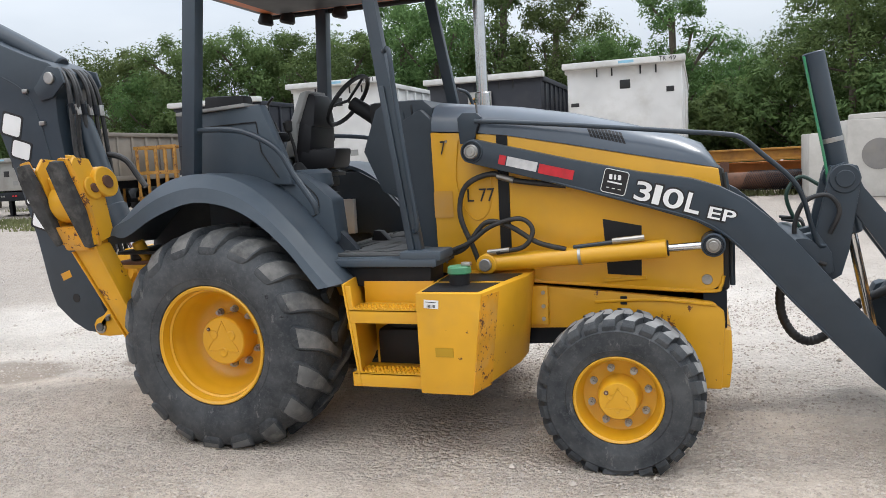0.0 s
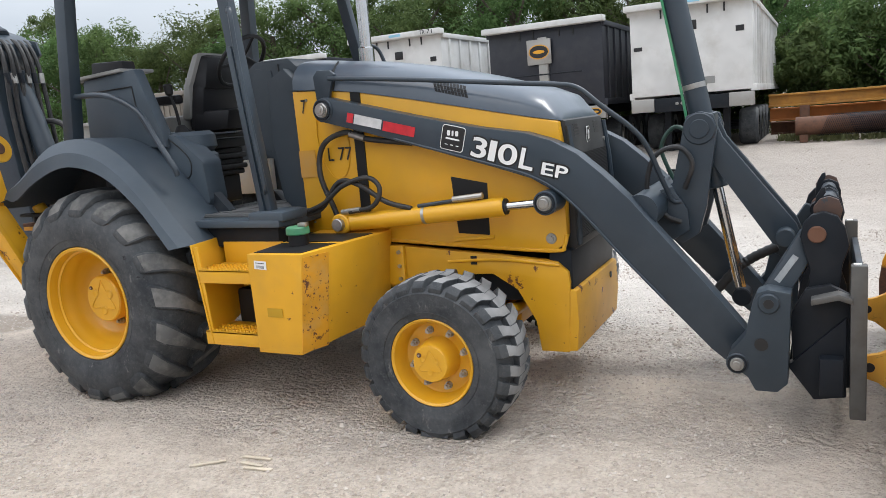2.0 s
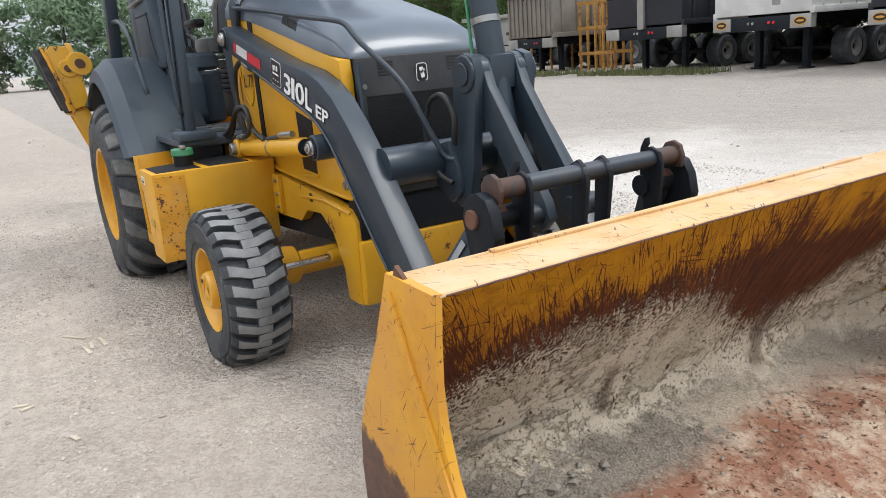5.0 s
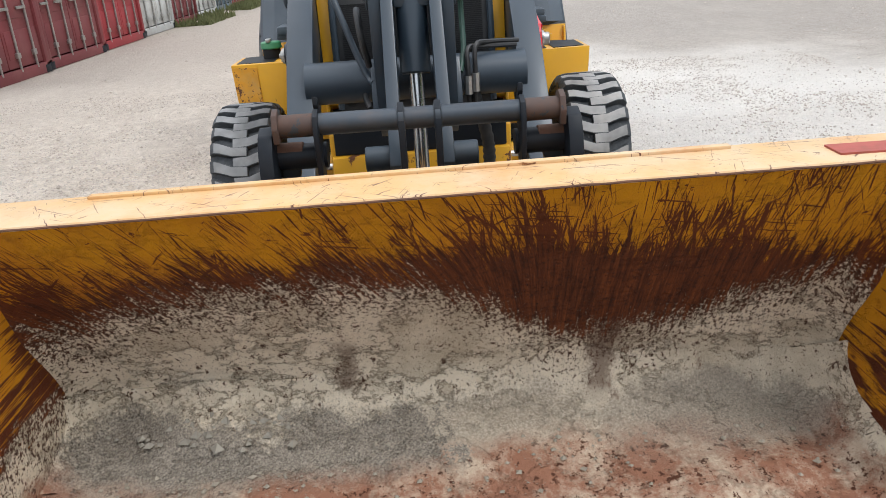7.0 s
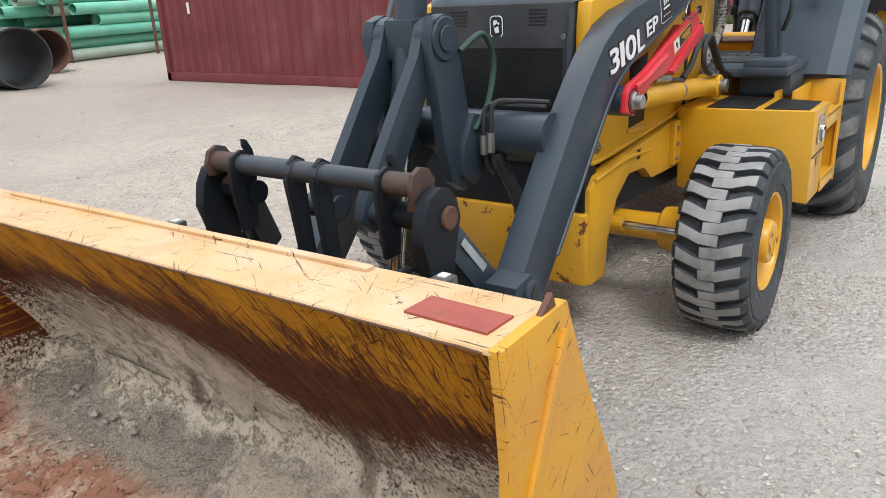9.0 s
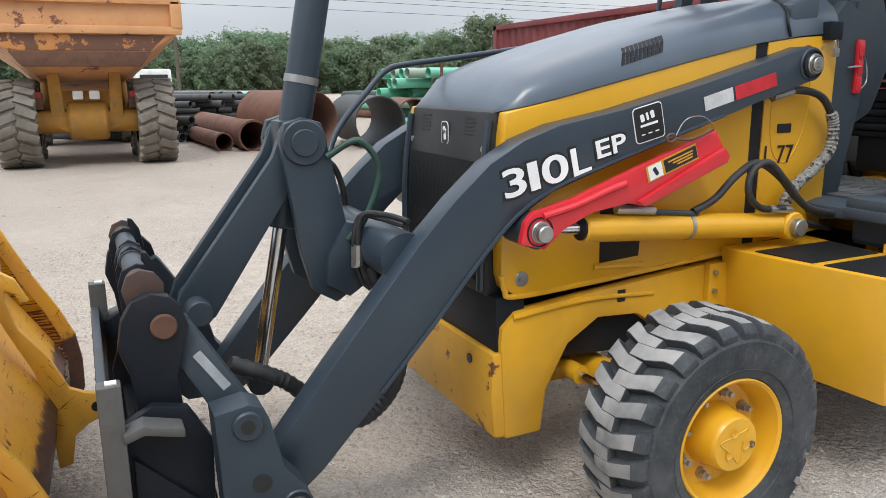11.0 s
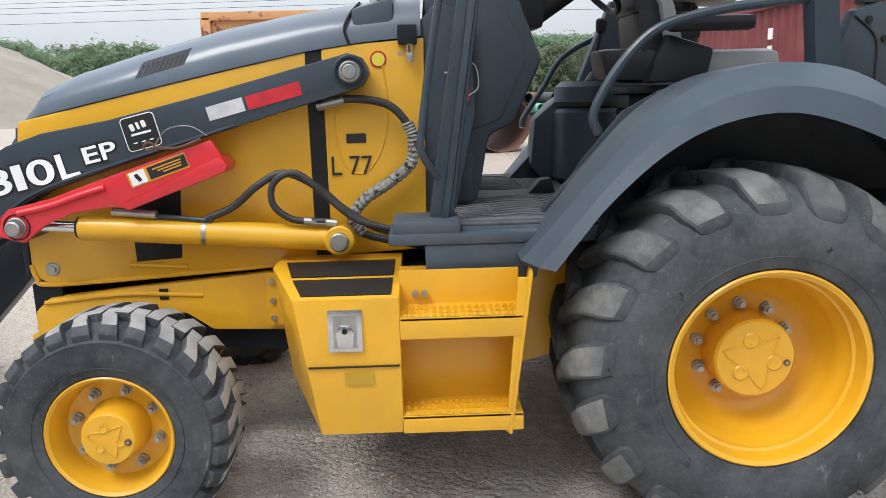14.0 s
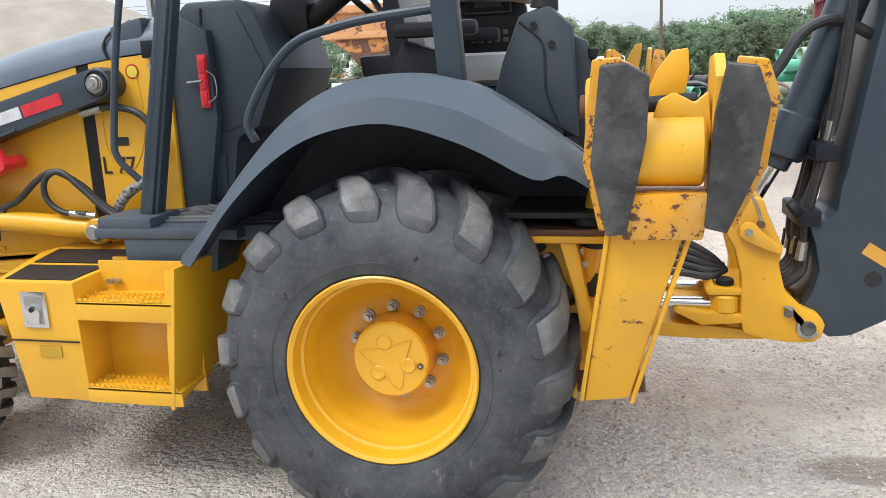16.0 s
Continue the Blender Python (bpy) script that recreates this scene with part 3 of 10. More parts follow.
part("lock_pin", tube(bmesh.new(), [(2.03, 0.57, 1.29), (1.95, 0.57, 1.285), (1.86, 0.57, 1.315)], 0.0055, 8), rusty, lock, "rusty locking pin")
part("pin_loop", tube(bmesh.new(), [(2.045 + 0.018 * math.cos(k * math.pi / 6), 0.572, 1.293 + 0.014 * math.sin(k * math.pi / 6)) for k in range(13)], 0.004, 6, 1), rusty, lock)
part("lock_wire", tube(bmesh.new(), [(2.03, 0.57, 1.29), (1.98, 0.565, 1.35), (1.90, 0.56, 1.36), (1.84, 0.56, 1.325)], 0.0018, 6), zinc, lock)
part("lock_pivot", rod(bmesh.new(), (2.55, 0.54, 1.013), (2.55, 0.60, 1.013), 0.028, seg=24, bev=0.004), zinc, lock)

# cross tube between the arms
bm = bmesh.new()
rod(bm, (2.96, -0.43, 0.945), (2.96, 0.43, 0.945), 0.082, seg=40)
torque = part("cross_tube", bm, slate, loader, "thick slate-grey steel cross tube")
for y in (-0.135, 0.135):
    part("bracket", prism(bmesh.new(), [(2.94, 1.0), (3.06, 1.03), (3.13, 0.92), (3.14, 0.82), (3.06, 0.77), (2.95, 0.84)], y - 0.035, y + 0.035, 0.006), slate, torque)

# bell crank, links and bucket cylinder
for s in (-1, 1):
    lever = part("lever", prism(bmesh.new(), [(3.115, 1.30), (3.13, 1.36), (3.19, 1.378), (3.25, 1.36), (3.268, 1.30), (3.215, 0.93), (3.18, 0.80), (3.10, 0.75), (3.02, 0.80), (3.03, 0.90)], min(s * 0.105, s * 0.148), max(s * 0.105, s * 0.148), 0.005), slate, loader, "slate-grey steel bell-crank lever")
    bm = bmesh.new()
    rod(bm, (3.19, s * 0.07, 1.297), (3.19, s * 0.158, 1.297), 0.074, seg=36, bev=0.004)
    rod(bm, (3.19, s * 0.158, 1.297), (3.19, s * 0.166, 1.297), 0.045, seg=32, bev=0.003)
    part("boss", bm, slate, lever)
    part("pin", rod(bmesh.new(), (3.10, s * 0.14, 0.87), (3.10, s * 0.158, 0.87), 0.03, seg=24, bev=0.003), slate, lever)
    link = part("bucket_link", prism(bmesh.new(), [(3.15, 1.33), (3.19, 1.37), (3.245, 1.35), (3.285, 1.25), (3.60, 0.835), (3.625, 0.77), (3.57, 0.715), (3.50, 0.74), (3.19, 1.20)], min(s * 0.062, s * 0.105), max(s * 0.062, s * 0.105), 0.005), slate, loader, "slate-grey steel bucket link")
    part("pin", rod(bmesh.new(), (3.557, s * 0.05, 0.78), (3.557, s * 0.185, 0.78), 0.042, seg=28, bev=0.004), slate_worn, link)
ax = Vector((-0.195, 0, 0.981))
piv = Vector((3.19, 0, 1.297))
barrel = part("bucket_cylinder", rod(bmesh.new(), piv - ax * 0.30, piv + ax * 0.67, 0.055, seg=36, bev=0.006), slate, loader, "slate-grey hydraulic bucket cylinder with chromed rod")
part("trunnion", box(bmesh.new(), 3.13, 3.25, -0.062, 0.062, 1.23, 1.365, 0.01), slate, barrel)
part("hose_clamp", rod(bmesh.new(), piv + ax * 0.19, piv + ax * 0.215, 0.058, seg=36), zinc, barrel)
part("piston_rod", rod(bmesh.new(), piv - ax * 0.30, piv - ax * 0.82, 0.026, seg=28), chrome, barrel)
bm = bmesh.new()
p = piv - ax * 0.85
rod(bm, p + Vector((0, -0.05, 0)), p + Vector((0, 0.05, 0)), 0.045, seg=28, bev=0.005)
part("rod_eye", bm, black, barrel)
bm = bmesh.new()
tube(bm, [piv + ax * 0.66 + Vector((-0.05, -0.035, -0.01)), piv + ax * 0.4 + Vector((-0.055, -0.035, 0)), piv + ax * 0.1 + Vector((-0.06, -0.05, 0)), piv - ax * 0.05 + Vector((-0.07, -0.06, 0))], 0.007, 8)
part("feed_pipe", bm, green_cap, barrel, "greenish steel feed pipe")

# hydraulic pipe along the right side of the hood
pipe = part("hydraulic_pipe", tube(bmesh.new(), [(1.33, -0.43, 1.70), (1.50, -0.43, 1.684), (1.82, -0.43, 1.65), (2.07, -0.43, 1.62), (2.39, -0.43, 1.58), (2.60, -0.42, 1.555), (2.69, -0.40, 1.53), (2.78, -0.38, 1.45), (2.95, -0.30, 1.28), (3.03, -0.22, 1.06), (3.06, -0.18, 0.97), (3.10, -0.16, 0.955)], 0.0125, 12), slate, loader, "bent slate-grey hydraulic pipe")
part("pipe_bracket", prism(bmesh.new(), [(1.24, 1.58), (1.23, 1.72), (1.26, 1.75), (1.34, 1.745), (1.37, 1.72), (1.34, 1.66), (1.32, 1.58)], -0.43, -0.407, 0.006), slate, pipe)
part("pipe_hose", tube(bmesh.new(), [(3.12, -0.17, 1.02), (3.16, -0.19, 1.14), (3.10, -0.2, 1.22), (2.99, -0.2, 1.18), (2.95, -0.2, 1.02), (3.03, -0.2, 0.90), (3.10, -0.18, 0.86)], 0.012, 10), hose_black, pipe)
part("loop_hose", tube(bmesh.new(), [(3.12, 0.16, 1.25), (3.02, 0.19, 1.30), (2.95, 0.19, 1.20), (3.0, 0.19, 1.05), (3.06, 0.17, 0.97)], 0.011, 10), hose_green, pipe, "dark green hydraulic hose")

# ---------- hood, grille and side panels ----------
def poly_block(bm, low, high, bev=0.0):
    """A block between two outlines of (x, y, z) with the same count of corners."""
    tmp = bmesh.new()
    a = [tmp.verts.new(p) for p in low]
    b = [tmp.verts.new(p) for p in high]
    tmp.faces.new(a)
    tmp.faces.new(b[::-1])
    for i in range(len(a)):
        tmp.faces.new((a[i], b[i], b[(i + 1) % len(a)], a[(i + 1) % len(a)]))
    bmesh.ops.recalc_face_normals(tmp, faces=tmp.faces[:])
    soften(tmp, bev)
    join_into(bm, tmp)
    return bm


XS = [1.07, 1.28, 1.49, 1.81, 2.11, 2.38, 2.50, 2.555, 2.585]
ZT = [1.83, 1.805, 1.78, 1.722, 1.645, 1.566, 1.515, 1.44, 1.392]
ZS = [1.66, 1.643, 1.615, 1.552, 1.488, 1.430, 1.405, 1.393, 1.386]


def hood_y(x, z):
    """Half the hood's width at x and z on its side."""
    i = max(k for k in range(len(XS) - 1) if XS[k] <= x)
    f = (x - XS[i]) / (XS[i + 1] - XS[i])
    zs, zt = ZS[i] + (ZS[i + 1] - ZS[i]) * f, ZT[i] + (ZT[i + 1] - ZT[i]) * f
    u, pts = (z - zs) / (zt - zs), ((0.0, 0.405), (0.30, 0.400), (0.58, 0.375), (0.80, 0.330), (0.93, 0.270))
    for (u0, y0), (u1, y1) in zip(pts, pts[1:]):
        if u <= u1:
            return y0 + (y1 - y0) * (u - u0) / (u1 - u0)
    return 0.27


tmp = bmesh.new()
rings = []
for x, zt, zs in zip(XS, ZT, ZS):
    k = zt - zs
    nose = 1.0 if x < 2.45 else (0.97 if x < 2.52 else (0.90 if x < 2.57 else 0.84))
    half = [(0.405, zs), (0.400, zs + 0.30 * k), (0.375, zs + 0.58 * k), (0.330, zs + 0.80 * k), (0.270, zs + 0.93 * k), (0.13, zs + k), (0.0, zs + 1.03 * k)]
    ring = [(y * nose, z) for y, z in half] + [(-y * nose, z) for y, z in half[-2::-1]]
    rings.append([tmp.verts.new((x, y, z)) for y, z in ring])
for a, b in zip(rings, rings[1:]):
    for i in range(len(a) - 1):
        tmp.faces.new((a[i], a[i + 1], b[i + 1], b[i]))
tmp.faces.new(rings[-1])
tmp.faces.new(rings[0][::-1])
bmesh.ops.recalc_face_normals(tmp, faces=tmp.faces[:])
hood = part("hood", tmp, hood_grey, loader, "glossy slate-grey sloping engine hood", 50)
for s in (-1, 1):
    # slotted vent in the hood side
    bm = bmesh.new()
    for i in range(10):
        for j in range(3):
            lo, hi = [], []
            for du, dv in ((0.10, 0.05), (0.90, 0.05), (0.90, 0.95), (0.10, 0.95)):
                u, v = (i + du) / 10, (j + dv) / 3
                x, z = 2.132 - 0.185 * u - 0.026 * v, 1.530 + 0.049 * u + 0.063 * v
                y = hood_y(x, z)
                lo.append((x, s * (y - 0.012), z))
                hi.append((x, s * (y + 0.0025), z))
            poly_block(bm, lo, hi)
    part("hood_vent", bm, black_plastic, hood, "grid of black slots of a vent")
    # seam of the cowl
    part("cowl_seam", tube(bmesh.new(), [(1.335, s * 0.408, 1.640), (1.35, s * 0.404, 1.69), (1.33, s * 0.37, 1.745), (1.30, s * 0.27, 1.795)], 0.006, 6), black_plastic, hood)
# air intake bump on the cowl, left
bm = bmesh.new()
prism(bm, [(1.245, 1.645), (1.30, 1.66), (1.322, 1.70), (1.325, 1.765), (1.17, 1.80), (1.165, 1.70), (1.185, 1.655)], 0.26, 0.392, 0.02)
part("cowl_scoop", bm, plastic, hood)
bm = bmesh.new()
rod(bm, (1.22, 0.17, 1.76), (1.22, 0.17, 1.90), 0.048, seg=28, bev=0.004)
rod(bm, (1.22, 0.17, 1.88), (1.22, 0.17, 2.75), 0.036, seg=28)
part("exhaust_pipe", bm, chrome, hood, "polished upright exhaust pipe")

for s in (-1, 1):
    y0, y1 = sorted((s * 0.34, s * 0.400))
    front_panel = [(1.50, 1.612), (1.81, 1.55), (2.11, 1.486), (2.38, 1.428), (2.58, 1.384), (2.592, 1.30), (2.60, 1.0), (2.600, 0.84), (2.585, 0.79), (2.54, 0.762), (2.2, 0.775), (1.60, 0.815), (1.50, 0.83)]
    sp = part("engine_side_panel", prism(bmesh.new(), front_panel[::-1], y0, y1, 0.006), yellow, loader, "yellow engine side panel")
    part("cooling_slot", prism(bmesh.new(), [(2.0, 1.145), (2.20, 1.105), (2.195, 0.84), (2.02, 0.85)], *sorted((s * 0.37, s * 0.4025)), 0.002), black_plastic, sp, "dark angled cooling opening")
    part("slot_lip", tube(bmesh.new(), [(2.22, s * 0.40, 0.83), (2.0, s * 0.40, 0.815)], 0.012, 8, 1), yellow, sp)
    bm = bmesh.new()
    rod(bm, (2.52, s * 0.39, 0.80 + 0.02), (2.52, s * 0.406, 0.82), 0.027, seg=24, bev=0.003)
    part("panel_bolt", rod(bm, (2.52, s * 0.40, 0.82), (2.52, s * 0.415, 0.82), 0.015, seg=6), zinc, sp)
    part("panel_lip", tube(bmesh.new(), [(1.55, s * 0.40, 0.818), (2.2, s * 0.40, 0.775), (2.54, s * 0.40, 0.760), (2.585, s * 0.40, 0.785), (2.60, s * 0.40, 0.84)], 0.010, 8), yellow, sp)
    rear_panel = [(1.06, 1.655), (1.30, 1.638), (1.44, 1.62), (1.44, 0.84), (1.07, 0.86)]
    rp = part("cowl_side_panel", prism(bmesh.new(), rear_panel[::-1], y0 + 0.002, y1 + 0.002 * s, 0.006), yellow, loader, "yellow cowl side panel with black unit number")
    part("panel_emboss", tube(bmesh.new(), [(1.22, s * 0.402, 1.60), (1.20, s * 0.402, 1.40), (1.23, s * 0.402, 1.25), (1.30, s * 0.402, 1.16), (1.37, s * 0.402, 1.19), (1.40, s * 0.402, 1.30), (1.40, s * 0.402, 1.50)], 0.004, 6), yellow, rp)
    if s < 0:
        lettering("unit_digit", "7", (0.030, 0.075), side_pose(s, 1.131, 0.4065, 1.566, 0), decal_black, rp, 0.001)
    part("rubber_strip", prism(bmesh.new(), [(1.44, 1.62), (1.50, 1.61), (1.50, 0.83), (1.44, 0.84)][::-1], y0 + 0.004 * s, y1 - 0.004 * s), black_plastic, sp)
    lettering("unit_number", "L 77", (0.155, 0.072), side_pose(s, *((1.34, 0.4065, 1.295) if s < 0 else (1.345, 0.4065, 1.19)), 0), decal_black, rp, 0.001)

# grille
bm = bmesh.new()
prism(bm, [(2.56, 1.40), (2.600, 1.385), (2.625, 1.20), (2.635, 0.95), (2.63, 0.76), (2.56, 0.72)][::-1], -0.335, 0.335, 0.012)
grille = part("grille", bm, grille_mat, loader, "black perforated radiator grille")
bm = bmesh.new()
for i in range(54):
    z = 0.80 + 0.0078 * i
    x = 2.636 if z < 0.95 else 2.6355 - 0.04 * (z - 0.95)
    box(bm, x - 0.006, x + 0.003, -0.30, 0.30, z, z + 0.0035)
part("grille_mesh", bm, black_plastic, grille)
for s in (-1, 1):
    for i in range(5):
        z = 1.30 + 0.014 * i
        part("vent_slot", box(bmesh.new(), 2.595, 2.618 - 0.3 * (z - 1.25) * 0.4, s * 0.185 - 0.04, s * 0.185 + 0.04, z, z + 0.007), decal_black, grille)
    part("grille_bolt", rod(bmesh.new(), (2.60, s * 0.302, 1.26), (2.622, s * 0.302, 1.26), 0.012, seg=14), zinc, grille)
    part("corner_trim", tube(bmesh.new(), [(2.61, s * 0.33, 1.36), (2.64, s * 0.335, 1.1), (2.645, s * 0.335, 0.78)], 0.014, 8), slate, grille)
badge = pose(2.616, 0, 1.30, 90, 0, 90)
sheet("badge", 0.060, 0.086, badge, decal_white, grille, "black badge with a white rim", 0.018)
sheet("badge_panel", 0.052, 0.078, badge @ pose(0, 0, 0.001), decal_black, grille, "", 0.015)
sheet("badge_shape", 0.020, 0.050, badge @ pose(0, 0, 0.002, 0, 0, 12), decal_white, grille, "", 0.006)
sheet("badge_shape", 0.030, 0.010, badge @ pose(0.002, 0.005, 0.002, 0, 0, 35), decal_white, grille, "", 0.003)

# lower frame, front weight and axle
for s in (-1, 1):
    frame_side = [(1.50, 0.800), (2.25, 0.735), (2.545, 0.705), (2.60, 0.655), (2.605, 0.60), (2.585, 0.245), (2.44, 0.245), (2.42, 0.40), (2.33, 0.56), (2.20, 0.64), (2.02, 0.63), (1.92, 0.56), (1.60, 0.55), (1.50, 0.56)]
    fr = part("front_frame", prism(bmesh.new(), frame_side[::-1], *sorted((s * 0.36, s * 0.412)), 0.006), yellow_frame if s > 0 else yellow_chipped, loader, "yellow front frame plate with chipped edges")
    part("frame_ridge", tube(bmesh.new(), [(1.95, s * 0.41, 0.70), (2.25, s * 0.414, 0.715), (2.56, s * 0.414, 0.69)], 0.009, 8), yellow, fr)
    sheet("lift_symbol", 0.035, 0.045, side_pose(s, 2.10, 0.4145, 0.71, 0), decal_black, fr)
    br = part("frame_bracket", box(bmesh.new(), 1.60, 1.70, min(s * 0.40, s * 0.44), max(s * 0.40, s * 0.44), 0.575, 0.79, 0.008), yellow, loader)
    for z in (0.61, 0.68, 0.755):
        part("bracket_bolt", rod(bmesh.new(), (1.675, s * 0.435, z), (1.675, s * 0.452, z), 0.011, seg=8), zinc, br)
bm = bmesh.new()
prism(bm, [(2.47, 0.245), (2.625, 0.25), (2.64, 0.40), (2.635, 0.56), (2.47, 0.58)][::-1], -0.405, 0.405, 0.012)
bumper = part("front_weight", bm, yellow_chipped, loader, "yellow front counterweight with rust chips")
part("tow_hole", rod(bmesh.new(), (2.62, 0.24, 0.50), (2.642, 0.24, 0.50), 0.018, seg=20), decal_black, bumper)
part("lower_grille", box(bmesh.new(), 2.50, 2.615, -0.39, 0.39, 0.565, 0.76, 0.006), black, loader, "black lower radiator cover")
bm = bmesh.new()
rod(bm, (2.13, -0.74, 0.392), (2.13, 0.74, 0.392), 0.062, seg=24)
prism(bm, [(2.02, 0.30), (2.24, 0.30), (2.26, 0.47), (2.00, 0.47)], -0.16, 0.16, 0.02)
for s in (-1, 1):
    rod(bm, (2.13, s * 0.55, 0.392), (2.13, s * 0.72, 0.392), 0.095, 0.11, seg=24, bev=0.01)
axle = part("front_axle", bm, yellow, loader, "yellow cast front steering axle")
bm = bmesh.new()
rod(bm, (2.27, -0.42, 0.43), (2.27, 0.42, 0.43), 0.035, seg=20)
part("steering_cylinder", bm, yellow, axle)
for s in (-1, 1):
    part("steering_rod", rod(bmesh.new(), (2.27, s * 0.42, 0.43), (2.25, s * 0.70, 0.42), 0.016, seg=16), chrome, axle)
bm = bmesh.new()
prism(bm, [(0.60, 0.80), (1.55, 0.80), (2.45, 0.70), (2.45, 0.50), (1.5, 0.44), (0.6, 0.42)][::-1], -0.36, 0.36, 0.01)
part("chassis", bm, black, loader, "dark chassis under the engine")
bm = bmesh.new()
rod(bm, (0, -0.66, 0.571), (0, 0.66, 0.571), 0.115, 0.115, seg=28)
prism(bm, [(-0.75, 0.55), (0.7, 0.45), (0.7, 0.9), (-0.75, 0.92)][::-1], -0.42, 0.42, 0.01)
part("rear_axle", bm, yellow, loader, "yellow rear axle housing")


# ---------- side tanks and steps ----------
def teeth_strip(bm, x0, x1, y, z, s):
    """The saw-toothed edge of a step tread."""
    k = int((x1 - x0) / 0.022)
    for i in range(k):
        x = x0 + (i + 0.5) * (x1 - x0) / k
        prism(bm, [(x - 0.010, z), (x + 0.010, z), (x + 0.004, z + 0.012), (x - 0.004, z + 0.012)], *sorted((s * y, s * (y - 0.006))))


def side_tank(s):
    top, low = (0.862, 0.355) if s < 0 else (0.835, 0.375)
    outer = 1.055 if s < 0 else 1.02
    bm = bmesh.new()
    hi = [(1.165, s * outer, top), (1.50, s * outer, top), (1.63, s * 0.62, top + 0.015), (1.63, s * 0.42, top + 0.015), (1.165, s * 0.42, top + 0.015)]
    lo = [(1.165, s * (outer - 0.01), low), (1.43, s * (outer - 0.01), low), (1.58, s * 0.62, low + 0.06), (1.58, s * 0.42, low + 0.06), (1.165, s * 0.42, low)]
    tank = part("side_tank", poly_block(bm, lo, hi, 0.006), yellow_worn if s < 0 else yellow, loader, "yellow fuel tank box with chipped front corner" if s < 0 else "yellow tool box with a steel latch")
    if s < 0:
        hx = lambda u, w: (1.50 + (1.63 - 1.50) * u + (1 - w) * (-0.07 + 0.02 * u) + 0.003, s * (outer + (0.62 - outer) * u) - 0.003 * (1 - u) * 0.5, low + (top - low) * w)
        a_, b_, c_, d_ = hx(0.02, 0.02), hx(0.36, 0.03), hx(0.36, 0.97), hx(0.02, 0.97)
        bm = bmesh.new()
        poly_block(bm, [a_, b_, c_, d_], [(p[0] - 0.012, p[1] + 0.004, p[2]) for p in (a_, b_, c_, d_)])
        part("scraped_face", bm, yellow_scraped, tank, "scraped and rusted strip of yellow paint")
    bm = bmesh.new()
    poly_block(bm, [(1.19, s * (outer - 0.03), top + 0.001), (1.475, s * (outer - 0.03), top + 0.001), (1.53, s * 0.80, top + 0.006), (1.19, s * 0.80, top + 0.006)],
               [(1.19, s * (outer - 0.03), top + 0.004), (1.475, s * (outer - 0.03), top + 0.004), (1.53, s * 0.80, top + 0.010), (1.19, s * 0.80, top + 0.010)])
    part("grip_mat", bm, black_plastic, tank, "black grip mat")
    bm = bmesh.new()
    poly_block(bm, [(1.19, s * 0.76, top + 0.007), (1.54, s * 0.76, top + 0.007), (1.59, s * 0.55, top + 0.013), (1.19, s * 0.55, top + 0.013)],
               [(1.19, s * 0.76, top + 0.011), (1.54, s * 0.76, top + 0.011), (1.59, s * 0.55, top + 0.017), (1.19, s * 0.55, top + 0.017)])
    part("grip_mat", bm, black_plastic, tank)
    sheet("reflector", 0.092, 0.045, side_pose(s, 1.30, outer - 0.002, 0.568, 0), decal_ochre, tank, "ochre reflector")
    if s < 0:
        sheet("paper_label", 0.075, 0.042, side_pose(s, 1.245, outer + 0.001, 0.808, -4), decal_white, tank, "white paper label")
        for k in range(7):
            sheet("label_bar", 0.003, 0.014, side_pose(s, 1.225 + 0.0065 * k, outer + 0.002, 0.800 - 0.0004 * k, -4), decal_black, tank)
        sheet("label_bar", 0.055, 0.003, side_pose(s, 1.245, outer + 0.002, 0.818, -4), decal_black, tank)
        neck = part("filler_neck", rod(bmesh.new(), (1.33, -0.84, 0.865), (1.33, -0.84, 0.925), 0.052, seg=28), black_plastic, tank)
        part("filler_cap", rod(bmesh.new(), (1.33, -0.84, 0.925), (1.33, -0.84, 0.965), 0.062, 0.058, seg=28, bev=0.006), green_cap, neck, "green plastic filler cap")
        part("padlock", box(bmesh.new(), 1.345, 1.395, -0.86, -0.83, 0.965, 0.985, 0.006), zinc, neck)
    else:
        lat = part("latch_plate", box(bmesh.new(), 1.283, 1.392, 1.018, 1.026, 0.662, 0.800, 0.003), chrome, tank, "square stainless paddle latch")
        part("latch_recess", box(bmesh.new(), 1.300, 1.375, 1.0225, 1.0275, 0.675, 0.785, 0.002), zinc, lat)
        part("latch_handle", prism(bmesh.new(), [(1.312, 0.680), (1.362, 0.680), (1.366, 0.730), (1.352, 0.752), (1.322, 0.752), (1.308, 0.730)], 1.026, 1.040, 0.005), chrome, lat)
        part("latch_key", rod(bmesh.new(), (1.337, 1.034, 0.735), (1.337, 1.044, 0.735), 0.009, seg=14), black, lat)
        part("door_gap", box(bmesh.new(), 1.17, 1.46, 1.016, 1.0215, 0.607, 0.612), decal_black, tank)
    return tank


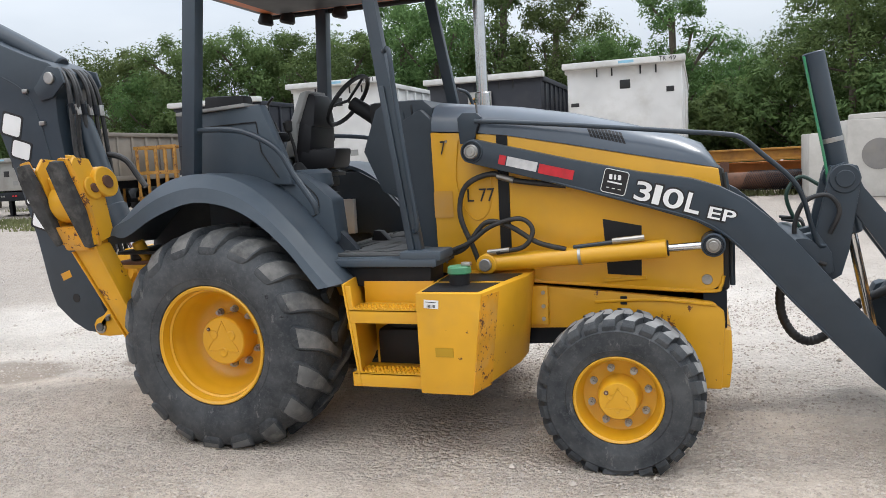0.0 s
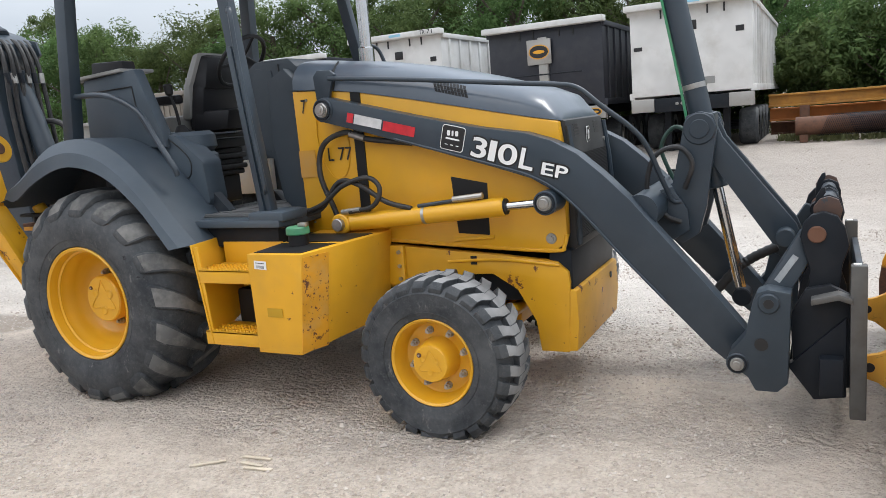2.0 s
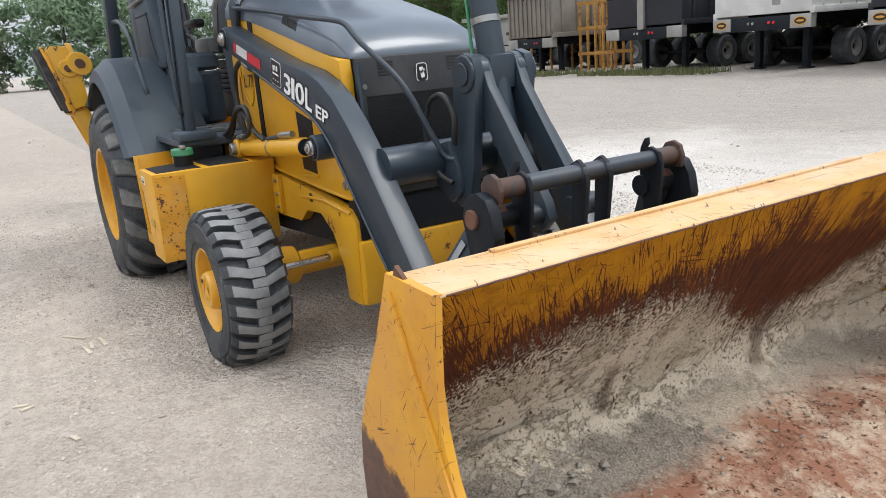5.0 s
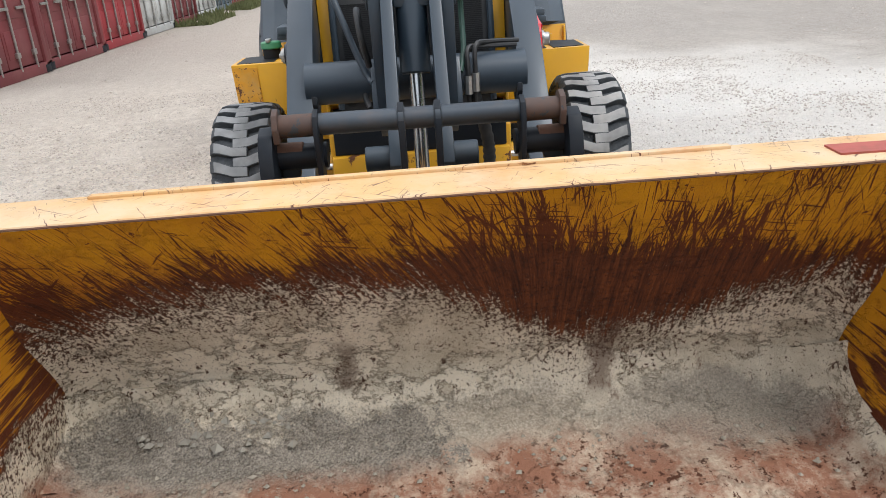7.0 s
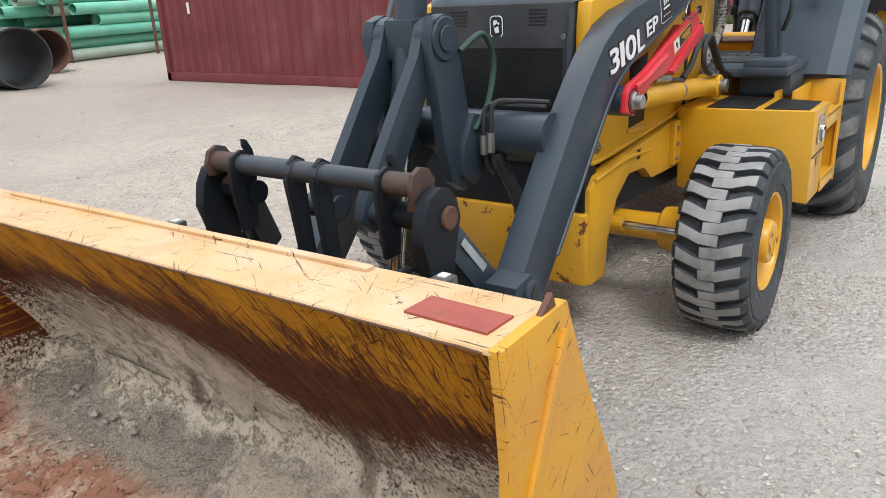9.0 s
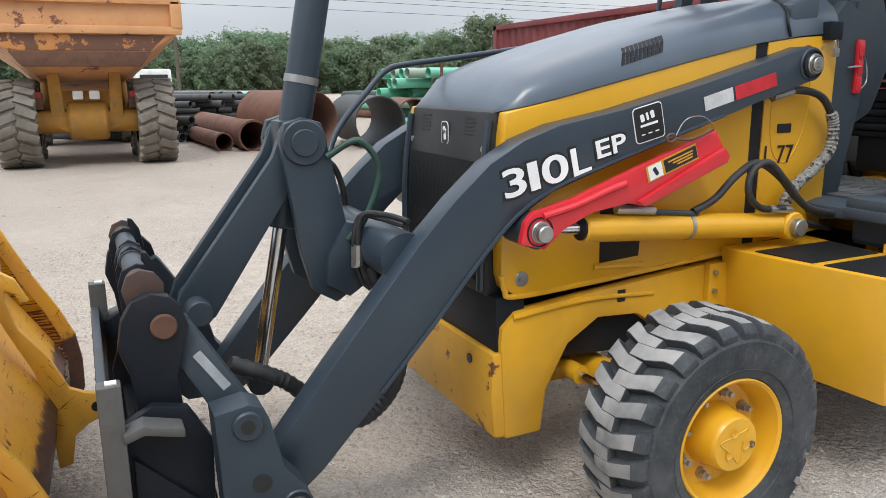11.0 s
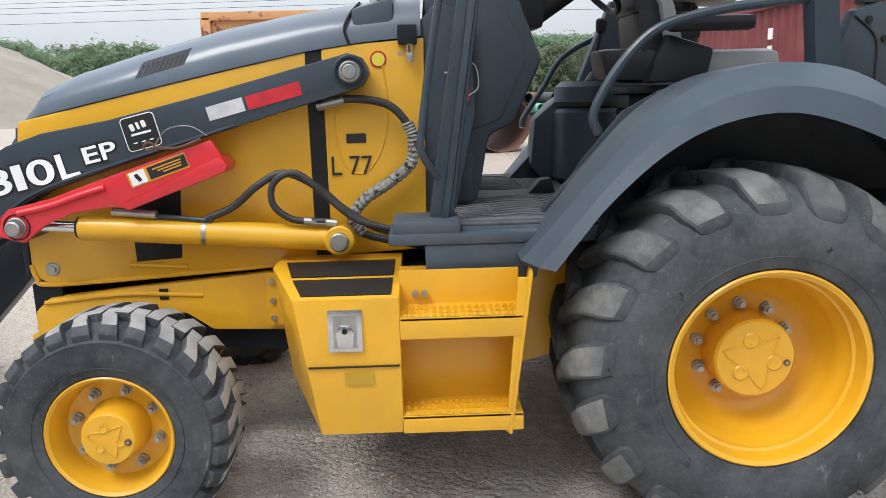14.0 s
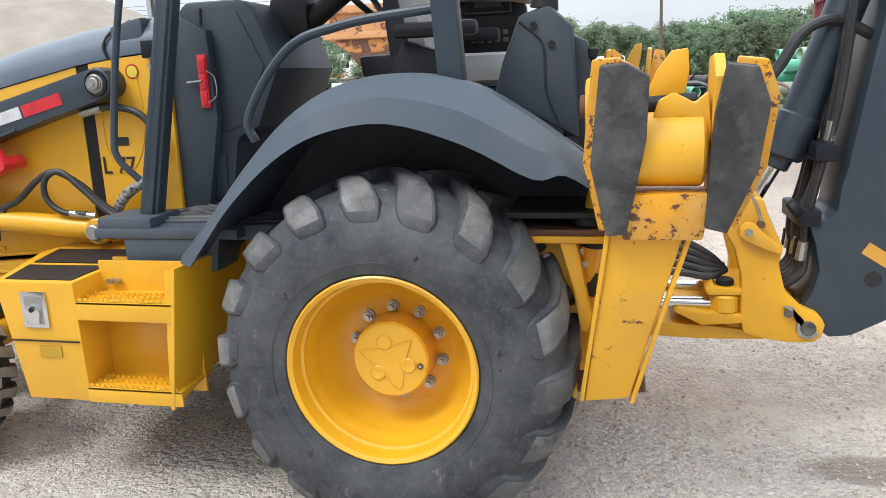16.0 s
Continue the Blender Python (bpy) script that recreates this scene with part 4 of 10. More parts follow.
def step_unit(s):
    y_out = 1.0 if s < 0 else 1.02
    st = part("step_side", poly_block(bmesh.new(), [(0.825, s * (y_out + 0.003), 0.362), (0.812, s * (y_out + 0.003), 0.362), (0.752, s * 0.60, 0.50), (0.765, s * 0.60, 0.50)], [(0.757, s * (y_out + 0.003), 0.895), (0.744, s * (y_out + 0.003), 0.895), (0.684, s * 0.60, 0.90), (0.697, s * 0.60, 0.90)], 0.003), yellow, loader, "yellow steel step ladder beside the cab")
    part("step_flange", poly_block(bmesh.new(), [(0.832, s * (y_out - 0.003), 0.366), (0.818, s * (y_out - 0.003), 0.366), (0.818, s * (y_out - 0.016), 0.366), (0.832, s * (y_out - 0.016), 0.366)], [(0.790, s * (y_out - 0.003), 0.885), (0.750, s * (y_out - 0.003), 0.885), (0.750, s * (y_out - 0.016), 0.885), (0.790, s * (y_out - 0.016), 0.885)], 0.004), yellow, st)
    part("frame_web", poly_block(bmesh.new(), [(0.78, s * 0.58, 0.44), (0.45, s * 0.58, 0.52), (0.45, s * 0.60, 0.52), (0.78, s * 0.60, 0.44)], [(0.78, s * 0.58, 0.93), (0.45, s * 0.58, 0.93), (0.45, s * 0.60, 0.93), (0.78, s * 0.60, 0.93)], 0.004), yellow, st)
    # side web standing across the machine
    for z0, z1 in ((0.695, 0.765), (0.362, 0.435) if s < 0 else (0.376, 0.435)):
        tr = part("step_tread", box(bmesh.new(), 0.775, 1.165, min(s * 0.80, s * y_out), max(s * 0.80, s * y_out), z1 - 0.012, z1, 0.003), yellow, st)
        bm = bmesh.new()
        box(bm, 0.775, 1.165, min(s * (y_out - 0.008), s * y_out), max(s * (y_out - 0.008), s * y_out), z0, z1, 0.002)
        part("step_lip", bm, yellow, tr)
        for k in range(3):
            bm = bmesh.new()
            box(bm, 0.79, 1.16, min(s * (y_out - 0.004 - 0.045 * k), s * (y_out - 0.010 - 0.045 * k)), max(s * (y_out - 0.004 - 0.045 * k), s * (y_out - 0.010 - 0.045 * k)), z1 - 0.004, z1 + 0.001)
            teeth_strip(bm, 0.79, 1.16, y_out - 0.004 - 0.045 * k, z1, s)
            part("step_grip", bm, yellow, tr)
    if s > 0:
        part("step_back", box(bmesh.new(), 0.77, 1.17, 0.845, 0.86, 0.37, 0.88, 0.003), yellow, st)
        for x in (1.085, 1.115):
            part("step_bolt", rod(bmesh.new(), (x, 0.865, 0.805), (x, 0.885, 0.805), 0.011, seg=10), zinc, st)
    else:
        bm = bmesh.new()
        box(bm, 0.84, 1.15, -0.80, -0.62, 0.42, 0.62, 0.02)
        box(bm, 0.90, 1.10, -0.78, -0.64, 0.62, 0.69, 0.02)
        part("battery", bm, black_plastic, st, "black battery box behind the steps")
        part("step_back", box(bmesh.new(), 0.77, 0.90, -0.66, -0.64, 0.37, 0.88, 0.003), yellow, st)
    part("step_riser", box(bmesh.new(), 0.77, 1.165, min(s * 0.76, s * 0.78), max(s * 0.76, s * 0.78), 0.70, 0.875, 0.003), yellow, st)
    return st


for s in (-1, 1):
    side_tank(s)
    step_unit(s)

# ---------- operator station ----------
bm = bmesh.new()
prism(bm, [(0.40, 0.94), (1.165, 0.94), (1.165, 0.985), (1.10, 1.0), (0.40, 1.0)][::-1], -0.76, 0.76, 0.012)
floor_ = part("cab_floor", bm, plastic, loader, "grey operator platform with a ribbed rubber mat")
for s in (-1, 1):
    part("sill", box(bmesh.new(), 0.60, 1.20, min(s * 0.60, s * 0.822), max(s * 0.60, s * 0.822), 0.955, 0.995, 0.01), plastic, floor_)
    part("sill_box", prism(bmesh.new(), [(0.70, 0.832), (1.06, 0.832), (1.075, 0.85), (1.08, 0.956), (0.68, 0.956)][::-1] if s > 0 else [(0.66, 0.845), (1.14, 0.845), (1.15, 0.86), (1.155, 0.956), (0.64, 0.956)][::-1], *sorted((s * 0.56, s * (0.815 if s > 0 else 0.775))), 0.008), plastic if s > 0 else black, floor_)
part("floor_mat", box(bmesh.new(), 0.42, 1.02, -0.72, 0.72, 1.0, 1.010, 0.004), mat_floor, floor_)
for s in (-1, 1):
    part("mat_border", tube(bmesh.new(), [(0.46, s * 0.46, 1.011), (0.56, s * 0.69, 1.011), (0.98, s * 0.69, 1.011), (0.98, s * 0.50, 1.011)], 0.008, 5, 1), mat_rib, floor_)
    part("mat_plate", box(bmesh.new(), 0.64, 0.92, min(s * 0.635, s * 0.67), max(s * 0.635, s * 0.67), 1.009, 1.015, 0.002), mat_rib, floor_, "raised name bar moulded in the mat")
    for i in range(9):
        y = s * (0.60 - 0.055 * i)
        part("mat_rib", tube(bmesh.new(), [(0.50, y - s * 0.10, 1.011), (0.62, y, 1.011), (0.72, y - s * 0.045, 1.011), (0.82, y, 1.011), (0.95, y - s * 0.10, 1.011)], 0.007, 5, 1), mat_rib, floor_)
part("floor_pedal", prism(bmesh.new(), [(0.50, 1.008), (0.62, 1.008), (0.565, 1.07), (0.52, 1.075)][::-1], -0.04, 0.03, 0.004), black_plastic, floor_, "small black floor pedal")


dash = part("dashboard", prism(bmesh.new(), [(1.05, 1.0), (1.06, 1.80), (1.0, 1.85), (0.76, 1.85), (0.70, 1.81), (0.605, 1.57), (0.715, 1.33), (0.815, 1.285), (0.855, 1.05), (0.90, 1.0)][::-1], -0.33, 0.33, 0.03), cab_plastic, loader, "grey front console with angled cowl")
for s in (-1, 1):
    part("console_seam", tube(bmesh.new(), [(0.93, s * 0.332, 1.82), (0.955, s * 0.332, 1.5), (0.98, s * 0.332, 1.2), (0.975, s * 0.332, 1.02)], 0.005, 6), decal_black, dash)
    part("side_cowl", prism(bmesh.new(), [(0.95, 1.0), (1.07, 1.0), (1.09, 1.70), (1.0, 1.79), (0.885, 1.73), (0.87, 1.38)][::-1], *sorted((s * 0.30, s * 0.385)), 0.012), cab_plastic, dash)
for s in (-1, 1):
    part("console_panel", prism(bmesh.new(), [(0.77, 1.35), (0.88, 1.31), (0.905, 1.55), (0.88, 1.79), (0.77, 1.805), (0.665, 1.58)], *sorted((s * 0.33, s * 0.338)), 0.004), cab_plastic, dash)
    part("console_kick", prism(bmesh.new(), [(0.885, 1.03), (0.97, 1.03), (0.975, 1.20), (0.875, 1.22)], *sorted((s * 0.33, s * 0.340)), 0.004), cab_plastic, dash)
bm = bmesh.new()
rod(bm, (0.80, 0, 1.63), (0.40, 0.03, 1.885), 0.055, 0.045, seg=20)
box(bm, 0.56, 0.74, -0.09, 0.09, 1.70, 1.87, 0.03)
column = part("steering_column", bm, black_plastic, dash)
bm = bmesh.new()
line = []
c, n_ = Vector((0.37, 0.03, 1.905)), Vector((-0.77, 0, 0.64)).normalized()
u_, v_ = Vector((0, 1, 0)), n_.cross(Vector((0, 1, 0)))
for k in range(33):
    a = 2 * math.pi * k / 32
    line.append(c + (u_ * math.cos(a) + v_ * math.sin(a)) * 0.185)
tube(bm, line, 0.014, 8, 1)
for a in (0.3, 2.84, 4.71):
    tube(bm, [c, c + (u_ * math.cos(a) + v_ * math.sin(a)) * 0.18], 0.010, 6, 1)
part("steering_wheel", bm, black_plastic, column, "black steering wheel")
lamp_red = part("red_marker", box(bmesh.new(), 0.893, 0.932, 0.384, 0.398, 1.42, 1.635, 0.004), red, dash, "row of three red marker lenses on the console")
for k in range(3):
    part("lens", box(bmesh.new(), 0.897, 0.928, 0.396, 0.403, 1.43 + 0.068 * k, 1.485 + 0.068 * k, 0.006), red, lamp_red)
part("marker_wire", tube(bmesh.new(), [(0.895, 0.40, 1.44), (0.86, 0.395, 1.47), (0.865, 0.39, 1.54), (0.895, 0.395, 1.57)], 0.003, 6), zinc, lamp_red)
part("marker_pin", tube(bmesh.new(), [(0.985, 0.398, 1.525), (0.915, 0.403, 1.53)], 0.005, 6, 1), zinc, lamp_red)

# seat turned to face the backhoe
seat = part("operator_seat", box(bmesh.new(), -0.37, 0.02, -0.24, 0.24, 1.475, 1.595, 0.05), seat_vinyl, loader, "operator seat with grey vinyl cushions, turned to the rear")
bm = bmesh.new()
poly_block(bm, [(0.03, -0.17, 1.48), (0.17, -0.19, 1.48), (0.17, 0.19, 1.48), (0.03, 0.17, 1.48)], [(0.09, -0.18, 1.78), (0.21, -0.165, 1.78), (0.21, 0.165, 1.78), (0.09, 0.18, 1.78)], 0.05)
poly_block(bm, [(0.085, -0.18, 1.74), (0.215, -0.165, 1.74), (0.215, 0.165, 1.74), (0.085, 0.18, 1.74)], [(0.14, -0.12, 1.97), (0.21, -0.10, 1.95), (0.21, 0.10, 1.95), (0.14, 0.12, 1.97)], 0.045)
part("backrest", bm, seat_black, seat)
bm = bmesh.new()
poly_block(bm, [(-0.01, -0.18, 1.56), (0.08, -0.19, 1.56), (0.08, 0.19, 1.56), (-0.01, 0.18, 1.56)], [(0.06, -0.195, 1.80), (0.12, -0.20, 1.80), (0.12, 0.20, 1.80), (0.06, 0.195, 1.80)], 0.03)
poly_block(bm, [(0.055, -0.195, 1.77), (0.12, -0.20, 1.77), (0.12, 0.20, 1.77), (0.055, 0.195, 1.77)], [(0.11, -0.135, 1.965), (0.17, -0.135, 1.98), (0.17, 0.135, 1.98), (0.11, 0.135, 1.965)], 0.025)
part("bolster", bm, seat_vinyl, seat)
bm = bmesh.new()
poly_block(bm, [(-0.06, 0.17, 1.47), (0.18, 0.17, 1.47), (0.18, 0.262, 1.47), (-0.06, 0.262, 1.47)], [(-0.09, 0.18, 1.60), (0.10, 0.18, 1.66), (0.10, 0.25, 1.66), (-0.09, 0.25, 1.60)], 0.02)
part("seat_hinge_cover", bm, seat_black, seat, "black cover over the seat hinge")
part("pedestal", box(bmesh.new(), -0.16, 0.17, -0.13, 0.11, 1.008, 1.20, 0.02), black_plastic, seat)
for i in range(5):
    z = 1.185 + i * 0.036
    o = 0.016 * (i % 2)
    part("bellows_fold", box(bmesh.new(), -0.18 - o, 0.20 + o, -0.15 - o, 0.13 + o, z, z + 0.035, 0.013), black_plastic, seat)
part("suspension_block", box(bmesh.new(), -0.14, 0.22, -0.15, 0.14, 1.365, 1.425, 0.012), black_plastic, seat)
part("seat_rail", box(bmesh.new(), -0.28, 0.24, -0.20, 0.20, 1.432, 1.458, 0.006), black_plastic, seat)
part("adjuster_knob", rod(bmesh.new(), (0.10, 0.14, 1.215), (0.10, 0.185, 1.215), 0.022, seg=16, bev=0.005), black_plastic, seat)

bm = bmesh.new()
poly_block(bm, [(0.09, -0.20, 1.47), (0.31, -0.12, 1.48), (0.31, 0.12, 1.48), (0.09, 0.20, 1.47)], [(0.12, -0.19, 1.61), (0.34, -0.11, 1.61), (0.34, 0.11, 1.61), (0.12, 0.19, 1.61)], 0.03)
part("back_shell", bm, seat_black, seat, "black seat back shell")
for s in (-1, 1):
    part("armrest", box(bmesh.new(), -0.22, 0.12, min(s * 0.26, s * 0.33), max(s * 0.26, s * 0.33), 1.66, 1.72, 0.025), seat_black, seat)

# side console with lever cup and gauge tower
con = part("side_console", prism(bmesh.new(), [(-0.30, 1.0), (0.48, 1.0), (0.545, 1.08), (0.525, 1.31), (0.34, 1.47), (0.12, 1.50), (-0.30, 1.50)][::-1], -0.60, -0.44, 0.025), plastic, loader, "grey side console with seams")
part("console_seam", tube(bmesh.new(), [(0.10, -0.602, 1.43), (0.16, -0.602, 1.47), (0.27, -0.602, 1.46), (0.43, -0.602, 1.33), (0.40, -0.602, 1.22), (0.22, -0.602, 1.30)], 0.004, 6), decal_black, con)
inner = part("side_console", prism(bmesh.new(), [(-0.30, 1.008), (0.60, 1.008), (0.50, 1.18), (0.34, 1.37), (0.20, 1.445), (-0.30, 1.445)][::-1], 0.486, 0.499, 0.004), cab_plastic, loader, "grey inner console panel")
part("folder", box(bmesh.new(), -0.15, 0.165, 0.438, 0.484, 1.010, 1.255, 0.004), white, inner, "white cardboard folder standing on the platform")
part("lever_stand", rod(bmesh.new(), (0.27, -0.42, 1.01), (0.27, -0.42, 1.36), 0.168, 0.162, seg=36, bev=0.02), plastic, con)
cup = part("lever_cup", rod(bmesh.new(), (0.27, -0.42, 1.365), (0.27, -0.42, 1.485), 0.165, 0.152, seg=36, bev=0.025), plastic, con, "grey round lever housing")
part("cup_boot", rod(bmesh.new(), (0.235, -0.43, 1.475), (0.232, -0.435, 1.53), 0.055, 0.02, seg=24, bev=0.008), black_plastic, cup)
part("lever", tube(bmesh.new(), [(0.232, -0.435, 1.50), (0.222, -0.445, 1.62), (0.20, -0.46, 1.72)], 0.010, 8), black_plastic, cup)
part("lever_knob", rod(bmesh.new(), (0.203, -0.458, 1.705), (0.195, -0.46, 1.775), 0.022, 0.030, seg=16, bev=0.010), black_plastic, cup)
gauge = part("gauge_panel", prism(bmesh.new(), [(-0.30, 1.55), (0.03, 1.55), (0.0, 1.93), (-0.26, 1.94)][::-1], -0.60, -0.50, 0.015), black_plastic, loader, "black side panel with switches and radio")
for i in range(5):
    for j in range(2):
        part("switch", box(bmesh.new(), -0.23 + 0.040 * i, -0.205 + 0.040 * i, -0.500, -0.488, 1.66 + 0.036 * j, 1.682 + 0.036 * j, 0.003), steel_post, gauge)
part("radio", box(bmesh.new(), -0.25, -0.02, -0.50, -0.485, 1.79, 1.90, 0.005), black_plastic, gauge)
part("radio_frame", tube(bmesh.new(), [(-0.245, -0.484, 1.80), (-0.025, -0.484, 1.80), (-0.03, -0.484, 1.89), (-0.24, -0.484, 1.89), (-0.245, -0.484, 1.80)], 0.003, 6, 1), steel_post, gauge)
part("radio_screen", box(bmesh.new(), -0.20, -0.07, -0.486, -0.482, 1.825, 1.875), plastic, gauge)


def rear_quarter(s):
    """Side shield, armrest tower and grab rail by the rear post."""
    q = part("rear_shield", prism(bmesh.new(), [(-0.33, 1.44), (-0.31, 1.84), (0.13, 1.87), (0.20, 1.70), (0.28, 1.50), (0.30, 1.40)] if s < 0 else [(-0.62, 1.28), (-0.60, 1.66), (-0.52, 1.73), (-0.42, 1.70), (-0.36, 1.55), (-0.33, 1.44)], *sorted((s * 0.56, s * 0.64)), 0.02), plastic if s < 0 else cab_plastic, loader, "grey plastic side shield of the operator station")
    if s < 0:
        part("shield_top", box(bmesh.new(), -0.33, 0.14, -0.66, -0.40, 1.855, 1.875, 0.006, Matrix.Rotation(radians(-3), 4, "Y")), seat_vinyl, q)
        part("seam", tube(bmesh.new(), [(-0.28, -0.644, 1.76), (0.10, -0.644, 1.77), (0.12, -0.644, 1.60), (0.22, -0.644, 1.45)], 0.004, 6, 1), decal_black, q)
    else:
        part("seam", tube(bmesh.new(), [(-0.42, 0.643, 1.68), (-0.50, 0.643, 1.60), (-0.51, 0.643, 1.45), (-0.55, 0.643, 1.34)], 0.004, 6), decal_black, q)
        for x, z in ((-0.47, 1.665), (-0.53, 1.60)):
            part("screw", rod(bmesh.new(), (x, 0.635, z), (x, 0.648, z), 0.012, seg=12), black_plastic, q)
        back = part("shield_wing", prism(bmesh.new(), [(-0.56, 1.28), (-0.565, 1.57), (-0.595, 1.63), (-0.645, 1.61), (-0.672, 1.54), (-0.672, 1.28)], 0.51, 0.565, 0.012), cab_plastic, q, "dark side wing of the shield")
        part("wing_lever", tube(bmesh.new(), [(-0.655, 0.55, 1.45), (-0.662, 0.56, 1.52), (-0.665, 0.565, 1.56)], 0.007, 8), black_plastic, back)
        part("wing_knob", rod(bmesh.new(), (-0.664, 0.563, 1.545), (-0.666, 0.565, 1.585), 0.014, 0.020, seg=14, bev=0.006), black_plastic, back)
        part("control_boot", rod(bmesh.new(), (-0.50, 0.58, 1.72), (-0.52, 0.58, 1.84), 0.05, 0.028, seg=20), black_plastic, q)
        part("control_lever", tube(bmesh.new(), [(-0.52, 0.58, 1.82), (-0.54, 0.56, 1.95), (-0.48, 0.55, 2.02)], 0.010, 8), black_plastic, q)
    return q


for s in (-1, 1):
    rear_quarter(s)

ARC = [(-0.735, 1.165), (-0.60, 1.285), (-0.47, 1.385), (-0.28, 1.49), (-0.06, 1.525), (0.15, 1.49), (0.33, 1.39), (0.50, 1.225), (0.65, 1.05), (0.77, 0.92)]
INN = [(-0.725, 1.125), (-0.60, 1.205), (-0.50, 1.195), (-0.29, 1.302), (-0.05, 1.372), (0.17, 1.345), (0.34, 1.26), (0.50, 1.12), (0.60, 1.00), (0.675, 0.905)]


def fender(s):
    tmp = bmesh.new()
    arc = curve_points([(x, 0, z) for x, z in ARC], 4)
    inn = curve_points([(x, 0, z) for x, z in INN], 4)
    rows = []
    for p, q in zip(arc, inn):
        ring = [(p.x * 0.94, 0.56, p.z - 0.012), (p.x, 0.80, p.z), (p.x, 0.925, p.z - 0.001), (q.x * 0.48 + p.x * 0.52, 1.012, q.z * 0.48 + p.z * 0.52), (q.x, 1.036, q.z), (q.x, 1.018, q.z + 0.002), (q.x * 0.42 + p.x * 0.58, 0.992, q.z * 0.42 + p.z * 0.58), (p.x * 0.985, 0.91, p.z - 0.025), (p.x * 0.93, 0.56, p.z - 0.035)]
        rows.append([tmp.verts.new((x, s * y, z)) for x, y, z in ring])
    k = len(rows[0])
    for a, b in zip(rows, rows[1:]):
        for i in range(k):
            tmp.faces.new((a[i], a[(i + 1) % k], b[(i + 1) % k], b[i]))
    tmp.faces.new(rows[0])
    tmp.faces.new(rows[-1][::-1])
    bmesh.ops.recalc_face_normals(tmp, faces=tmp.faces[:])
    if s < 0:
        tmp.transform(Matrix.Translation((-0.05, 0, -0.03)))
    f = part("fender", tmp, plastic, loader, "grey moulded plastic rear mudguard", 18)
    bm = bmesh.new()
    prism(bm, [(-0.10, 1.03), (-0.76, 1.03), (-0.745, 1.14), (-0.62, 1.24), (-0.45, 1.36), (-0.05, 1.49), (0.32, 1.36), (0.64, 1.02), (0.66, 0.90), (0.55, 0.90), (0.30, 1.02)][::-1], *sorted((s * 0.50, s * 0.56)))
    part("fender_liner", bm, liner_plastic, f, "black inner wheel-arch liner")
    return f


for s in (-1, 1):
    fender(s)

for s in (-1, 1):
    tmp = bmesh.new()
    p0, p1 = (Vector((1.065, -0.715, 0.97)), Vector((0.787, -0.60, 2.67))) if s < 0 else (Vector((1.026, 0.704, 0.98)), Vector((0.77, 0.53, 2.67)))
    poly_block(tmp, [(p0.x - 0.041, p0.y - 0.03, p0.z), (p0.x + 0.041, p0.y - 0.03, p0.z), (p0.x + 0.041, p0.y + 0.03, p0.z), (p0.x - 0.041, p0.y + 0.03, p0.z)],
               [(p1.x - 0.036, p1.y - 0.03, p1.z), (p1.x + 0.036, p1.y - 0.03, p1.z), (p1.x + 0.036, p1.y + 0.03, p1.z), (p1.x - 0.036, p1.y + 0.03, p1.z)], 0.012)
    fp = part("front_post", tmp, slate, loader, "slate-grey canopy post")
    # folded outer flange down the post and its foot on the sill
    q0, q1 = p0 + Vector((-0.012, s * 0.032, 0.0)), p0 + (p1 - p0) * 0.55 + Vector((-0.012, s * 0.032, 0.0))
    part("post_flange", poly_block(bmesh.new(), [(q0.x - 0.018, q0.y - 0.012, q0.z), (q0.x + 0.018, q0.y - 0.012, q0.z), (q0.x + 0.012, q0.y + 0.012, q0.z), (q0.x - 0.012, q0.y + 0.012, q0.z)],
                                   [(q1.x - 0.018, q1.y - 0.012, q1.z), (q1.x + 0.018, q1.y - 0.012, q1.z), (q1.x + 0.012, q1.y + 0.012, q1.z), (q1.x - 0.012, q1.y + 0.012, q1.z)], 0.006), slate, fp)
    part("post_foot", box(bmesh.new(), p0.x - 0.07, p0.x + 0.16, min(s * 0.60, s * 0.815), max(s * 0.60, s * 0.815), 0.985, 1.035, 0.014), plastic, fp)
    pts = [(0.925, s * 0.69, 2.08), (0.975, s * 0.735, 2.07), (1.0, s * 0.75, 1.84), (1.045, s * 0.76, 1.49), (1.085, s * 0.76, 1.18), (1.06, s * 0.74, 1.13)] if s < 0 else [(0.90, s * 0.68, 1.98), (0.965, s * 0.755, 1.93), (1.02, s * 0.78, 1.70), (1.075, s * 0.79, 1.36), (1.078, s * 0.785, 1.26), (1.025, s * 0.745, 1.17)]
    part("grab_rail", tube(bmesh.new(), pts, 0.013, 10), slate, fp)
    tmp = bmesh.new()
    poly_block(tmp, [(-0.270, s * 0.79, 1.45), (-0.185, s * 0.79, 1.45), (-0.185, s * 0.87, 1.45), (-0.270, s * 0.87, 1.45)],
               [(-0.18, s * 0.73, 2.67), (-0.09, s * 0.73, 2.67), (-0.09, s * 0.81, 2.67), (-0.18, s * 0.81, 2.67)], 0.012)
    rp = part("rear_post", tmp, slate, loader, "slate-grey canopy post")
    pts = [(-0.20, s * 0.82, 1.725), (0.0, s * 0.82, 1.708), (0.145, s * 0.82, 1.688), (0.315, s * 0.82, 1.64), (0.432, s * 0.82, 1.53), (0.516, s * 0.82, 1.385), (0.50, s * 0.81, 1.31)] if s > 0 else [(-0.20, s * 0.82, 1.735), (0.0, s * 0.82, 1.73), (0.158, s * 0.82, 1.698), (0.326, s * 0.82, 1.603), (0.417, s * 0.82, 1.462), (0.523, s * 0.82, 1.306), (0.535, s * 0.81, 1.25)]
    part("grab_rail", tube(bmesh.new(), pts, 0.016, 10), slate, rp)
bm = bmesh.new()
